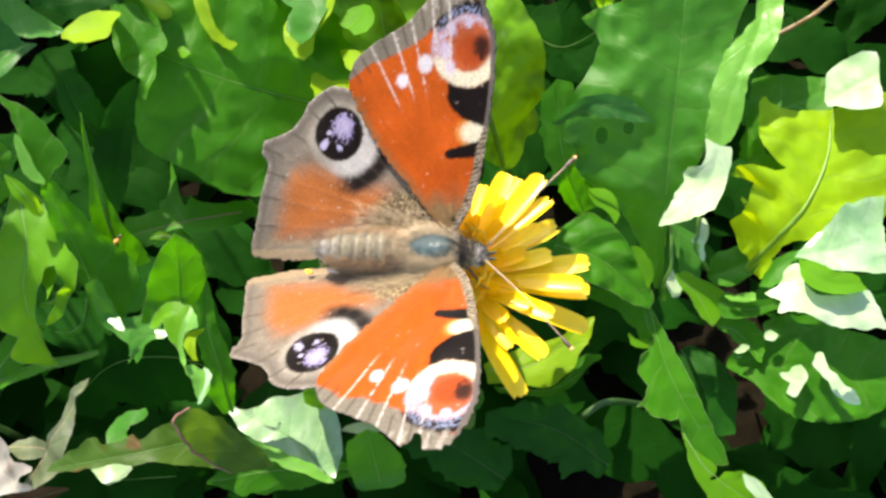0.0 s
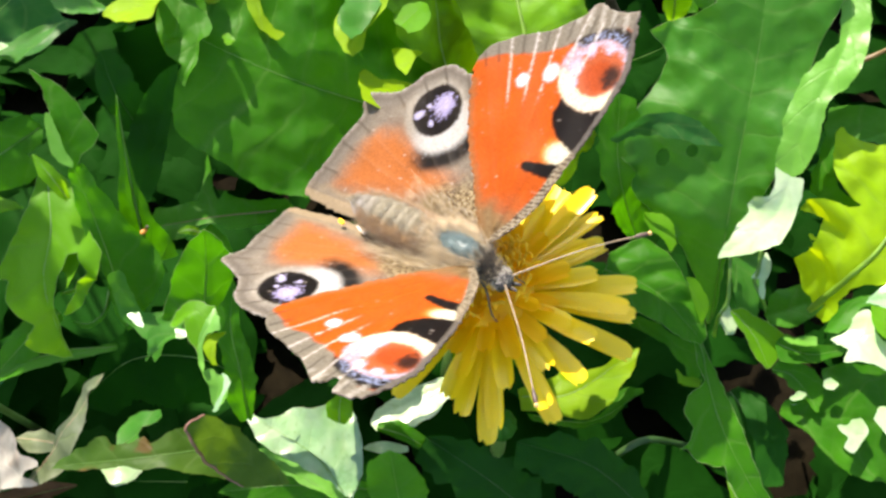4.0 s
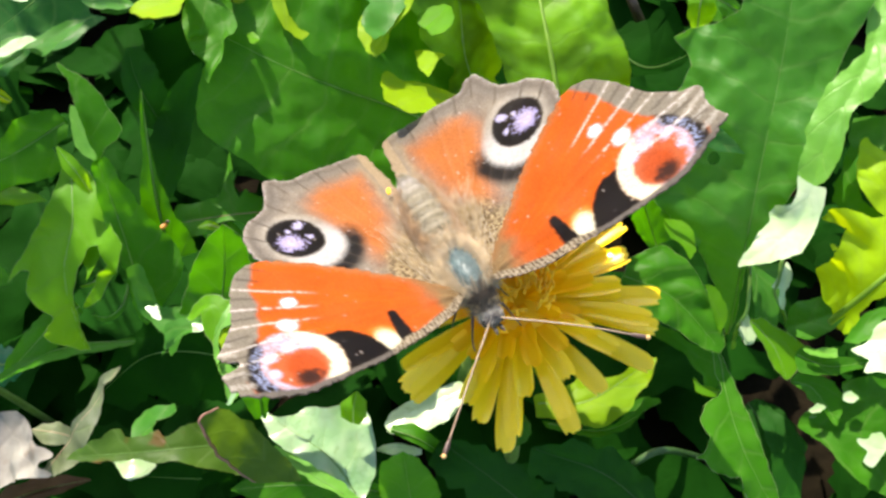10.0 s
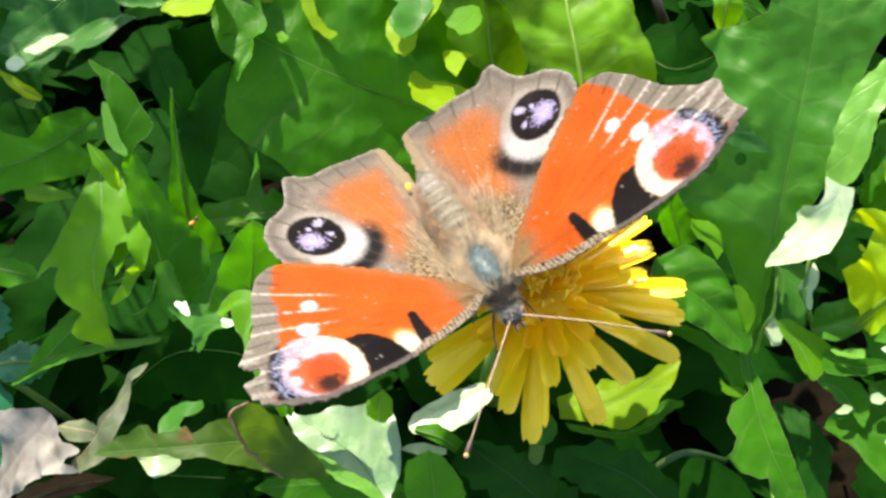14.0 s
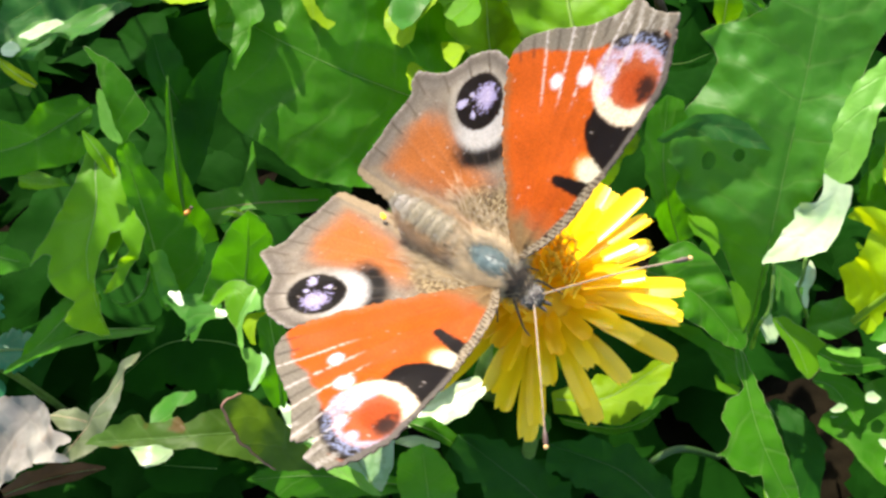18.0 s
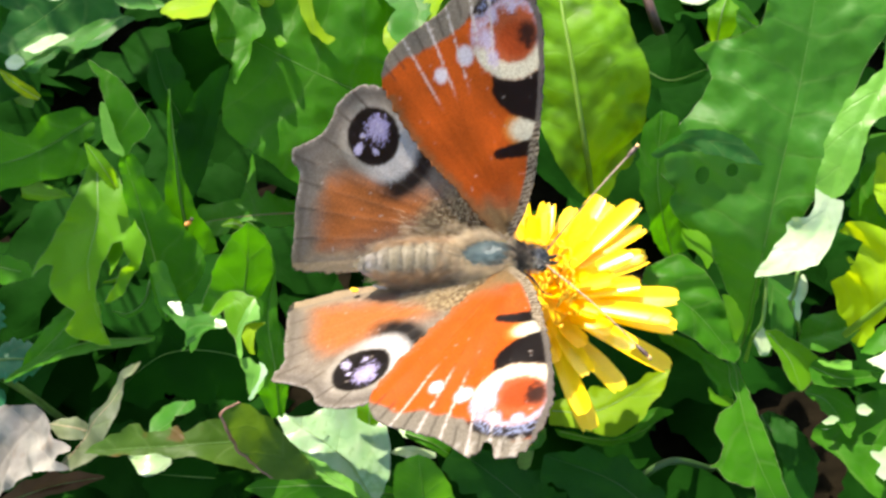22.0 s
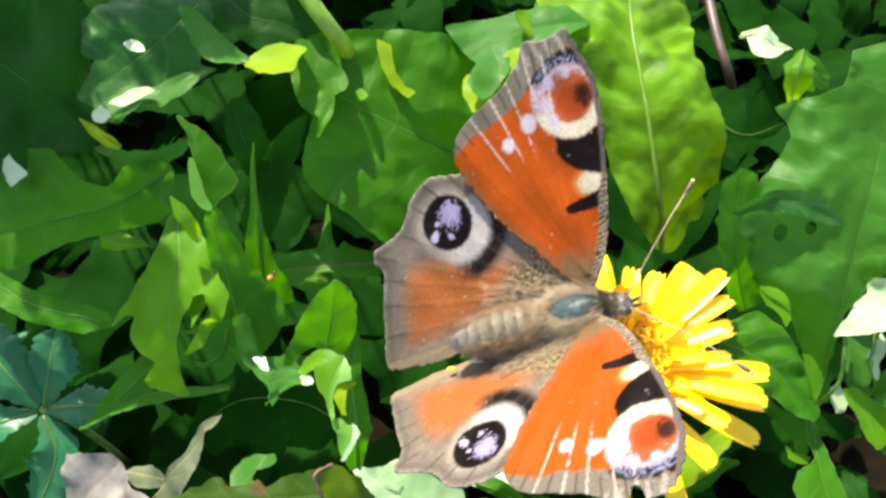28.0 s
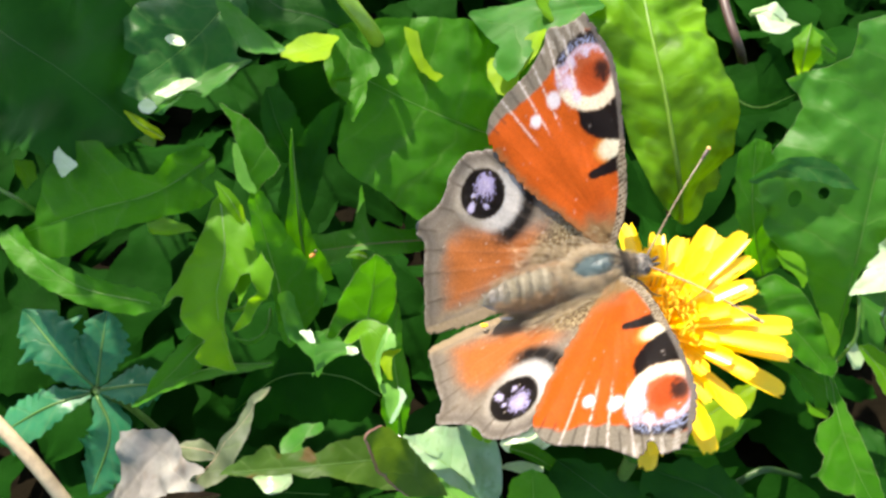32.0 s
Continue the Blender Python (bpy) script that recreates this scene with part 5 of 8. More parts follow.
shaped_leaf([(33.1, -2.2, 38), (35.4, -5.1, 37), (36.7, -8.2, 35.5)], (5, 5, 5, 6, 6),
            [(-0.2, -0.5), (0.1, 1), (1.7, 1.5), (3.3, 2.3), (4.8, 3.3), (6.1, 2.8), (7, 1.4), (7.7, -0.1), (6.5, -0.7), (4.8, -1), (2.8, -0.7)],
            FRESH, 'narrow light green leaf on a thin stalk', seed=251, wave=0.64, margin=0.015, rib_size=0.05)
shaped_leaf([(37.8, -5.8, 37), (41.3, -7.2, 37), (45.8, -6.4, 36.5)], (5, 5, 6, 6, 6),
            [(-0.3, -0.3), (0.5, 1.5), (3, 1.4), (5.6, 0.8), (8.6, 0.1), (7.1, -0.7), (4.8, -0.8), (2.8, -1.4), (0.9, -2)],
            GREEN, 'green leaf behind a white leaf tip', seed=252, wave=0.48, rib_size=0.06)
shaped_leaf([(36.8, -8, 35), (40.1, -8.6, 34), (42.6, -12.5, 33)], (11, 11, 3, 0, 1),
            [(0.1, -0.1), (1.5, 1), (3.1, 1.4), (4.4, 2.3), (6, 2.2), (7.5, 0.8), (8.4, -0.5), (6.5, -0.7), (4, -1.6)],
            GREEN, 'narrow green leaf bent into the shade', seed=253, wave=0.48, rib_size=0.05)
shaped_leaf([(33.9, 4.6, 39), (35.4, 0.8, 38), (35.6, -3, 36)], (-2, -2, -1, 0, 0),
            [(-0.8, -0.1), (1.4, 4.1), (3.5, 2.3), (5.6, 1.1), (8.6, 0.6), (8.3, -0.7), (7.1, -1.6), (3.8, -1.9)],
            LIGHT, 'light green leaf behind a white leaf tip', seed=254, wave=0.48, rib_size=0)
shaped_leaf([(38.7, -0.6, 33), (42.2, 0.3, 33), (46, 1.8, 33)], (-6, -6, -5, -5, -5),
            [(1.4, 2.3), (3.4, 2.9), (6.3, 2.5), (8.2, 0.8), (7.2, -1.1), (4.8, -2.2), (2, -2.4), (0.1, -1.4), (-0.1, 0.2)],
            GREEN, 'green leaf between a yellow leaf and a shaded one', seed=255, wave=0.64, rib_size=0)
shaped_leaf([(38.4, -8.3, 24), (40, -12.6, 24), (40.4, -17.4, 22)], (0, 0, 0, 0, 0),
            [(-2.7, -0.2), (-0.4, 0.6), (1.2, 1.6), (3.7, 1.5), (6.7, 1.4), (10.6, 0.6), (10.3, -2.5), (7.1, -2.7), (2.1, -2.4)],
            DEEP, 'low bluish gap leaf coloured dark for shade', seed=256, wave=0.64, rib_size=0)
# Light strip on the leaf edge, painted in place of sunlight.
shaped_leaf([(38, -5.9, 38.4), (41.6, -6.4, 38.4)], (-11, -11),
            [(-0.3, 0.2), (1.2, 0.1), (2.5, 0.6), (3.8, 0.7), (3.5, -0.6), (2.1, -0.7), (0.7, -0.6)],
            FOLD, 'light strip painted as sun along a leaf edge', seed=257, wave=0.32, rib_size=0)
shaped_leaf([(10.5, -5.4, 20), (16.9, -5.4, 21), (25.6, -0.2, 22.5)], (0, 0, 0, 0, 0),
            [(-0.5, 1.1), (6.4, 3.6), (10, 1.5), (12.5, 0.7), (14.2, 1.2), (15.2, 0.6), (17.2, 0.1), (15.6, -1.1), (13.6, -2.2), (12.1, -2.3), (10.4, -3.5), (8.3, -3.7), (6.7, -3.8), (5.2, -2.8), (3.6, -1.9), (-0.3, -1.9)],
            SUNNY, 'bright yellow-green toothed leaf below the flower', seed=258, wave=0.8, rib_size=0.06)
shaped_leaf([(11.9, -6.5, 16), (19.4, -7.8, 17), (26.9, -4.1, 18)], (12, 11, 11, 10, 10),
            [(-0.7, 0.3), (4, 0.2), (7.4, 0.1), (10.4, 0.8), (13, 2), (14.8, 1.4), (16.4, -0.1), (13.4, 0.1), (10.6, -0.8), (7.5, -0.7), (4.1, -0.7), (0.4, -0.8)],
            GREEN, 'toothed green leaf under a bright one', seed=259, wave=0.48, rib_size=0.06)
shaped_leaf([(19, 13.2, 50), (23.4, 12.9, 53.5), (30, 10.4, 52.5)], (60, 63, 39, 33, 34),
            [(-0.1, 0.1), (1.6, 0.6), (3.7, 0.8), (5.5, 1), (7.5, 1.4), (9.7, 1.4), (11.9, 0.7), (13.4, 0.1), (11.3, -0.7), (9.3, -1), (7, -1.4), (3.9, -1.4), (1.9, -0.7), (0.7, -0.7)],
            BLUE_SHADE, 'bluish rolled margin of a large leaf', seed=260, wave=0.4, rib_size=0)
# Dark sheet put where deep shade lies under the folded leaf.
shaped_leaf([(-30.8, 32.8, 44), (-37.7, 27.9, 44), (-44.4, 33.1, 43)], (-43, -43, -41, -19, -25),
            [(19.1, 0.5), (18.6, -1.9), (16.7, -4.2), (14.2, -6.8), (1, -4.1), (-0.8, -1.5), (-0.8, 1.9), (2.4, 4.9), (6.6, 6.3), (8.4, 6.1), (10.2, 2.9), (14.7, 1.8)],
            UNDER, 'dark sheet in place of the deep shade under a leaf', seed=261, wave=0.8, rib_size=0)
shaped_leaf([(2.8, 37.4, 54), (-6.1, 34.6, 54.5), (-11.6, 29.5, 54)], (3, 2, 4, 6, 6),
            [(14.2, -5.4), (12.2, -5.4), (9.3, -4.2), (5.2, -3.6), (1.1, -2.8), (-1.2, 0.1), (2.6, 2.7), (7.3, 3.2), (14.2, 4.8), (19.3, 6.3), (18.5, 2.9), (15.7, 1.5), (15.3, -1)],
            LIGHT, 'glossy upturned margin of a large leaf', seed=262, wave=1.0, rib_size=0)
shaped_leaf([(-34.9, 0.7, 45), (-33.3, -2.1, 41), (-29, -3.3, 39.5)], (8, 9, 5, 1, 2),
            [(-0.2, -0.6), (-0.2, 1), (2.8, 1.2), (6.1, 0.5), (8.8, 1.8), (10.7, 0.8), (9.5, -1.4), (9, -4.5), (7.8, -2.4), (5.8, -1.4), (3.8, -1.1)],
            LIGHT, 'shining lobe of a twisted leaf', seed=263, wave=0.6, rib_size=0)
# Three white sheets laid on the torn leaf as painted glints.
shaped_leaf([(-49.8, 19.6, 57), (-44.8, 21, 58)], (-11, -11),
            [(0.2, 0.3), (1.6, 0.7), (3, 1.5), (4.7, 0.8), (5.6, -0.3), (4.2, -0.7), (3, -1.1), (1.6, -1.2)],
            PALE, 'white sheet painted as a glint on a torn leaf edge', seed=264, wave=0.4, rib_size=0)
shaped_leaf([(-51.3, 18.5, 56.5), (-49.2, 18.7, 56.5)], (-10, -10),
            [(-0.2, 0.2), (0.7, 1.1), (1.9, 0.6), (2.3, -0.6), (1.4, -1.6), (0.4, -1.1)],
            PALE, 'white sheet painted as a glint on a torn leaf edge', seed=265, wave=0.3, rib_size=0)
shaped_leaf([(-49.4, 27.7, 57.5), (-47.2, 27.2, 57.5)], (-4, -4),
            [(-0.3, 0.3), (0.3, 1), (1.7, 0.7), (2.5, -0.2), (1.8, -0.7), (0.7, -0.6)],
            PALE, 'small white sheet painted as a glint on a torn leaf', seed=266, wave=0.3, rib_size=0)
shaped_leaf([(-26.9, -7.1, 49), (-24.3, -6.8, 51), (-23.3, -10.8, 50)], (-8, -9, 3, 5, 4),
            [(-0.2, -0.1), (0.8, 0.6), (2.1, 1), (2.9, 1.1), (3.5, 1.5), (4, 2), (4.4, 2), (4.9, 1.2), (5.6, 0.6), (6.7, 0.3), (8.7, -0.2), (7.2, -0.6), (5.8, -1.2), (1, -1.1)],
            FRESH, 'yellow-green leaf lobe curled over itself', seed=267, wave=0.5, margin=0.02, rib_size=0)
shaped_leaf([(-21.9, -7.3, 52), (-22.5, -9.3, 52), (-22.8, -13.6, 51)], (13, 13, 13, 13, 13),
            [(-0.3, -0.2), (0.6, 0.8), (2, 1.5), (2.3, 0.6), (2.6, -0.1), (3.8, -0.2), (5.5, 0.2), (6.6, 0.1), (4.9, -0.5), (3.5, -0.6), (2.2, -0.5), (1.1, -0.3)],
            FOLD, 'pale underside of a curled leaf lobe', seed=268, wave=0.3, rib_size=0)
shaped_leaf([(-21.1, -9.2, 51.4), (-21.9, -10.8, 51.4), (-21.7, -12.6, 51)], (-5, -5, -6, -6, -6),
            [(1.3, -1.1), (0.7, -0.7), (-0.4, 0.5), (0.7, 0.2), (2.2, 0.2), (3.7, 0.3), (3.5, -0.2), (2.5, -0.6), (1.8, -1)],
            SUNNY, 'small yellow lobe lit through inside a curled leaf', seed=269, wave=0.3, rib_size=0)
shaped_leaf([(-22.6, -12.9, 50.4), (-21.5, -14.1, 50), (-21.5, -16.3, 49)], (4, 4, 6, 6, 6),
            [(-0.3, -0.2), (0.1, 0.7), (1, 0.6), (1.4, 1.1), (2.4, 1), (3.5, 0.5), (4.2, -0.1), (3.4, -0.5), (2.5, -0.8), (0.6, -0.7)],
            FOLD, 'light green band of a curled leaf', seed=270, wave=0.4, rib_size=0)
shaped_leaf([(-20.5, -13.5, 51), (-21.5, -16.7, 50)], (8, 8),
            [(-0.1, -0.5), (-0, 0.2), (0.6, 0.6), (2.1, 0.5), (3.3, 0.3), (3.6, -0.2), (2.6, -0.1), (1.3, 0.1), (0.6, 0.1)],
            SHEEN, 'pale sunlit edge of a curled leaf', seed=271, wave=0.2, rib_size=0)
shaped_leaf([(-26, -6.4, 45), (-28.6, -6.4, 44), (-31.2, -8.1, 42)], (6, 6, 6, 6, 6),
            [(4.1, -2.2), (2.9, -1.6), (2, -1.2), (1.2, -0.8), (-0.2, -0.2), (0.9, 0.8), (3.1, 0.8), (5.2, 0.3), (6.7, 0.1), (5.5, -0.7), (4.7, -1.2)],
            LIGHT, 'light green leaf tip beside a curled lobe', seed=272, wave=0.4, rib_size=0.04)
# Two pale sheets stand in for glints on the leaves below.
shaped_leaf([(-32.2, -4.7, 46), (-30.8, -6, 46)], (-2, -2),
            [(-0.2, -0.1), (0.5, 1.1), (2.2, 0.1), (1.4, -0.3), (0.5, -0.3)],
            SHEEN, 'pale sheet painted as a glint on a twisted leaf lobe', seed=273, wave=0.2, rib_size=0)
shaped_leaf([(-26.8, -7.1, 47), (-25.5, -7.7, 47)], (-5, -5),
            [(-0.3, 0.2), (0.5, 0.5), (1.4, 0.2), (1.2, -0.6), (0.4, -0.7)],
            SHEEN, 'pale sheet painted as a glint on a leaf tip', seed=274, wave=0.2, rib_size=0)
shaped_leaf([(43.1, 8.8, 45), (46.1, 12.8, 48), (52.8, 14.8, 50)], (-9, -9, -8, -7, -7),
            [(7, 5.7), (8.4, 4.6), (11.4, 2.8), (14.1, 1.4), (12.1, -3.3), (9.6, -2), (7.8, -0.5), (6.6, 0.8), (6.4, 1.9), (5.3, 0.7), (2.8, -0.3), (1.2, -1.5), (0.9, -2.9), (0.4, -4.4), (-0.2, -2.7), (-0.4, -0.7), (-0.4, 1.2), (1.4, 1.9), (3.5, 1.8), (5.3, 2.8)],
            GREEN, 'green leaf behind a yellow one', seed=275, wave=0.64, rib_size=0)
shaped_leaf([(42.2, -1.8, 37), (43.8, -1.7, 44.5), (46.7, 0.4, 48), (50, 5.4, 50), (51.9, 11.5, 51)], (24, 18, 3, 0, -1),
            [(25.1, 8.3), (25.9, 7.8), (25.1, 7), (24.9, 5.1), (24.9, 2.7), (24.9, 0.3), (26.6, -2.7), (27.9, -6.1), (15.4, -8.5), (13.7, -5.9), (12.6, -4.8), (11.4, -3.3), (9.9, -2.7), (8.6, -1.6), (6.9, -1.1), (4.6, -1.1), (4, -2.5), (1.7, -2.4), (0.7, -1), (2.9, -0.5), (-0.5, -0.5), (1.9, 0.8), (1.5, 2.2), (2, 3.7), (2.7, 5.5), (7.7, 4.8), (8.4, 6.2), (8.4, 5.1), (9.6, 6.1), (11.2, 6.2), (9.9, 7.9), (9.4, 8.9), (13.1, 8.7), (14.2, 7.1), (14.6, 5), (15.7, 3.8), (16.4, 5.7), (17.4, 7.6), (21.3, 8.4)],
            SUNLIT, 'bright yellow-green leaf coloured as lit by the sun', seed=276, wave=1.2, quilt=0.3, rib=STALK, rib_size=0.4, step=0.4)
# White leaf colour carries the glare of the sun here.
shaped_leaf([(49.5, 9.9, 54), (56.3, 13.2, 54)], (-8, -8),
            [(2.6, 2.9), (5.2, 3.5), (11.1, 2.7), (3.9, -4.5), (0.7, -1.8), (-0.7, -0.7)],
            PALE, 'leaf coloured white for the glare of the sun', seed=277, wave=0.8, rib_size=0)
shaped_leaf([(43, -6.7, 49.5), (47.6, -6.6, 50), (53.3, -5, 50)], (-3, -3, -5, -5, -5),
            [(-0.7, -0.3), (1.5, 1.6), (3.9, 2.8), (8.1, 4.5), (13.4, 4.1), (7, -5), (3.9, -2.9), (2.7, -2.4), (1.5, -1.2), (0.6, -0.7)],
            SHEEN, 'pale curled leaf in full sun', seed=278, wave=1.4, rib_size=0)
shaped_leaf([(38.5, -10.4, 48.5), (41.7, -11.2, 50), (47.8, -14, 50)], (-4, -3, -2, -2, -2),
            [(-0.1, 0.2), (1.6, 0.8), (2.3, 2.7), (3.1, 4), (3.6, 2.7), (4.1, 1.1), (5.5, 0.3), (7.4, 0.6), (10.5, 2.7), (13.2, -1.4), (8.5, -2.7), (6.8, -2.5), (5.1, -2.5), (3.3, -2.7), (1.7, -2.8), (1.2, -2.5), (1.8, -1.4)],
            PALE, 'ragged leaf coloured white for the glare of the sun', seed=279, wave=1.0, rib_size=0)
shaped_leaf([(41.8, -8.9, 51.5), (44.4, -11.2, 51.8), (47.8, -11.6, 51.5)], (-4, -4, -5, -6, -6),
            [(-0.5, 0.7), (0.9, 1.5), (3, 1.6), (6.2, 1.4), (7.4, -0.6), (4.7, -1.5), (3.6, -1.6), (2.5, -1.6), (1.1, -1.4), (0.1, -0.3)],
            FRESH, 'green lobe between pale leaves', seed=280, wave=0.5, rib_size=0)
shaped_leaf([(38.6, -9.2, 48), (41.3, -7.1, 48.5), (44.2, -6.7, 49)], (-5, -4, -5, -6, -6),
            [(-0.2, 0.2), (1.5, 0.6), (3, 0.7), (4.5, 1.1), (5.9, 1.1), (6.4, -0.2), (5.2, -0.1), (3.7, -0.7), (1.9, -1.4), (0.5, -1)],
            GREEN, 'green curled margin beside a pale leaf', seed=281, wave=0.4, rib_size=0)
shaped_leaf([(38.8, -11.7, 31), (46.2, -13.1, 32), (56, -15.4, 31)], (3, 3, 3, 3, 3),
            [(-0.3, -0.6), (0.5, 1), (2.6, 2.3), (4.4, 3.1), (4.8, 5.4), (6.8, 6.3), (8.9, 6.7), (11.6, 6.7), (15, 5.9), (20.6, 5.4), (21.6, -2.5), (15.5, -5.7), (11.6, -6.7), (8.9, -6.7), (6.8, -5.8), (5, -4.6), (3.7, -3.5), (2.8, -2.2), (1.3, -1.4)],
            GREEN, 'broad green leaf under painted flecks of sun', seed=282, wave=1.0, rib_size=0)
# White sheets on the broad leaf are painted patches of sun.
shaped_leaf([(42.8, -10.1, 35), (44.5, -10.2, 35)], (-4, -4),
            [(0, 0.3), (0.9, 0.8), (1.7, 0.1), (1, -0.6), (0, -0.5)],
            PALE, 'small white sheet painted as a fleck of sun', seed=283, wave=0.3, rib_size=0)
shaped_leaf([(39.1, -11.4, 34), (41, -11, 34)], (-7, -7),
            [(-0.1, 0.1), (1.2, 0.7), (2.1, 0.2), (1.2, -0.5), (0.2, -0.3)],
            PALE, 'small white sheet painted as a fleck of sun at a leaf edge', seed=284, wave=0.3, rib_size=0)
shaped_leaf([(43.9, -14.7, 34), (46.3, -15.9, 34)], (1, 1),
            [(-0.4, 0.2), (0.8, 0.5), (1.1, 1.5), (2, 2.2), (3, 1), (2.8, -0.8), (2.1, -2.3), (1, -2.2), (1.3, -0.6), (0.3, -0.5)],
            PALE, 'white sheet painted as a patch of sun on a curled leaf', seed=285, wave=0.5, rib_size=0)
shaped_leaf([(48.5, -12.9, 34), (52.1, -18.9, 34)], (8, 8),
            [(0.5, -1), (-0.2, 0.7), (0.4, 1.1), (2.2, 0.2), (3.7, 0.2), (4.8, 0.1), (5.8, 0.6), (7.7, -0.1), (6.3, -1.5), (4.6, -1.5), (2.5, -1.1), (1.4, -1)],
            PALE, 'long white sheet painted as a patch of sun', seed=286, wave=0.5, rib_size=0)


# ---- the silverweed, a straw, stalks ----
def cinquefoil():
    ob = thing("cinquefoil_plant", "bluish-green five-part leaf with toothed leaflets, half in shade", "plant", at=(-60.4, -4.6, 28.8))
    for spine, w in (([(0.1, 0.4, 0.2), (0.9, 4.0, 3.2), (1.4, 8.6, 5.2)], 3.5),
                      ([(-0.4, 0.4, 0.2), (-3.8, 3.1, 3.4), (-9.2, 8.6, 5.2)], 3.8),
                      ([(-0.7, -0.4, -0.2), (-5.8, -2.5, 0.1), (-13.2, -5.1, -3.8)], 3.7),
                      ([(0.1, -0.6, -0.4), (2.1, -5.1, -2.3), (-1.1, -11.0, -8.2)], 3.8),
                      ([(0.6, 0.0, 0.0), (4.7, 0.5, 0.3), (8.9, 1.2, -0.9)], 3.1)):
        side = ((0, w * 0.15), (0.3, w * 0.75), (0.6, w), (0.82, w * 0.8), (1, 0.05))
        data = blade_data(spine, side, side, teeth=(9, 0.20, 0.5), wave=0.35, seed=int(w * 100), rows=80, cols=6, fold=8, curl=-14)
        leaflet = sheet("leaflet", data, BLUISH, ob)
        tube("midrib", spine, (0.22, 0.16, 0.06), RIB, leaflet, n=20, sides=5)
    tube("leafstalk", [(0, 0, 0), (2, 1, -9), (3, 3, -34)], (0.5, 0.5, 0.6), STEM, ob)


cinquefoil()


def stalk(name, label, category, points, radii, material, group=""):
    ob = thing(name, label, category, group, points[0])
    local = [tuple(np.array(p) - np.array(points[0])) for p in points]
    tube("stem", local, radii, material, ob, n=40, sides=10)
    return ob


stalk('straw', 'dry pale straw lying across the leaves', 'straw', [(-81.7, -1.0, 35.8), (-67.0, -12.9, 34.2), (-59.1, -21.1, 26.9), (-53.8, -27.2, 15.3)], (0.8, 0.85, 0.85, 0.8), STRAW, '')
stalk('flower_stalk', 'smooth light green stalk among the leaves', 'stalk', [(-34.8, 42.0, 62.0), (-29.3, 33.0, 61.2), (-25.0, 30.0, 56.0), (-24.4, 37.1, 42.8)], (1.0, 1.0, 1.0, 1.0), STALK, '')
stalk('thin_stalk', 'thin pale green stalk', 'stalk', [(32.8, 3.9, 42.0), (32.5, 0.4, 40.6), (32.4, -1.5, 38.7), (32.2, -1.9, 35.3), (37.2, 3.5, 17.7)], (0.2, 0.22, 0.22, 0.3), RIB, 'thin stalks')
stalk('thin_stalk', 'thin pale green stalk', 'stalk', [(36.4, 4.0, 42.0), (35.7, 1.0, 41.0), (35.5, 0.5, 39.9), (37.3, -0.6, 36.8), (44.7, 5.0, 18.6)], (0.22, 0.2, 0.2, 0.25), RIB, 'thin stalks')
stalk('thin_stalk', 'thin reddish stalk in the gap', 'stalk', [(49.9, 29.2, 41.1), (54.9, 29.9, 43.1), (59.8, 32.1, 44.4), (77.6, 51.7, 30.0)], (0.3, 0.3, 0.3, 0.3), RIB_RED, 'thin stalks')
stalk('thin_stalk', 'thin pale stalk in the gap', 'stalk', [(-80.6, 23.2, 37.5), (-75.4, 20.2, 37.3), (-72.2, 19.1, 35.0), (-71.3, 21.3, 23.6)], (0.25, 0.25, 0.25, 0.25), RIB, 'thin stalks')
stalk('thin_stalk', 'brownish stalk standing in the shade', 'stalk', [(19.7, 48.4, 50.8), (20.1, 39.5, 50.8), (22.1, 35.0, 47.6), (27.6, 42.7, 33.2)], (0.6, 0.6, 0.6, 0.6), CLUB, 'thin stalks')
stalk('thin_stalk', 'greenish stalk bent over in the shade', 'stalk', [(15.2, -13.0, 11.0), (21.1, -12.7, 16.0), (25.7, -11.0, 18.6), (32.4, -10.0, 12.8)], (0.5, 0.5, 0.45, 0.4), RIB_DEEP, 'thin stalks')


def orange_speck():
    ob = thing("small_insect", "tiny orange insect on a green leaf", "insect", at=(-31.5, 4.6, 47.0))
    blob("body", (0, 0, 0), (0.55, 0.3, 0.28), ORANGE, ob, turn=(0, 20, 60), rough=0.2, segments=10)
    blob("head", (0.35, 0.5, 0.1), (0.22, 0.2, 0.2), CLUB, ob, segments=8)


orange_speck()


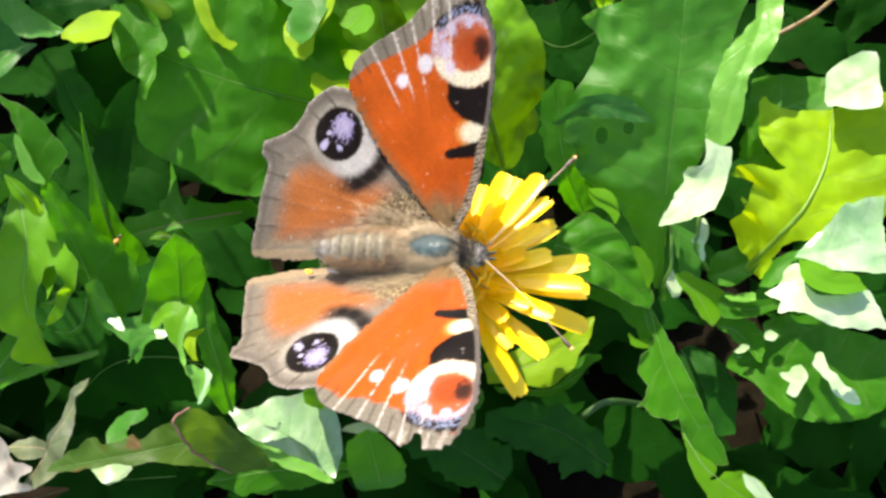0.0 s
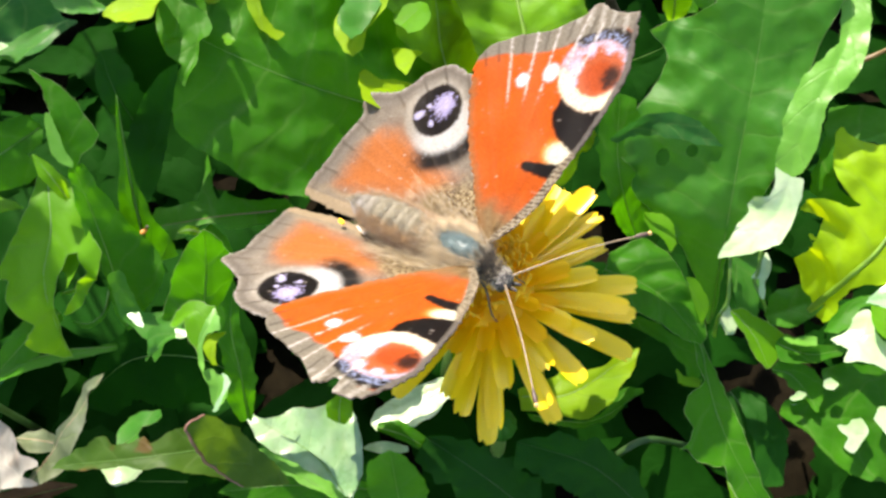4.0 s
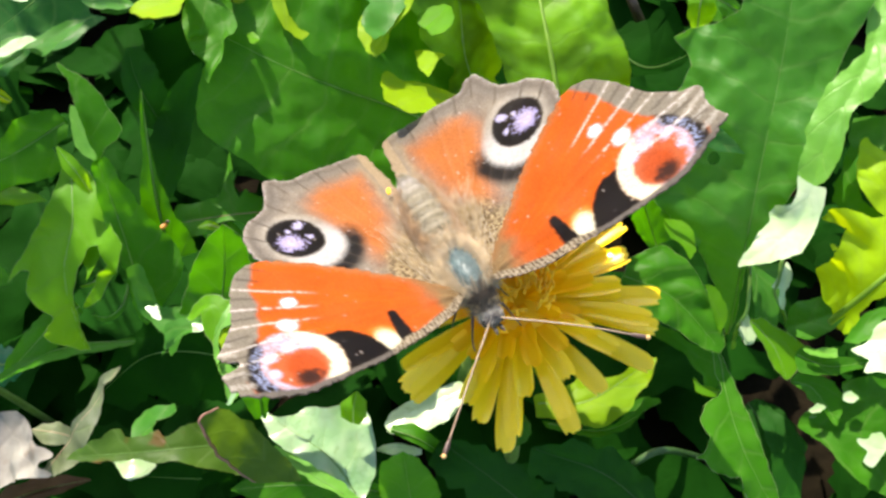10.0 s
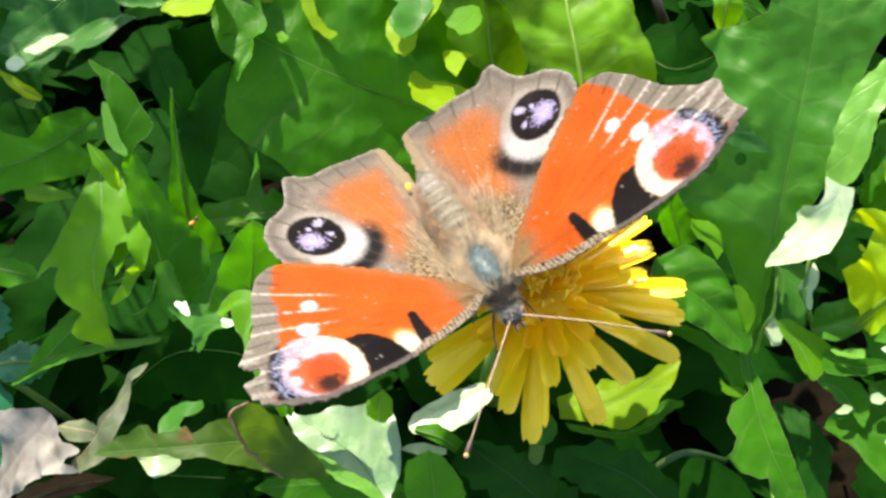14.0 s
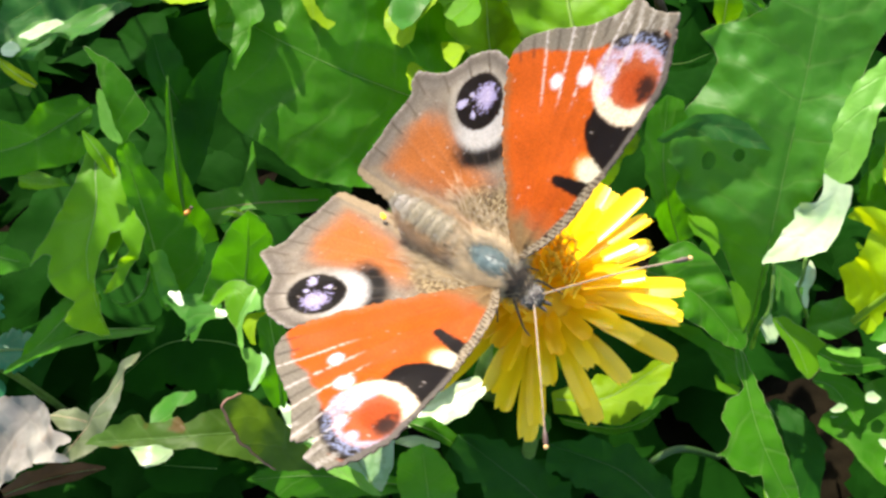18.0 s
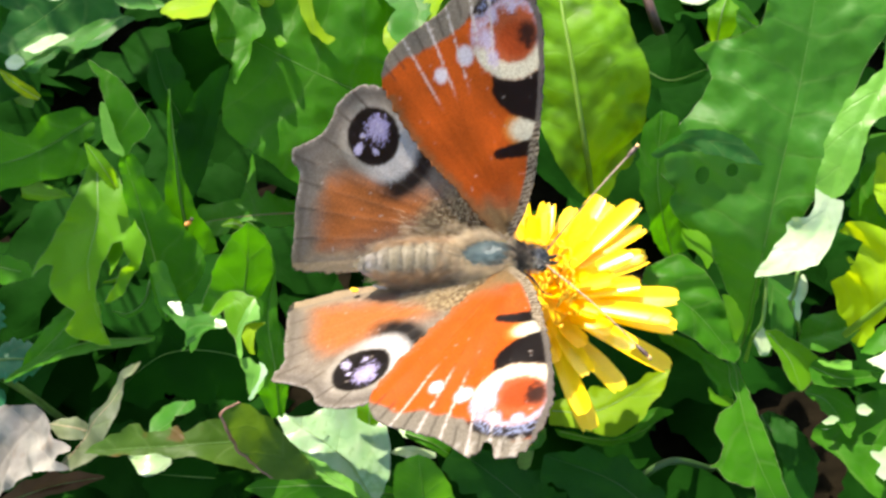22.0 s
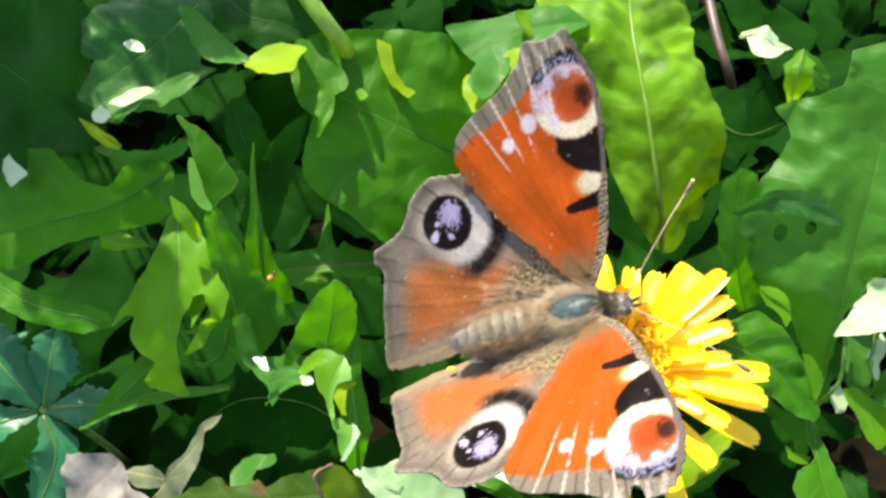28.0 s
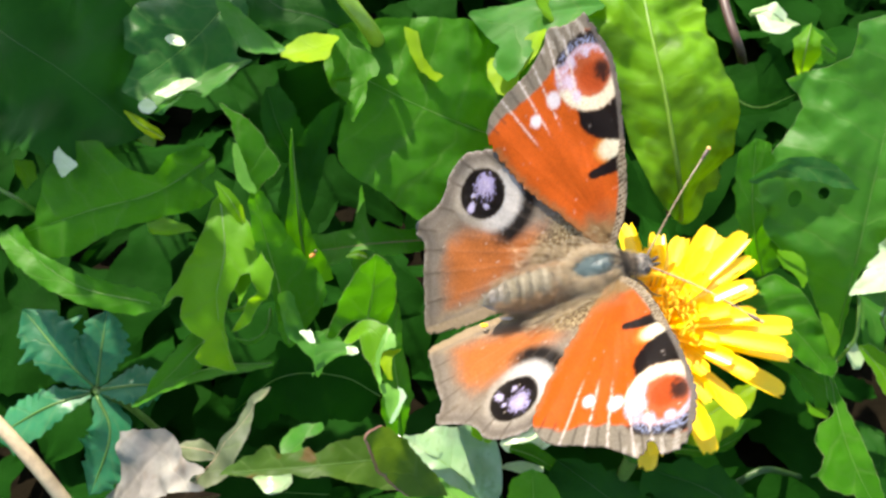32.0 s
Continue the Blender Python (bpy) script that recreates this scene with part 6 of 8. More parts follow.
# ---- the undergrowth: what fills the gaps, and the meadow round about ----
def undergrowth(name, label, material, count, seed, lo, hi, reach, size):
    rnd = random.Random(seed)
    verts, faces, uvs = [], [], []
    for k in range(count):
        while True:
            x, y = rnd.uniform(-reach, reach), rnd.uniform(-reach * 0.75, reach)
            if lo >= 0 or math.hypot(x, y - 10) > 135:
                break
        z = rnd.uniform(abs(lo), hi)
        a = rnd.uniform(0, 6.283)
        l = rnd.uniform(*size)
        d = Vector((math.cos(a), math.sin(a), 0))
        p = Vector((x, y, z))
        spine = [p - d * l * 0.5 - Vector((0, 0, z * 0.6)), p - d * l * 0.15, p + d * l * 0.2 + Vector((0, 0, 1)), p + d * l * 0.5 - Vector((0, 0, rnd.uniform(0, 4)))]
        w = l * rnd.uniform(0.13, 0.24)
        side = ((0, w * 0.2), (0.3, w * 0.65), (0.65, w), (0.85, w * 0.7), (1, 0.05))
        v, f, u = blade_data([tuple(q) for q in spine], side, side, teeth=(rnd.choice((0, 3, 4)), 0.5, 0.3), roll=(rnd.uniform(-35, 35), rnd.uniform(-35, 35)), wave=0.7, seed=seed * 1000 + k, rows=26, cols=3)
        b = len(verts)
        verts += v
        faces += [tuple(i + b for i in q) for q in f]
        uvs += u
    ob = sheet(name, (verts, faces, uvs), material, None, label)
    tagged(ob, category="undergrowth", kind="stuff")


# Low leaves whose dark colour stands for the shade between the others.
undergrowth("undergrowth", "dense low leaves coloured dark for shade", UNDER, 260, 3, 1, 10, 105, (22, 40))
undergrowth("undergrowth", "mixed low leaves among the others, coloured dark for shade", UNDER, 110, 4, 3, 14, 105, (20, 36))
undergrowth("meadow", "green leaves of the meadow round about", GREEN, 260, 5, -6, 40, 330, (40, 80))
undergrowth("meadow", "fresh green leaves of the meadow round about", FRESH, 120, 6, -10, 44, 330, (40, 80))


# ---- the flower ----
def petal_mesh(length, width, bend, seed):
    """A strap-shaped ray floret with five small teeth at its end, hollowed along its length. It points along +x."""
    rnd = random.Random(seed)
    rows, cols = 12, 5
    verts, faces = [], []
    teeth = [rnd.uniform(0.1, 0.8) for _ in range(cols + 1)]
    for k in range(rows + 1):
        u = k / rows
        w = width * (0.42 + 0.58 * min(1, u * 1.5)) * (1 - 0.22 * max(0, (u - 0.80) / 0.20) ** 2)
        for j in range(cols + 1):
            v = j / cols * 2 - 1
            x = length * u - (teeth[j] * (0.7 if j % 2 else 0.15) + 0.12 * v * v if k == rows else 0)
            z = bend * length * (u ** 2) + 0.15 * w * v * v + 0.08 * math.cos(v * 9 + seed) * (0.4 + u)
            verts.append((x, v * w / 2, z))
    m = cols + 1
    for k in range(rows):
        for j in range(cols):
            faces.append((k * m + j, (k + 1) * m + j, (k + 1) * m + j + 1, k * m + j + 1))
    return raw_mesh("petal", verts, faces)


FLOWER_BASE = (2.9, -0.4, 0.0)
FLOWER_TOP = (5.9, -2.4, 45.0)


def dandelion():
    rnd = random.Random(5)
    ob = thing("dandelion_flower", "bright yellow open dandelion flower on a short green stem", "flower", at=FLOWER_BASE)
    top = Vector(FLOWER_TOP) - Vector(FLOWER_BASE)
    tube("stem", [(0, 0, -1), top * 0.35 + Vector((-1.5, 1, 0)), top * 0.75 + Vector((-0.8, 0.5, 0)), top - Vector((0, 0, 4))], (2.3, 2.0, 1.9, 2.3), STEM, ob, n=30, sides=12)
    tilt = Euler((radians(5), radians(-13), 0)).to_matrix()
    bm = bmesh.new()
    bmesh.ops.create_uvsphere(bm, u_segments=20, v_segments=12, radius=1.0)
    for v in bm.verts:
        v.co = tilt @ Vector((v.co.x * 5.0, v.co.y * 5.0, v.co.z * 4.2 - 3.6)) + top
    part("receptacle", bm, STEM, ob)
    blob("floret_bed", top + Vector((0, 0, 0.1)), (4.6, 4.6, 0.9), PETAL_DEEP, ob, "packed inner florets", rough=0.1)
    for k in range(16):
        a = 2 * math.pi * k / 16 + rnd.uniform(-0.1, 0.1)
        out = Vector((math.cos(a), math.sin(a), 0))
        pts = [tilt @ (out * 4.4 + Vector((0, 0, -5.5))), tilt @ (out * 5.6 + Vector((0, 0, -4))), tilt @ (out * 7.5 + Vector((0, 0, -5.5 - rnd.random() * 2))), tilt @ (out * 8.2 + Vector((0, 0, -8.5)))]
        data = blade_data([tuple(p + top) for p in pts], ((0, 0.9), (0.35, 1.2), (0.7, 0.8), (1, 0.05)), ((0, 0.9), (0.35, 1.2), (0.7, 0.8), (1, 0.05)), rows=14, cols=2, wave=0.1, seed=k)
        sheet("bract", data, FRESH, ob)
    rings = ((19, 12.9, 2.3, -5, -0.05, 2.4), (14, 11.6, 2.1, 3, -0.05, 2.4), (13, 8.8, 2.0, 9, -0.02, 2.2), (15, 6.8, 1.9, 15, 0.0, 1.8), (14, 5.2, 1.5, 24, 0.03, 1.2), (12, 3.8, 1.2, 38, 0.05, 0.6))
    for r, (count, length, width, rise, bend, start) in enumerate(rings):
        meshes = [petal_mesh(length * q, width, bend, r * 7 + i) for i, q in enumerate((1.0, 0.88, 1.06))]
        for me in meshes:
            me.materials.append(PETAL if r < 3 else PETAL_DEEP)
            me.polygons.foreach_set("use_smooth", [True] * len(me.polygons))
        turn = r * 0.4
        for k in range(count):
            a = 2 * math.pi * (k + turn) / count + rnd.uniform(-0.17, 0.17)
            e = radians(rise + rnd.uniform(-8, 8))
            m = tilt.to_4x4() @ Matrix.Rotation(a, 4, "Z") @ Matrix.Rotation(-e, 4, "Y") @ Matrix.Rotation(rnd.uniform(-0.25, 0.25), 4, "X")
            p = new("petal", meshes[(k + r) % 3])
            p.parent = ob
            lift = tilt @ (Matrix.Rotation(a, 3, "Z") @ Vector((start, 0, r * 0.33 - 1.7))) + top
            p.matrix_local = Matrix.Translation(lift * MM) @ m
    # curled stigmas over the middle of the head
    verts, faces = [], []
    for k in range(70):
        a, rr = rnd.uniform(0, 6.283), 4.5 * math.sqrt(rnd.random())
        o = tilt @ Vector((rr * math.cos(a), rr * math.sin(a), 1.0 + rnd.random())) + top
        h = rnd.uniform(1.4, 2.4)
        lean = Vector((math.cos(a), math.sin(a), 0)) * rr * 0.12
        for sgn in (-1, 1):
            side = Vector((-math.sin(a), math.cos(a), 0)) * sgn
            pts = [o, o + lean * 0.5 + Vector((0, 0, h * 0.7)), o + lean + side * 0.5 + Vector((0, 0, h)), o + lean + side * 0.9 + Vector((0, 0, h - 0.35))]
            v, f = tube_data(pts, (0.13, 0.12, 0.08), n=9, sides=5)
            b = len(verts)
            verts += v
            faces += [tuple(i + b for i in q) for q in f]
    ob2 = mesh_part("stigma", raw_mesh("stigma", verts, faces), POLLEN, ob)
    tagged(ob2, kind="stuff")
    return ob


FLOWER = dandelion()


def bud():
    """A closed bud that stands under the open flower."""
    ob = thing("flower_bud", "small round closed green dandelion bud under the flower", "bud", at=(6.4, -13.2, 33.0))
    blob("receptacle", (0, 0, 0), (1.7, 1.7, 1.9), LIGHT, ob, rough=0.08)
    for k in range(11):
        a = 2 * math.pi * k / 11
        out = Vector((math.cos(a), math.sin(a), 0))
        pts = [out * 1.3 + Vector((0, 0, -1.4)), out * 1.85 + Vector((0, 0, 0)), out * 1.25 + Vector((0, 0, 1.6)), out * 0.25 + Vector((0, 0, 2.3))]
        data = blade_data([tuple(p) for p in pts], ((0, 0.4), (0.4, 0.6), (1, 0.05)), ((0, 0.4), (0.4, 0.6), (1, 0.05)), rows=12, cols=2, wave=0.05, seed=k)
        sheet("bract", data, LIGHT, ob)
    tube("stem", [(0, 0, -1), (0.5, 1, -14), (0, 2, -34)], (0.9, 0.9, 1.0), STEM, ob)


bud()


# ---- the butterfly: x to its head, y to its left ----
def blend(col, mask, rgb):
    return col * (1 - mask[:, None]) + np.array(rgb)[None, :] * mask[:, None]


def grain(x, y, scale, seed):
    return np.array([noise.noise(Vector((a * scale, b * scale, seed))) for a, b in zip(x, y)])


def segment_distance(x, y, a, b):
    d = np.array(b, float) - np.array(a, float)
    t = np.clip(((x - a[0]) * d[0] + (y - a[1]) * d[1]) / (d @ d), 0, 1)
    return np.hypot(x - a[0] - t * d[0], y - a[1] - t * d[1]), t


def spot(x, y, c, rx, ry, turn=0.0):
    """1 in the middle of an ellipse, 0 at its rim, below 0 outside."""
    a = radians(turn)
    u, v = (x - c[0]) * math.cos(a) + (y - c[1]) * math.sin(a), -(x - c[0]) * math.sin(a) + (y - c[1]) * math.cos(a)
    return 1 - np.hypot(u / rx, v / ry)


RED, GREY, BLACK, CREAM, LILAC, BLUE, GOLD = (0.62, 0.108, 0.010), (0.235, 0.205, 0.158), (0.006, 0.004, 0.004), (0.88, 0.80, 0.58), (0.64, 0.58, 0.72), (0.30, 0.34, 0.50), (0.26, 0.165, 0.075)
COSTA = ((2.6, 3.0), (4.6, 4.3), (8, 5.6), (11.5, 6.5), (14.8, 7.2), (17.8, 7.7), (21, 7.9), (25.3, 6.9))
ROOT_TO_APEX = [(3.0, 2.6), (4.3, 4.6), (5.6, 8.0), (6.5, 11.5), (7.2, 14.8), (7.7, 17.8), (7.9, 21.0), (7.3, 24.0)]
MARGIN_TO_ROOT = [(0.2, 24.8), (-1.4, 23.6), (-3.6, 22.7), (-5.7, 21.8), (-7.2, 20.8), (-8.1, 19.4), (-8.4, 17.9), (-7.4, 15.0), (-5.6, 11.3), (-3.2, 8.2), (-1.2, 5.2), (0.8, 2.6), (1.8, 1.6)]
FORE = ROOT_TO_APEX + [(6.4, 26.5), (5.2, 26.5), (3.8, 26.4), (2.6, 26.8), (1.7, 26.8), (1.1, 25.7)] + MARGIN_TO_ROOT
FORE_TORN = ROOT_TO_APEX + [(6.1, 26.0), (5.0, 26.6), (3.9, 26.5), (3.6, 25.2), (3.0, 24.9), (2.1, 26.2), (1.3, 25.7)] + MARGIN_TO_ROOT
HIND = [(-8.0, 17.3), (-9.4, 17.8), (-11.1, 18.0), (-12.9, 17.7), (-14.6, 16.7), (-15.3, 15.5), (-16.8, 14.1), (-18.6, 13.4), (-20.3, 12.9), (-20.8, 11.9), (-20.2, 10.2), (-20.7, 8.2), (-21.4, 6.2), (-22.0, 3.8), (-22.8, 1.0),
        (-22.4, 0.0), (-20.2, -0.3), (-17.0, -0.5), (-11.5, -0.2), (-7, -0.1), (-1, 0.3), (1.0, 1.6), (0.0, 5), (-3.0, 11)]
EDGE_VEINS = ((-7.9, 19.8), (-5.6, 21.8), (-3.0, 22.9), (-0.9, 23.9), (1.5, 26.0), (3.4, 25.4), (5.6, 26.4))
HIND_VEINS = ((-9.5, 17.8), (-12.6, 17.7), (-14.8, 16.2), (-17.2, 13.9), (-20.5, 12.3), (-20.3, 9.6), (-21.2, 6.9), (-22.1, 3.6), (-19.5, 0.2))


def fore_colours(x, y, seed, edge):
    n1, n2, n3 = grain(x, y, 0.8, seed), grain(x, y, 2.6, seed + 5), grain(x, y, 6.0, seed + 9)
    col = np.tile(np.array(RED), (len(x), 1)) * (1 + 0.10 * n1 + 0.08 * n2)[:, None]
    lead = np.interp(y, [p[0] for p in COSTA], [p[1] for p in COSTA])
    # gold hair at the root, a brownish inner margin
    col = blend(col, smooth_step(7.5 + n1 - np.hypot(x - 1.5, y), 0, 3.5), GOLD)
    col = blend(col, 0.7 * smooth_step(1.1 - edge + 0.25 * n2, 0, 0.9) * (x < 1) * (y < 17), (0.34, 0.16, 0.06))
    # dark bar, cream patch, large dark patch on the leading edge
    cream = spot(x + 0.12 * n3, y + 0.2 * n2, (5.6, 11.8), 2.7, 1.75, -8)
    col = blend(col, smooth_step(cream, -0.15, 0.45), (0.85, 0.36, 0.06))
    col = blend(col, smooth_step(cream, 0.08, 0.5), CREAM)
    d, t = segment_distance(x + 0.1 * n3, y + 0.1 * n2, (2.3, 9.95), (5.7, 10.2))
    col = blend(col, smooth_step(0.5 + 0.35 * t - d, -0.08, 0.12), BLACK)
    inner = np.interp(x, [2.4, 2.9, 4.1, 6.2, 7.9], [15.6, 14.5, 13.3, 12.4, 12.1])
    patch = np.minimum(np.minimum(y - inner + 0.1, 18.8 - y), x - (2.4 + 0.14 * np.abs(y - 15.7)))
    col = blend(col, smooth_step(patch + 0.15 * n2, -0.1, 0.25), BLACK)
    # the eye near the tip: cream crescent, lilac and blue, a red and black heart
    eye = np.hypot(x - 5.0, (y - 20.4) * 0.98)
    disc = smooth_step(3.95 + 0.15 * n2 - eye, -0.1, 0.25) * smooth_step(x, 0.7, 1.2)
    col = blend(col, disc, (0.55, 0.12, 0.04))
    ring = disc * smooth_step(eye + 0.2 * n2, 2.2, 2.7)
    side = smooth_step(19.5 - y + 0.3 * n2 + 0.10 * (4.5 - x), -0.6, 0.6)
    col = blend(col, ring * side, CREAM)
    col = blend(col, ring * (1 - side) * (0.5 + 0.45 * smooth_step(n3 + 0.6 * n2, -0.2, 0.35)), LILAC)
    rim = smooth_step(eye, 2.9, 3.3) * smooth_step(4.7 - eye, 0, 0.3) * smooth_step(y, 22.0, 22.8)
    col = blend(col, rim * (x > 0.6), BLACK)
    col = blend(col, rim * smooth_step(n3 + 0.6 * n2, -0.10, 0.15) * smooth_step(4.0 - eye, -0.1, 0.3), BLUE)
    for c, rx, ry in (((2.7, 20.3), 0.7, 1.1), ((3.4, 22.3), 0.6, 0.8), ((5.3, 22.7), 0.6, 0.6), ((3.0, 18.6), 0.6, 0.9)):
        col = blend(col, smooth_step(spot(x + 0.15 * n3, y + 0.15 * n3, c, rx * 1.2, ry * 1.2) + 0.4 * n3, 0.0, 0.6), (0.68, 0.57, 0.70))
    col = blend(col, smooth_step(spot(x + 0.1 * n3, y, (5.3, 20.0), 1.8, 1.7, 0) + 0.12 * n2, -0.05, 0.25), (0.48, 0.075, 0.015))
    col = blend(col, 0.95 * smooth_step(spot(x + 0.25 * n3, y + 0.3 * n2, (6.5, 20.2), 1.25, 1.6, 0) + 0.25 * n2, -0.05, 0.65), (0.02, 0.010, 0.008))
    # grey outer margin, the apex streaked
    inn = np.interp(x, [-9, -7.6, -6.2, -4.5, -2.5, -0.8, 0.8, 1.7, 3.2, 5, 8], [17.9, 18.9, 19.7, 20.3, 20.6, 21.3, 22.1, 23.2, 24.2, 24.8, 24.9])
    col = blend(col, smooth_step(y - inn + 0.3 * n1 + 0.15 * n2, -0.15, 0.3), np.array(GREY))
    col = blend(col, 0.75 * smooth_step(y - 24.3, 0, 0.5) * smooth_step(n3 + 0.8 * np.sin(y * 1.2 + x * 5), 0.1, 0.5), (0.5, 0.45, 0.38))
    # two white spots
    for c, r in (((-2.3, 17.9), 0.85), ((0.35, 19.3), 1.05)):
        col = blend(col, smooth_step(spot(x + 0.12 * n3, y + 0.2 * n3, c, r, r * 1.1), 0.0, 0.45), (0.88, 0.80, 0.84))
    # veins: pale and broken over the outer half, dark in the margin
    for k, e in enumerate(EDGE_VEINS):
        d, t = segment_distance(x, y, (2.2, 3.5), e)
        line = smooth_step(0.11 - d, -0.05, 0.04)
        if k in (1, 2, 3, 4, 5):
            col = blend(col, 0.75 * line * smooth_step(t, 0.60, 0.72) * smooth_step(n2 + 0.45, 0, 0.5), (0.84, 0.74, 0.66))
        col = blend(col, 0.25 * line * smooth_step(0.62 - t, 0, 0.3) * (x < 4.5) * (y > 5) * (y < 9.2), (0.42, 0.05, 0.01))
        mid = ((e[0] + EDGE_VEINS[max(0, k - 1)][0]) / 2, (e[1] + EDGE_VEINS[max(0, k - 1)][1]) / 2)
        d2, t2 = segment_distance(x, y, (2.2, 3.5), mid)
        col = blend(col, 0.7 * smooth_step(0.09 - d2, -0.05, 0.04) * smooth_step(t2, 0.88, 0.91), (0.03, 0.025, 0.02))
    # sparse pale specks: tiny glints of the scales, painted in
    col = blend(col, 0.55 * smooth_step(grain(x * 0.7, y * 1.4, 2.4, seed + 31), 0.60, 0.72), (0.80, 0.66, 0.54))
    # leading edge: speckled cream and black near the root, dark further out
    strip = smooth_step(x - (lead - 0.95 + 0.45 * smooth_step(y, 10, 13)), -0.08, 0.1)
    bars = smooth_step(np.sin(y * 13.5 + 3.5 * (lead - x) + 2.0 * n2) + 1.5 * n3, 0.0, 0.6)
    tone = np.array((0.46, 0.37, 0.25))[None, :] * (1 - bars[:, None]) + np.array(BLACK)[None, :] * bars[:, None]
    far = smooth_step(y, 11.0, 13.5)[:, None]
    tone = tone * (1 - far) + np.array((0.15, 0.13, 0.11))[None, :] * far
    col = col * (1 - strip[:, None]) + tone * strip[:, None]
    return col.clip(0, 1)


def hind_colours(x, y, seed, edge):
    n1, n2, n3 = grain(x, y, 0.8, seed), grain(x, y, 2.6, seed + 5), grain(x, y, 6.0, seed + 9)
    col = np.tile(np.array((0.27, 0.225, 0.175)), (len(x), 1)) * (1 + 0.25 * n1 + 0.25 * n3)[:, None]
    # red field with soft borders
    upper = np.interp(x, [-20, -18.6, -16.6, -14.5, -12, -9, -7, -5], [5.5, 7.0, 9.8, 10.3, 9.6, 8.2, 7.6, 7.0])
    lower = np.interp(x, [-20, -16, -12, -8, -5], [1.7, 1.8, 2.5, 3.6, 5.0])
    field = np.minimum(np.minimum(upper - y, y - lower), np.minimum(-4.8 - x, x + 18.9 - 0.2 * (y - 5)))
    col = blend(col, smooth_step(field + 0.5 * n1 + 0.35 * n2 + 0.6 * n3, -1.5, 2.3), (0.54, 0.170, 0.045))
    col = col * (1 + 0.30 * n3 * smooth_step(field, -1, 1))[:, None]
    # golden brown hair towards the body
    hair = smooth_step(10.6 + 1.2 * n1 - np.hypot((x - 1) * 0.95, y * 1.15), 0, 3)
    tone = np.array((0.40, 0.30, 0.165)) * (1 + 1.5 * n3 + 0.4 * n2)[:, None].clip(0.15)
    col = col * (1 - hair[:, None]) + tone * hair[:, None]
    col = blend(col, 0.8 * smooth_step(2.2 + 0.5 * n1 - y, 0, 1.0), (0.45, 0.34, 0.21))
    # the large eye: a pale ring, a white and then a black crescent on the side of the root
    ex, ey = x + 11.0, y - 13.1
    r = np.hypot(ex, ey)
    face = (ex * 0.775 - ey * 0.63) / (r + 1e-6)
    col = blend(col, smooth_step(4.0 + 0.3 * n1 - r, -0.4, 0.8), (0.42, 0.37, 0.30))
    q = np.hypot(ex - 0.9, ey + 0.75)
    col = blend(col, smooth_step(5.7 + 0.3 * n1 - q, -0.7, 0.7) * smooth_step(face + 0.1 * n2, 0.45, 0.85), (0.012, 0.010, 0.009))
    col = blend(col, smooth_step(3.8 + 0.2 * n2 - q, -0.6, 0.5) * smooth_step(face, 0.0, 0.85), (0.62, 0.59, 0.55))
    col = blend(col, smooth_step(2.95 + 0.12 * n2 - r, -0.1, 0.2), BLACK)
    lil = spot(x + 0.25 * n3, y + 0.25 * n3, (-10.4, 13.8), 1.45, 1.6, 0)
    col = blend(col, smooth_step(lil + 0.6 * n3 + 0.3 * n2, 0.05, 0.28), (0.42, 0.37, 0.60))
    col = blend(col, smooth_step(lil + 0.7 * n3, 0.50, 0.75), (0.56, 0.49, 0.68))
    for c, a, b in (((-12.8, 12.1), 0.55, 0.9), ((-11.0, 11.6), 0.45, 0.4), ((-12.2, 13.4), 0.35, 0.4)):
        col = blend(col, smooth_step(spot(x, y, c, a, b, -35) + 0.5 * n3, 0.1, 0.35), (0.55, 0.50, 0.70))
    # glints on the scales, put into the colour as scattered pale specks
    col = blend(col, 0.55 * smooth_step(grain(x * 0.7, y * 1.4, 2.4, seed + 31), 0.60, 0.72), (0.80, 0.66, 0.54))
    # greyer outer margin with dark scallops
    outer = smooth_step(2.1 + 0.5 * n1 - edge, 0, 0.8) * ((x < -12.5) | (y > 15)) * (y > 0.9) * (r > 2.9)
    col = blend(col, 0.7 * outer, (0.235, 0.205, 0.170))
    for k, e in enumerate(HIND_VEINS):
        d, t = segment_distance(x, y, (0.5, 2.0), e)
        line = smooth_step(0.10 - d, -0.05, 0.04)
        col = blend(col, 0.75 * line * smooth_step(t, 0.86, 0.90) * (y > 2), (0.025, 0.02, 0.016))
        col = blend(col, 0.08 * line * smooth_step(t, 0.35, 0.5) * (r > 4), (0.55, 0.42, 0.30))
    band = np.exp(-((edge - 0.75 - 0.25 * n1) / 0.28) ** 2) * ((x < -12.5) | (y > 15)) * (y > 0.9) * (r > 3.2)
    col = blend(col, 0.45 * band, (0.10, 0.085, 0.07))
    fringe = smooth_step(0.28 - edge, -0.05, 0.15) * (y > 1.2)
    col = blend(col, 0.75 * fringe * smooth_step(n2, -0.2, 0.3), (0.56, 0.51, 0.44))
    return col.clip(0, 1)


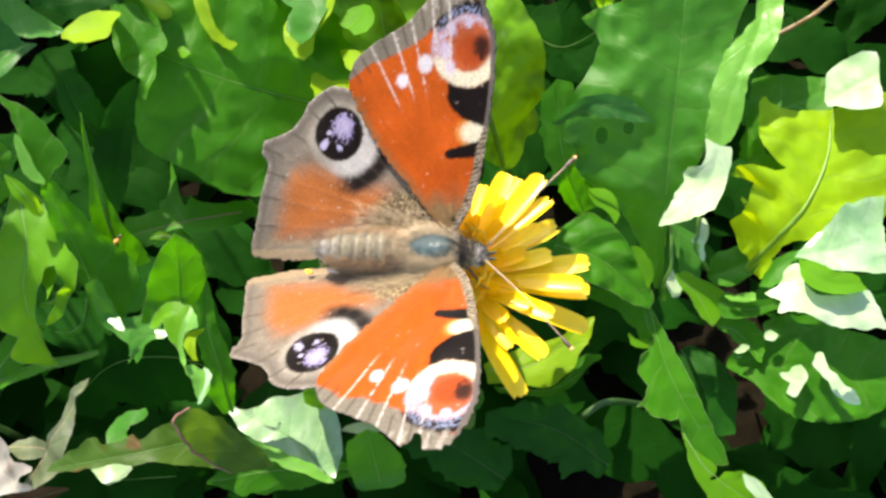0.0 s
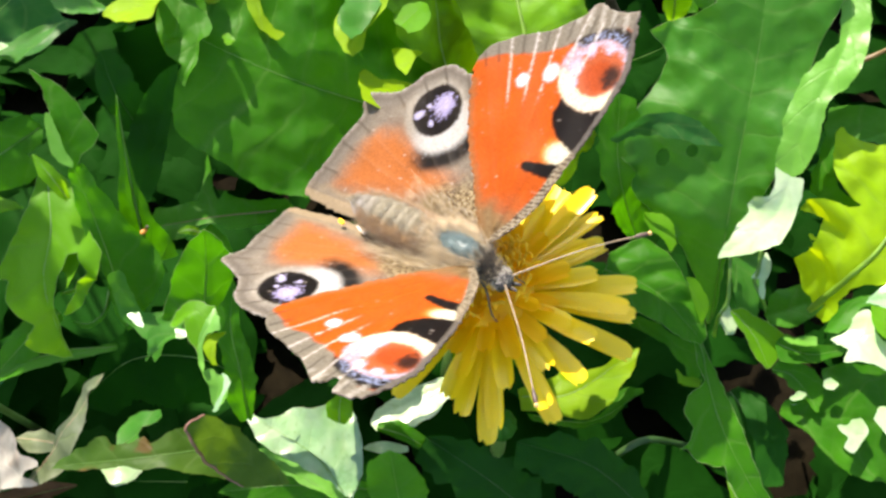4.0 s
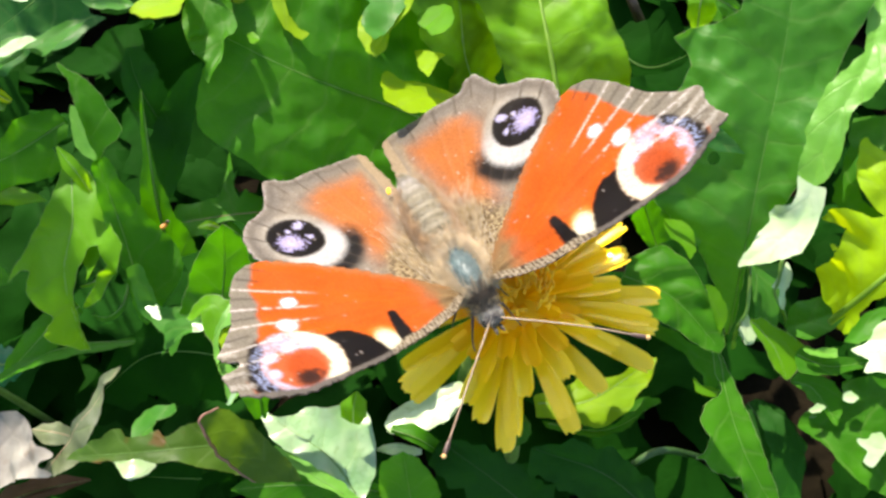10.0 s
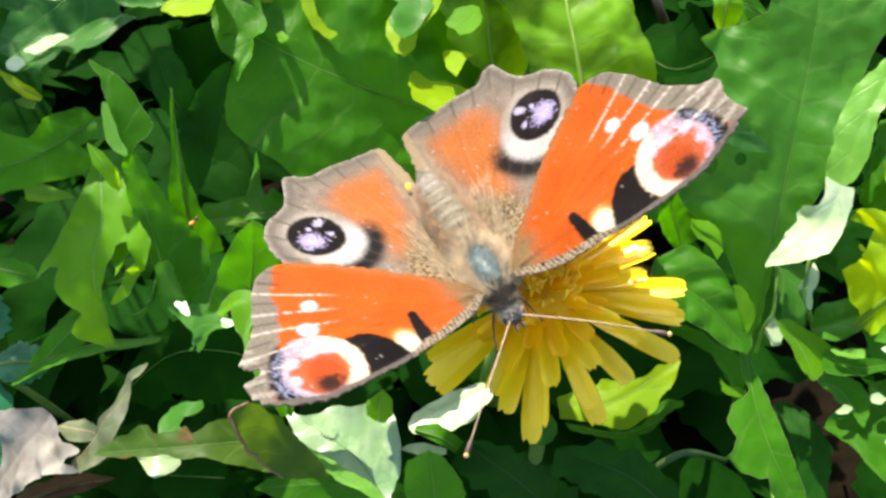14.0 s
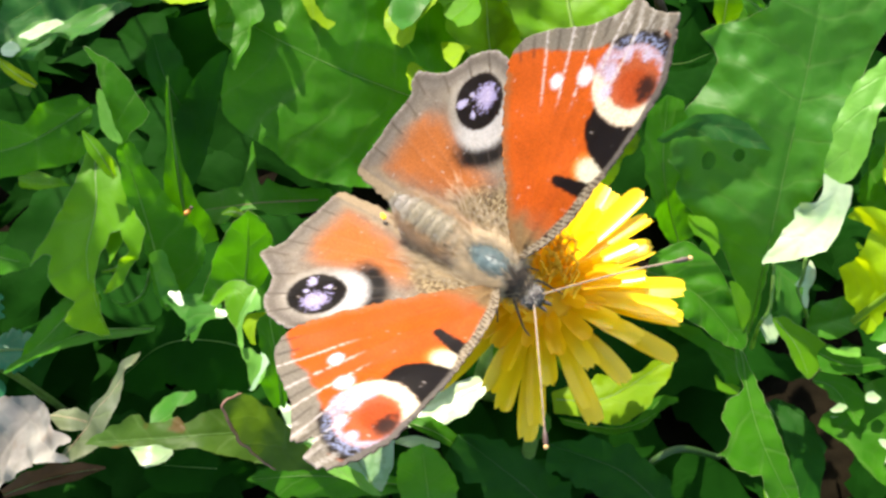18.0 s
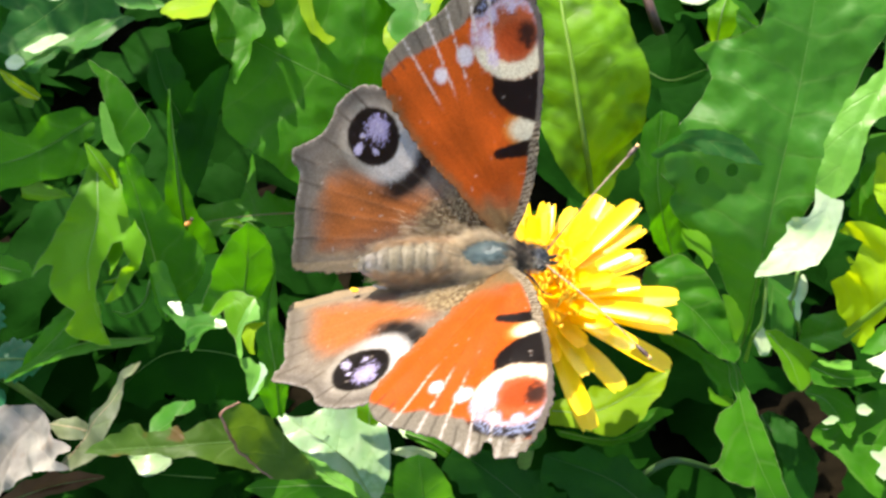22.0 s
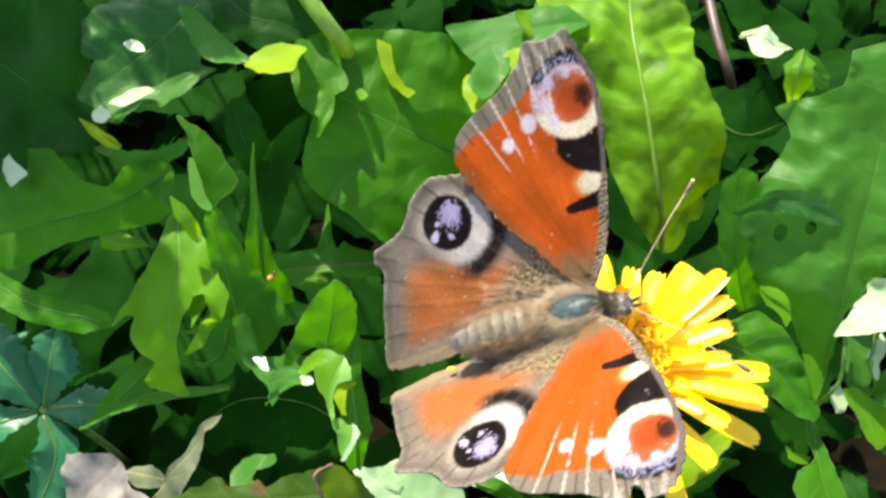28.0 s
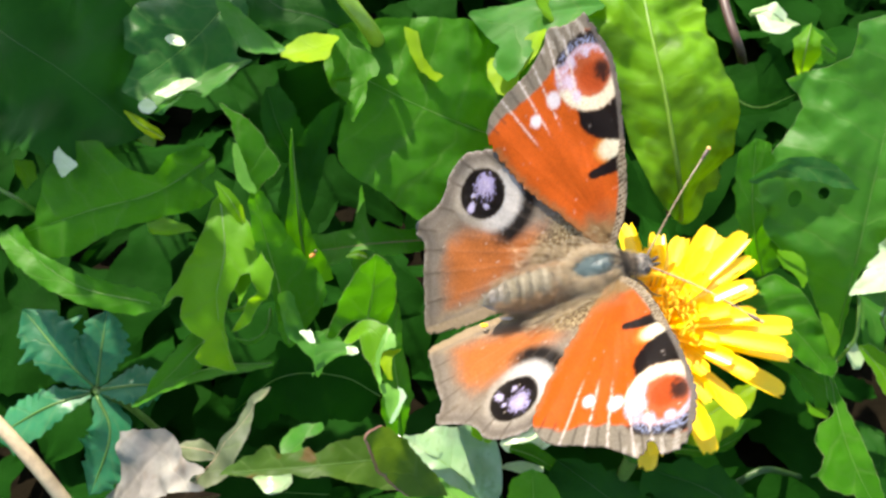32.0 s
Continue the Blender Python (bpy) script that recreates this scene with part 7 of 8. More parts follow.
def wing(name, outline, side, paint, veins, root, drop, parent, label, seed):
    """A wing: a fine sheet cut to its scalloped outline, raised along its veins, coloured scale by scale."""
    step = 0.17
    poly = spline([*outline, outline[0]], 400)[:-1]
    jag = np.array([noise.noise(Vector((p[0] * 1.7, p[1] * 1.7, seed))) for p in poly])
    fray = np.array([noise.noise(Vector((p[0] * 4.5, p[1] * 4.5, seed + 7))) for p in poly])
    poly = poly + (0.24 * jag + 0.11 * fray)[:, None]
    lo, hi = poly.min(0) - step, poly.max(0) + step
    nx, ny = int((hi[0] - lo[0]) / step) + 2, int((hi[1] - lo[1]) / step) + 2
    gx, gy = np.meshgrid(lo[0] + step * np.arange(nx), lo[1] + step * np.arange(ny), indexing="ij")
    cx, cy = (gx[:-1, :-1] + step / 2).ravel(), (gy[:-1, :-1] + step / 2).ravel()
    keep = inside(cx, cy, poly).reshape(nx - 1, ny - 1)
    used = np.zeros((nx, ny), int)
    for a in (0, 1):
        for b in (0, 1):
            used[a:nx - 1 + a, b:ny - 1 + b] += keep
    index = -np.ones((nx, ny), int)
    index[used > 0] = np.arange((used > 0).sum())
    x, y = gx[used > 0], gy[used > 0]
    rim = used[used > 0] < 4
    near = np.min(np.hypot(x[:, None] - poly[None, ::2, 0], y[:, None] - poly[None, ::2, 1]), axis=1)
    for i in np.nonzero(rim)[0]:
        k = np.argmin((poly[:, 0] - x[i]) ** 2 + (poly[:, 1] - y[i]) ** 2)
        x[i], y[i] = poly[k]
        near[i] = 0
    z = 0.20 * x + 0.24 * y + drop
    for e in veins:
        d, t = segment_distance(x, y, root, e)
        z = z + 0.05 * np.exp(-(d / 0.25) ** 2) * (1 - 0.6 * t)
    z = z + 0.10 * np.sin(1.3 * x + 0.6 * y) * smooth_step(y, 2, 9) + 0.25 * grain(x, y, 0.22, seed + 20)
    faces = []
    ks = np.argwhere(keep)
    quads = np.stack([index[ks[:, 0], ks[:, 1]], index[ks[:, 0] + 1, ks[:, 1]], index[ks[:, 0] + 1, ks[:, 1] + 1], index[ks[:, 0], ks[:, 1] + 1]], 1)
    if side < 0:
        quads = quads[:, ::-1]
    me = raw_mesh(name, np.stack([x, side * y, z], 1), quads.tolist())
    col = paint(x, y, seed, near)
    attr = me.color_attributes.new("scales", "FLOAT_COLOR", "POINT")
    attr.data.foreach_set("color", np.concatenate([col, 1 - root_hair(x, y, 10.5 if drop < 0 else 4.5)[:, None]], 1).astype(np.float32).ravel())
    ob = mesh_part(name, me, SCALES, parent, label)
    solid = ob.modifiers.new("thickness", "SOLIDIFY")
    solid.thickness, solid.offset = 0.00012, -1
    return ob


def hairs(name, spots, material, parent, seed, length=(0.7, 1.5), thick=0.035):
    """Short tapered hairs that stand on a body: (place, direction) pairs."""
    rnd = random.Random(seed)
    verts, faces = [], []
    for p, d in spots:
        d = (Vector(d).normalized() + Vector((rnd.uniform(-.45, .45), rnd.uniform(-.45, .45), rnd.uniform(-.3, .45)))).normalized()
        l = rnd.uniform(*length)
        s = d.cross(Vector((rnd.uniform(-1, 1), rnd.uniform(-1, 1), rnd.uniform(-1, 1)))).normalized() * thick
        s2 = d.cross(s).normalized() * thick
        p = Vector(p)
        b = len(verts)
        verts += [p - s, p + s, p + s2, p + d * l * 0.6 - s * 0.6 + Vector((-0.08, 0, 0)), p + d * l * 0.6 + s * 0.6 + Vector((-0.08, 0, 0)), p + d * l * 0.6 + s2 * 0.6 + Vector((-0.08, 0, 0)), p + d * l + Vector((-0.25, 0, -0.05))]
        faces += [(b, b + 1, b + 4, b + 3), (b + 1, b + 2, b + 5, b + 4), (b + 2, b, b + 3, b + 5), (b + 3, b + 4, b + 6), (b + 4, b + 5, b + 6), (b + 5, b + 3, b + 6)]
    ob = mesh_part(name, raw_mesh(name, verts, faces), material, parent)
    return tagged(ob, kind="stuff")


def body_spots(centre, size, n, rnd, low=-0.2):
    out = []
    while len(out) < n:
        v = Vector((rnd.gauss(0, 1), rnd.gauss(0, 1), rnd.gauss(0, 1))).normalized()
        if v.z > low:
            p = Vector((v.x * size[0], v.y * size[1], v.z * size[2])) + Vector(centre)
            out.append((p, Vector((v.x / size[0] - 0.35, v.y / size[1], v.z / size[2]))))
    return out


def butterfly():
    rnd = random.Random(11)
    ob = thing("butterfly", "peacock butterfly, rust red with eyespots, wings spread on a dandelion", "butterfly")
    thorax = blob("thorax", (0.3, 0, 0.45), (3.4, 1.65, 1.75), THORAX, ob, "teal thorax, darker towards the head", rough=0.05)
    spots = body_spots((0.1, 0, 0.45), (3.7, 1.9, 1.75), 5600, rnd, -0.3)
    bare = lambda q: ((q[0].x - 0.3) / 2.7) ** 2 + (q[0].y / 1.2) ** 2 < 1.0 + 0.25 * math.sin(q[0].x * 9.0 + q[0].y * 7.0)
    neck = lambda q: q[0].x > 2.9 and abs(q[0].y) < 1.2
    hairs("side_fur", [q for q in spots if not bare(q) and not neck(q)], FUR_PALE, thorax, 3, (0.9, 2.0), 0.018)
    hairs("front_fur", [q for q in spots if bare(q) and q[0].x > 2.0 + 0.4 * math.sin(q[0].y * 8)], FUR_DARK, thorax, 17, (0.3, 0.6), 0.03)
    hairs("back_fur", [q for q in spots if bare(q) and q[0].x < 2.3][::2], TEAL, thorax, 5, (0.25, 0.5), 0.03)
    hairs("neck_fur", [q for q in spots if neck(q) and not bare(q)], FUR_DARK, thorax, 7, (0.3, 0.9), 0.035)
    girth = lambda u: float(np.interp(u, [0, 0.12, 0.3, 0.5, 0.68, 0.84, 0.94, 1.0], [1.75, 2.15, 2.4, 2.3, 2.0, 1.45, 0.9, 0.25]))
    rings = 60
    verts, faces = [], []
    sides = 24
    for k in range(rings):
        u = k / (rings - 1)
        r = girth(u) * (1 + 0.02 * math.cos(u * 2 * math.pi * 8))
        for j in range(sides):
            a = 2 * math.pi * j / sides
            verts.append((-2.6 - 11.0 * u, r * math.cos(a), 0.1 + 0.5 * u + r * 0.95 * math.sin(a)))
    for k in range(rings - 1):
        for j in range(sides):
            j2 = (j + 1) % sides
            faces.append((k * sides + j, k * sides + j2, (k + 1) * sides + j2, (k + 1) * sides + j))
    faces += [tuple(range(sides - 1, -1, -1)), tuple((rings - 1) * sides + j for j in range(sides))]
    abdomen = mesh_part("abdomen", raw_mesh("abdomen", verts, faces), RINGED, ob, "tapered olive-grey abdomen with paler rings and tawny flanks")
    spots = []
    for k in range(5200):
        u, a = rnd.random(), rnd.uniform(-0.15, math.pi + 0.15)
        r = girth(u) * 0.96
        spots.append(((-2.6 - 11.0 * u, r * math.cos(a), 0.1 + 0.5 * u + r * 0.95 * math.sin(a)), (-1.5, math.cos(a) * 0.55, math.sin(a) * 0.55), u, a))
    flank = lambda q: abs(math.cos(q[3])) > 0.66 + 0.1 * math.sin(q[2] * 31)
    ring = lambda q: (q[2] * 8.0 + 0.08 * math.sin(q[3] * 5)) % 1.0 < 0.34
    cut = lambda rows: [q[:2] for q in rows]
    hairs("pale_ring_fur", cut([q for q in spots if not flank(q) and ring(q)]), FUR_GREY, abdomen, 4, (0.35, 0.7), 0.02)
    hairs("dark_fur", cut([q for q in spots if not flank(q) and not ring(q)][::3]), FUR_OLIVE, abdomen, 14, (0.3, 0.6), 0.02)
    hairs("flank_fur", cut([q for q in spots if flank(q) and q[2] < 0.8]), FUR_GOLD, abdomen, 15, (0.6, 1.5), 0.016)
    hairs("shoulder_fur", cut([q for q in spots if q[2] < 0.16]), FUR, abdomen, 16, (0.7, 1.5), 0.018)
    roots = []
    for k in range(1000):
        s = rnd.choice((-1, 1))
        x, y = rnd.uniform(-9, 2.0), rnd.uniform(1.5, 3.9)
        y = y + 0.25 * max(0, -x) * rnd.random()
        roots.append(((x, s * y, 0.19 * x * 0.9 + 0.24 * y + 0.25 * y * 0.85 + 0.15), (-0.9, s * 0.5, 0.25)))
    neck_blob = blob("neck", (3.4, 0, -0.3), (1.0, 1.15, 1.05), FUR_DARK, ob, "dark furry neck", rough=0.12)
    hairs("collar_fur", body_spots((3.3, 0, -0.3), (1.1, 1.25, 1.1), 420, rnd, -0.3), FUR_DARK, neck_blob, 18, (0.4, 1.0), 0.025)
    hairs("pale_collar_fur", body_spots((3.2, 0, -0.3), (1.1, 1.35, 1.1), 520, rnd, -0.3), FUR_PALE, neck_blob, 19, (0.4, 1.0), 0.02)
    head = blob("head", (4.6, 0, -0.8), (1.05, 1.1, 0.95), HEAD, ob, "small speckled head", rough=0.15)
    hairs("head_fur", body_spots((4.55, 0, -0.85), (1.0, 1.06, 0.95), 420, rnd, -0.2), PALE_BIT, head, 6, (0.2, 0.5), 0.03)
    for s in (-1, 1):
        blob("eye", (4.85, s * 0.8, -0.9), (0.55, 0.42, 0.62), EYE, ob, "dark rounded eye")
        blob("palp", (5.7, s * 0.28, -1.1), (0.8, 0.2, 0.26), HEAD, ob, "pale forward palp", turn=(0, -12, s * 8), rough=0.2)
        tip = Vector((4.9 + 9.8, s * 10.6, 0.8))
        a = Vector((5.05, s * 0.4, -0.5))
        mid = a.lerp(tip, 0.5) + Vector((0.4, s * 0.2, 0.9))
        ant = tube("antenna", [a, mid, tip], (0.11, 0.085, 0.08, 0.09), ANTENNA, ob, "thin pale banded antenna", n=40, sides=6)
        d = (tip - mid).normalized()
        tube("club", [tip - d * 1.6, tip - d * 0.7, tip], (0.10, 0.22, 0.24, 0.16), CLUB, ant, "dark club", n=10, sides=8)
        blob("club_tip", tip + d * 0.05, (0.24, 0.24, 0.24), CLUB_TIP, ant, "orange club tip", segments=10)
        for x0, dx, dy in ((2.8, 2.0, 2.4), (1.6, 0.2, 3.0), (0.6, -2.5, 3.0)):
            tube("leg", [(x0, s * 1.0, -1.4), (x0 + dx * 0.5, s * dy * 0.7, -1.2), (x0 + dx * 0.9, s * dy, -3.6), (x0 + dx * 1.3, s * dy * 1.1, -4.2)], (0.15, 0.14, 0.10, 0.07), LEG, ob, n=16, sides=6)
    wings = []
    for s, word in ((1, "left"), (-1, "right")):
        f = wing("forewing", FORE if s > 0 else FORE_TORN, s, fore_colours, EDGE_VEINS, (2.2, 3.5), 0.25, ob, "rust-red forewing with an eyespot and grey margin", 3 + s)
        h = wing("hindwing", HIND, s, hind_colours, HIND_VEINS, (0.5, 2.0), -0.35, ob, "hindwing with a dark lilac eyespot and grey margin", 13 + s)
        if s < 0:
            for (x, y, z), size, mat, word2 in (((-11.6, 1.4, -1.5), (0.9, 0.2, 0.16), PALE_BIT, "pale sliver stuck to the wing"), ((-14.6, 1.0, -2.2), (0.5, 0.28, 0.2), POLLEN, "yellow grain of pollen")):
                blob("speck", (x, -y, z), size, mat, h, word2, turn=(0, 0, -18), rough=0.2, segments=10)
        wings.append((s, f, h))
    hairs("wing_root_fur", roots, FUR_PALE, ob, 9, (0.6, 1.5), 0.017)
    return ob, wings


BUTTERFLY, WINGS = butterfly()


# ---- what moves ----
def motions():
    walk(BUTTERFLY, [
        (0.0, pose(0.00367, -0.00268, 0.05071, 6.8, -9.8, -11.3)),
        (0.5, pose(0.00417, -0.00322, 0.05099, 3.9, -10.7, -15.1)),
        (1.0, pose(0.00457, -0.00302, 0.05090, 0.2, -11.0, -19.5)),
        (1.5, pose(0.00385, -0.00306, 0.05106, -1.9, -10.0, -24.2)),
        (2.0, pose(0.00358, -0.00248, 0.05176, -3.0, -14.2, -27.9)),
        (2.5, pose(0.00228, -0.00321, 0.05307, -2.5, -12.6, -31.1)),
        (3.0, pose(0.00287, -0.00312, 0.05314, -4.9, -12.3, -29.7)),
        (3.5, pose(0.00255, -0.00288, 0.05319, -4.0, -10.3, -33.8)),
        (5.5, pose(0.00134, -0.00207, 0.05392, -0.5, -11.1, -36.3)),
        (6.0, pose(0.00259, -0.00328, 0.05350, -0.5, -6.4, -38.4)),
        (6.5, pose(0.00246, -0.00349, 0.05341, 0.0, -8.5, -42.4)),
        (7.0, pose(0.00126, -0.00433, 0.05285, 2.8, -6.7, -52.0)),
        (7.5, pose(0.00130, -0.00493, 0.05300, 2.0, -4.2, -53.9)),
        (8.0, pose(0.00120, -0.00437, 0.05297, 3.2, -3.3, -54.1)),
        (8.5, pose(0.00089, -0.00453, 0.05306, 5.0, -4.3, -53.4)),
        (9.0, pose(0.00157, -0.00464, 0.05318, 5.0, -5.1, -52.9)),
        (9.5, pose(0.00089, -0.00434, 0.05308, 4.5, -4.5, -55.1)),
        (10.0, pose(0.00083, -0.00475, 0.05301, 5.6, -4.3, -61.0)),
        (10.5, pose(0.00084, -0.00440, 0.05297, 5.2, -3.3, -60.2)),
        (11.0, pose(0.00086, -0.00425, 0.05312, 6.7, -2.5, -62.1)),
        (11.5, pose(0.00100, -0.00476, 0.05327, 6.8, -1.6, -62.8)),
        (12.0, pose(0.00045, -0.00421, 0.05336, 7.4, -3.8, -62.0)),
        (12.5, pose(0.00025, -0.00419, 0.05334, 7.7, -3.9, -60.3)),
        (13.0, pose(0.00008, -0.00495, 0.05325, 8.2, -2.8, -58.8)),
        (13.5, pose(0.00052, -0.00529, 0.05317, 8.5, -3.5, -59.9)),
        (14.0, pose(-0.00009, -0.00479, 0.05301, 8.7, -2.4, -60.8)),
        (14.5, pose(-0.00010, -0.00503, 0.05304, 7.9, -3.3, -61.6)),
        (16.5, pose(-0.00010, -0.00513, 0.05353, 11.0, -4.1, -63.3)),
        (17.0, pose(0.00082, -0.00520, 0.05391, 11.1, -9.4, -44.3)),
        (17.5, pose(0.00081, -0.00554, 0.05366, 13.1, -9.1, -42.5)),
        (18.0, pose(0.00099, -0.00537, 0.05386, 13.5, -9.2, -41.1)),
        (18.5, pose(0.00215, -0.00501, 0.05365, 10.6, -4.1, -37.5)),
        (19.0, pose(0.00240, -0.00458, 0.05361, 10.0, -6.4, -33.3)),
        (19.5, pose(0.00292, -0.00400, 0.05401, 9.6, -5.8, -28.1)),
        (20.0, pose(0.00230, -0.00407, 0.05428, 12.7, -8.2, -23.2)),
        (20.5, pose(0.00442, -0.00279, 0.05412, 11.5, -5.8, -18.9)),
        (21.0, pose(0.00222, -0.00288, 0.05412, 12.3, -9.8, -16.5)),
        (21.5, pose(0.00200, -0.00250, 0.05398, 10.5, -10.2, -11.0)),
        (22.0, pose(0.00106, -0.00294, 0.05372, 10.8, -13.8, -2.3)),
        (22.5, pose(0.00008, -0.00282, 0.05363, 9.5, -11.6, 0.7)),
        (23.0, pose(0.00045, -0.00251, 0.05349, 8.8, -11.4, -0.1)),
        (23.5, pose(-0.00098, -0.00273, 0.05331, 8.6, -15.9, 1.5)),
        (24.0, pose(-0.00067, -0.00204, 0.05271, 7.6, -17.5, 2.4)),
        (24.5, pose(-0.00023, -0.00166, 0.05240, 4.3, -17.8, 6.6)),
        (26.5, pose(-0.00038, 0.00026, 0.05143, 0.1, -24.6, 10.2)),
        (27.0, pose(-0.00015, -0.00009, 0.05140, 1.4, -18.6, 8.9)),
        (27.5, pose(0.00104, -0.00050, 0.05160, 1.9, -21.1, 8.9)),
        (28.0, pose(0.00105, -0.00084, 0.05148, 1.8, -21.5, 8.7)),
        (28.5, pose(0.00139, -0.00048, 0.05112, 2.0, -21.8, 7.9)),
        (29.0, pose(0.00035, 0.00027, 0.05118, 1.7, -24.1, 7.9)),
        (29.5, pose(0.00039, 0.00069, 0.05119, 2.8, -23.4, 5.6)),
        (30.0, pose(0.00063, 0.00105, 0.05120, 2.3, -24.8, 4.9)),
        (30.5, pose(0.00049, 0.00097, 0.05100, 1.3, -22.8, 5.6)),
        (31.0, pose(0.00084, 0.00092, 0.05097, 1.5, -24.1, 5.7)),
        (31.5, pose(0.00097, 0.00046, 0.05079, 0.8, -24.8, 6.7)),
        (32.0, pose(0.00067, 0.00056, 0.05041, 0.5, -23.2, 6.3)),
    ])
    # seconds; left: rise of the forewing and of the hindwing, sweep of the forewing; right: the same
    flaps = [
        (0.0, 4.8, 3.2, 2.4, 4.6, 4.4, 1.8),
        (0.5, 7.1, 4.1, 1.7, 6.6, 6.4, 1.6),
        (1.0, 5.0, 2.6, 0.8, 5.1, 4.9, 1.4),
        (1.5, 0.9, -0.3, -0.8, 1.4, 0.6, 0.4),
        (2.0, 1.7, 0.3, -0.5, 2.8, -0.4, -0.5),
        (2.5, 3.2, 0.6, -0.2, 4.1, -2.7, -2.8),
        (3.0, 3.5, 1.8, -0.0, 4.6, -0.8, -2.9),
        (3.5, 4.5, 2.9, 0.5, 5.3, -0.9, -3.4),
        (5.5, -1.3, -4.3, -2.2, -0.5, -5.1, -4.0),
        (6.0, -0.7, -2.8, -2.3, 0.8, -4.0, -3.3),
        (6.5, -0.1, -2.2, -2.4, 1.0, -3.1, -2.9),
        (7.0, 9.1, 6.5, -0.7, 8.8, 5.9, -1.5),
        (7.5, 5.6, 4.7, -1.1, 5.9, 5.4, -1.1),
        (8.0, 6.1, 4.9, -0.9, 6.2, 5.8, -1.2),
        (8.5, 5.2, 3.5, -0.9, 4.9, 4.2, -1.7),
        (9.0, 4.4, 2.6, -0.8, 5.0, 3.0, -2.5),
        (9.5, 4.9, 3.1, -0.3, 5.2, 3.5, -2.0),
        (10.0, 4.6, 1.7, -0.4, 4.5, 1.3, -2.9),
        (10.5, 5.8, 3.3, -0.1, 6.2, 3.0, -2.7),
        (11.0, 4.9, 1.9, -0.3, 4.8, 1.2, -3.0),
        (11.5, 2.7, -0.2, -0.8, 2.9, -0.7, -3.2),
        (12.0, 2.2, -1.3, -0.6, 2.2, -1.9, -3.5),
        (12.5, 2.4, -0.6, -0.5, 2.6, -1.3, -3.3),
        (13.0, 2.9, 1.0, -0.1, 3.2, -0.5, -3.8),
        (13.5, 3.6, 1.6, 0.2, 3.5, 0.9, -3.0),
        (14.0, 4.5, 2.6, 0.3, 4.0, 2.5, -2.6),
        (14.5, 3.9, 1.6, 0.3, 4.0, 1.3, -3.0),
        (16.5, 3.8, 3.3, 1.5, 3.8, 3.0, -2.1),
        (17.0, -2.8, -3.2, 0.6, -1.8, -4.0, -2.2),
        (17.5, 3.2, 2.9, 2.0, 2.6, 2.4, -1.0),
        (18.0, 3.9, 3.7, 2.3, 3.1, 2.9, -0.3),
        (18.5, 4.3, 4.0, 1.7, 4.3, 4.2, -0.2),
        (19.0, 4.4, 4.1, 0.7, 4.5, 4.3, -0.2),
        (19.5, 5.0, 4.7, 0.8, 5.4, 5.2, 0.2),
        (20.0, 5.6, 5.3, 1.2, 5.0, 4.9, 0.5),
        (20.5, 7.5, 7.1, 1.6, 7.7, 7.6, 0.1),
        (21.0, 6.2, 5.3, 1.5, 5.9, 5.8, 0.6),
        (21.5, 7.2, 6.7, 0.7, 7.7, 7.6, 1.2),
        (22.0, 9.8, 9.5, 2.0, 10.6, 10.6, 1.0),
        (22.5, 6.9, 5.7, 1.1, 7.1, 7.0, 0.7),
        (23.0, 6.2, 4.4, 0.3, 6.2, 6.0, 0.8),
        (23.5, 5.0, 2.3, -0.7, 4.6, 4.3, 0.2),
        (24.0, 4.0, 1.7, -0.9, 4.6, 2.7, -0.6),
        (24.5, 2.5, 0.3, -1.2, 3.4, 2.6, -0.3),
        (26.5, 1.2, -0.5, -3.0, 2.5, 1.7, -1.8),
        (27.0, 5.1, 2.6, -1.6, 5.2, 5.0, -1.4),
        (27.5, 5.2, 2.7, -1.9, 5.5, 5.3, -1.1),
        (28.0, 5.2, 2.7, -1.7, 5.5, 5.3, -1.0),
        (28.5, 4.2, 2.1, -1.7, 4.6, 4.3, -0.9),
        (29.0, 0.9, -0.5, -2.3, 1.8, 1.5, -1.1),
        (29.5, 1.7, 0.2, -2.0, 2.0, 1.7, -0.6),
        (30.0, 0.9, -0.1, -1.5, 1.4, 1.1, 0.1),
        (30.5, 0.8, -0.2, -1.0, 1.3, 1.1, 0.3),
        (31.0, 0.8, -0.1, -0.6, 1.0, 0.7, 0.3),
        (31.5, 0.8, -0.2, -0.4, 0.9, 0.7, 0.3),
        (32.0, -1.4, -1.9, -0.3, -1.2, -2.1, 0.2),
    ]
    for s, fore, hind in WINGS:
        k = 1 if s > 0 else 4
        walk(fore, [(r[0], pose(0, 0, 0, s * (12 + r[k]), 0, s * r[k + 2])) for r in flaps])
        walk(hind, [(r[0], pose(0, 0, 0, s * (12 + r[k + 1]), 0, 0)) for r in flaps])
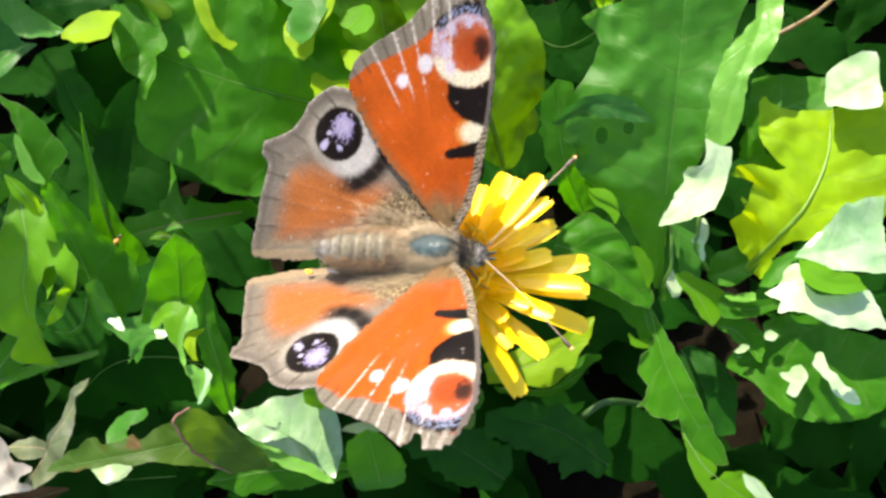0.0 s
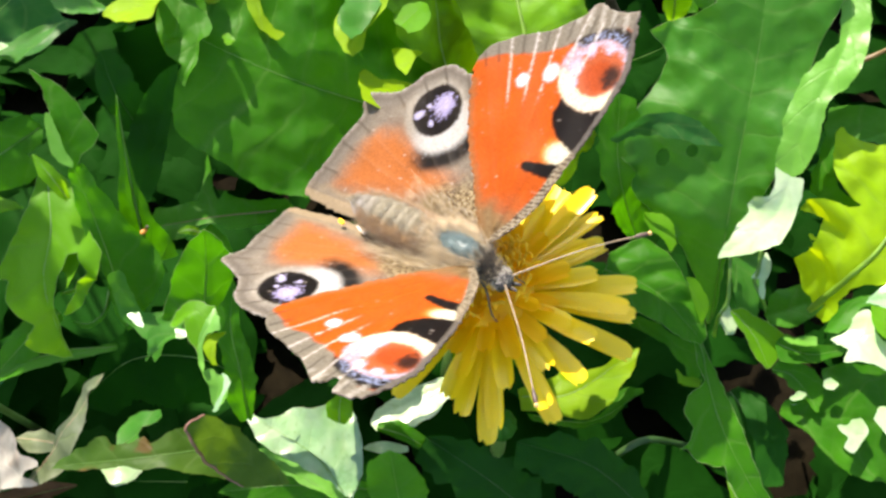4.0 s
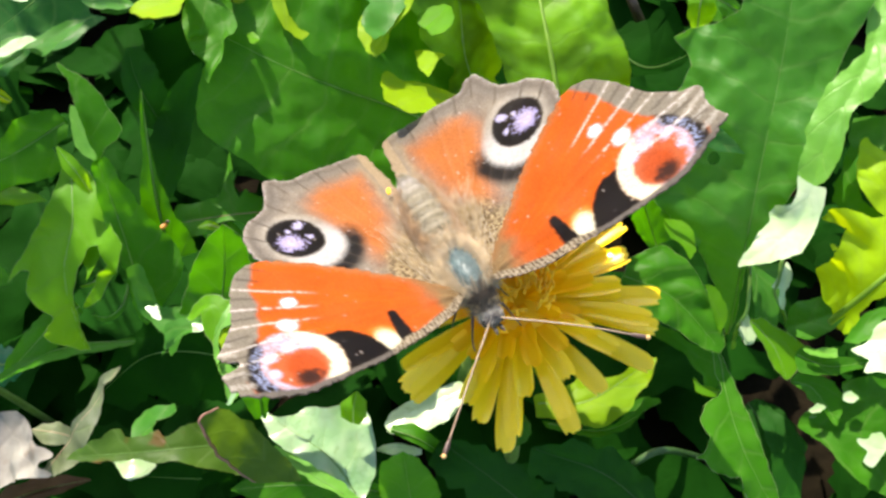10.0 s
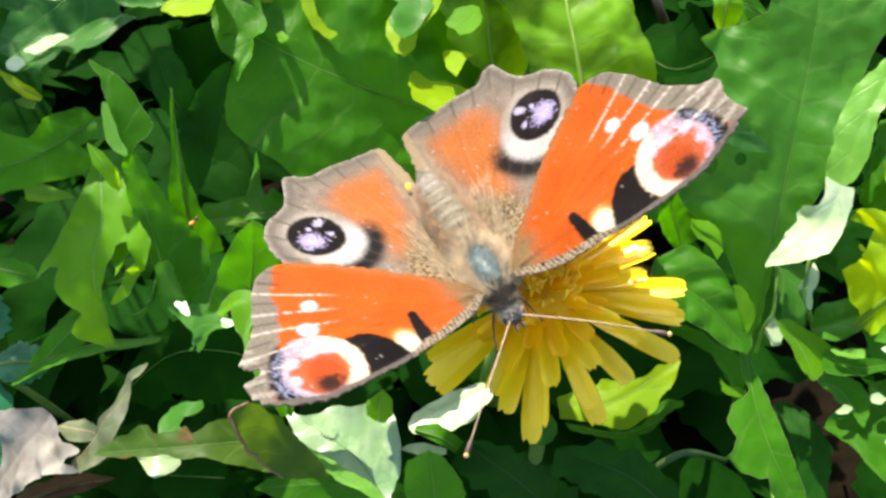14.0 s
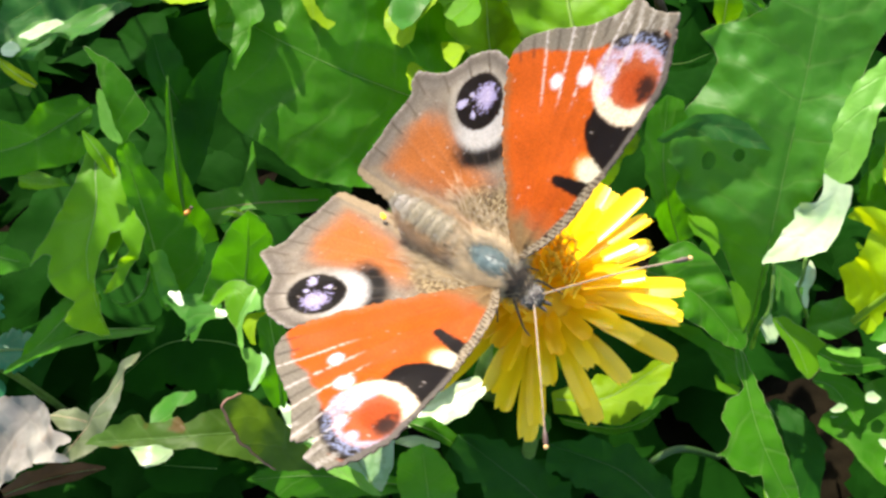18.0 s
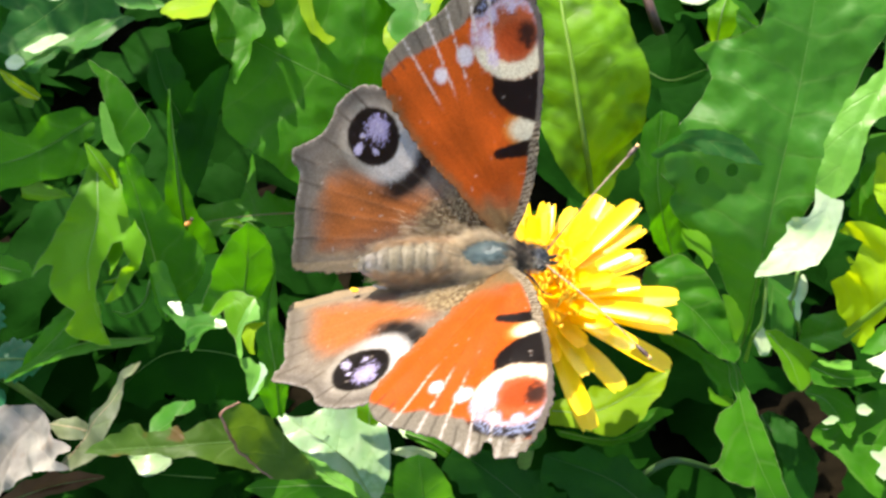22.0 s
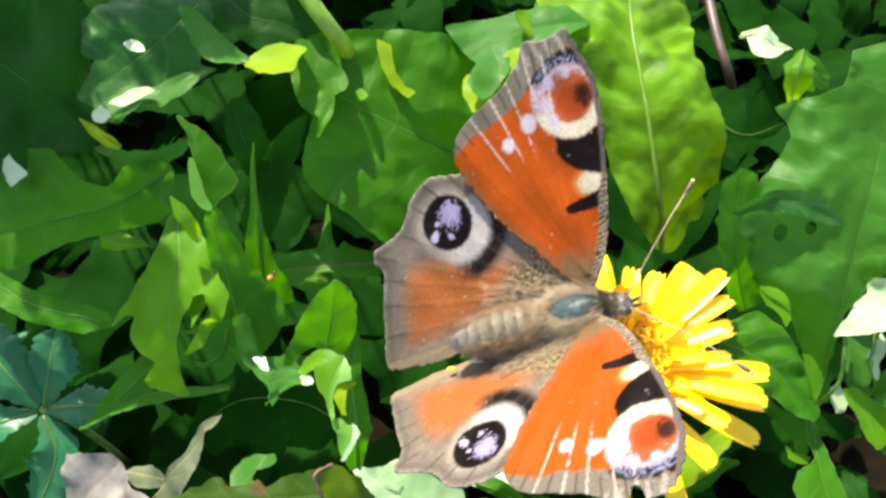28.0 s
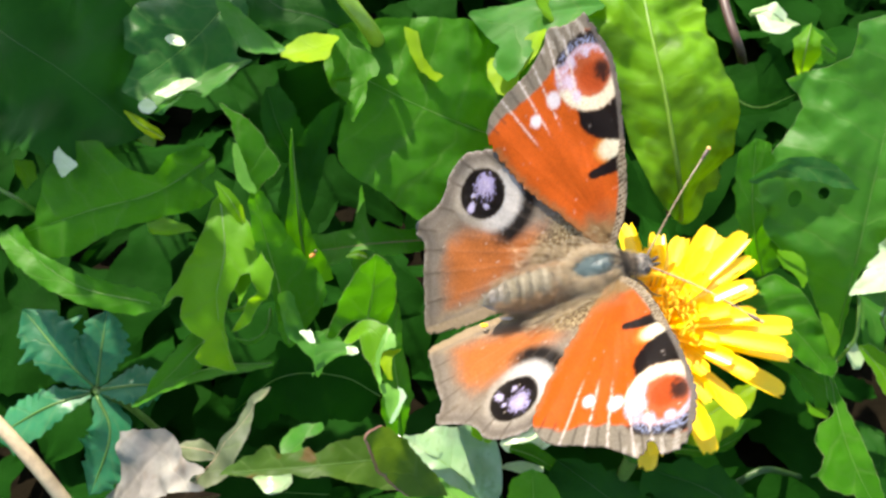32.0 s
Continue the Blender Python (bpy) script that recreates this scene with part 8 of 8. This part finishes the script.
    sway = [
        (0.0, 0.46, -0.33),
        (0.5, 0.59, 0.10),
        (1.0, 0.38, 0.24),
        (1.5, 0.57, -0.47),
        (2.0, 0.39, 0.01),
        (2.5, 0.29, -0.80),
        (3.0, 0.25, -0.28),
        (3.5, -0.47, -0.49),
        (5.5, 0.09, -0.89),
        (6.0, 0.33, -0.32),
        (6.5, 0.73, -0.08),
        (7.0, 0.28, 0.13),
        (7.5, 0.72, -0.28),
        (8.0, 0.14, -0.14),
        (8.5, -0.13, -0.21),
        (9.0, -0.17, 0.25),
        (9.5, -0.40, -0.33),
        (10.0, 0.26, -0.09),
        (10.5, 0.00, 0.12),
        (11.0, -0.08, 0.32),
        (11.5, -0.16, 0.33),
        (12.0, -0.24, 0.22),
        (12.5, -0.53, -0.07),
        (13.0, -0.43, -0.27),
        (13.5, -0.13, 0.17),
        (14.0, -0.69, -0.34),
        (14.5, -0.16, -0.45),
        (16.5, -0.34, 0.03),
        (17.0, -0.15, 0.03),
        (17.5, -0.06, -0.15),
        (18.0, -0.20, 0.02),
        (18.5, -0.37, 0.22),
        (19.0, -0.49, 0.04),
        (19.5, -1.06, 0.04),
        (20.0, -1.37, 0.50),
        (20.5, -1.37, 1.69),
        (21.0, -1.17, 0.69),
        (21.5, -1.35, -0.43),
        (22.0, -0.74, 0.11),
        (22.5, -0.17, -0.66),
        (23.0, -0.00, 0.00),
        (23.5, 0.35, -0.81),
        (24.0, 0.24, -0.08),
        (24.5, 0.39, 0.12),
        (26.5, 0.15, 0.22),
        (27.0, 0.35, -0.55),
        (27.5, 0.82, 1.05),
        (28.0, 1.12, 0.87),
        (28.5, 0.86, 1.27),
        (29.0, -0.44, 1.00),
        (29.5, -0.95, 1.22),
        (30.0, -1.37, 1.84),
        (30.5, -1.06, 1.37),
        (31.0, -0.93, 1.76),
        (31.5, 0.04, 1.92),
        (32.0, 0.36, 1.45),
    ]
    b = [v * MM for v in FLOWER_BASE]
    walk(FLOWER, [(t, pose(*b, ax, ay, 0)) for t, ax, ay in sway])


motions()
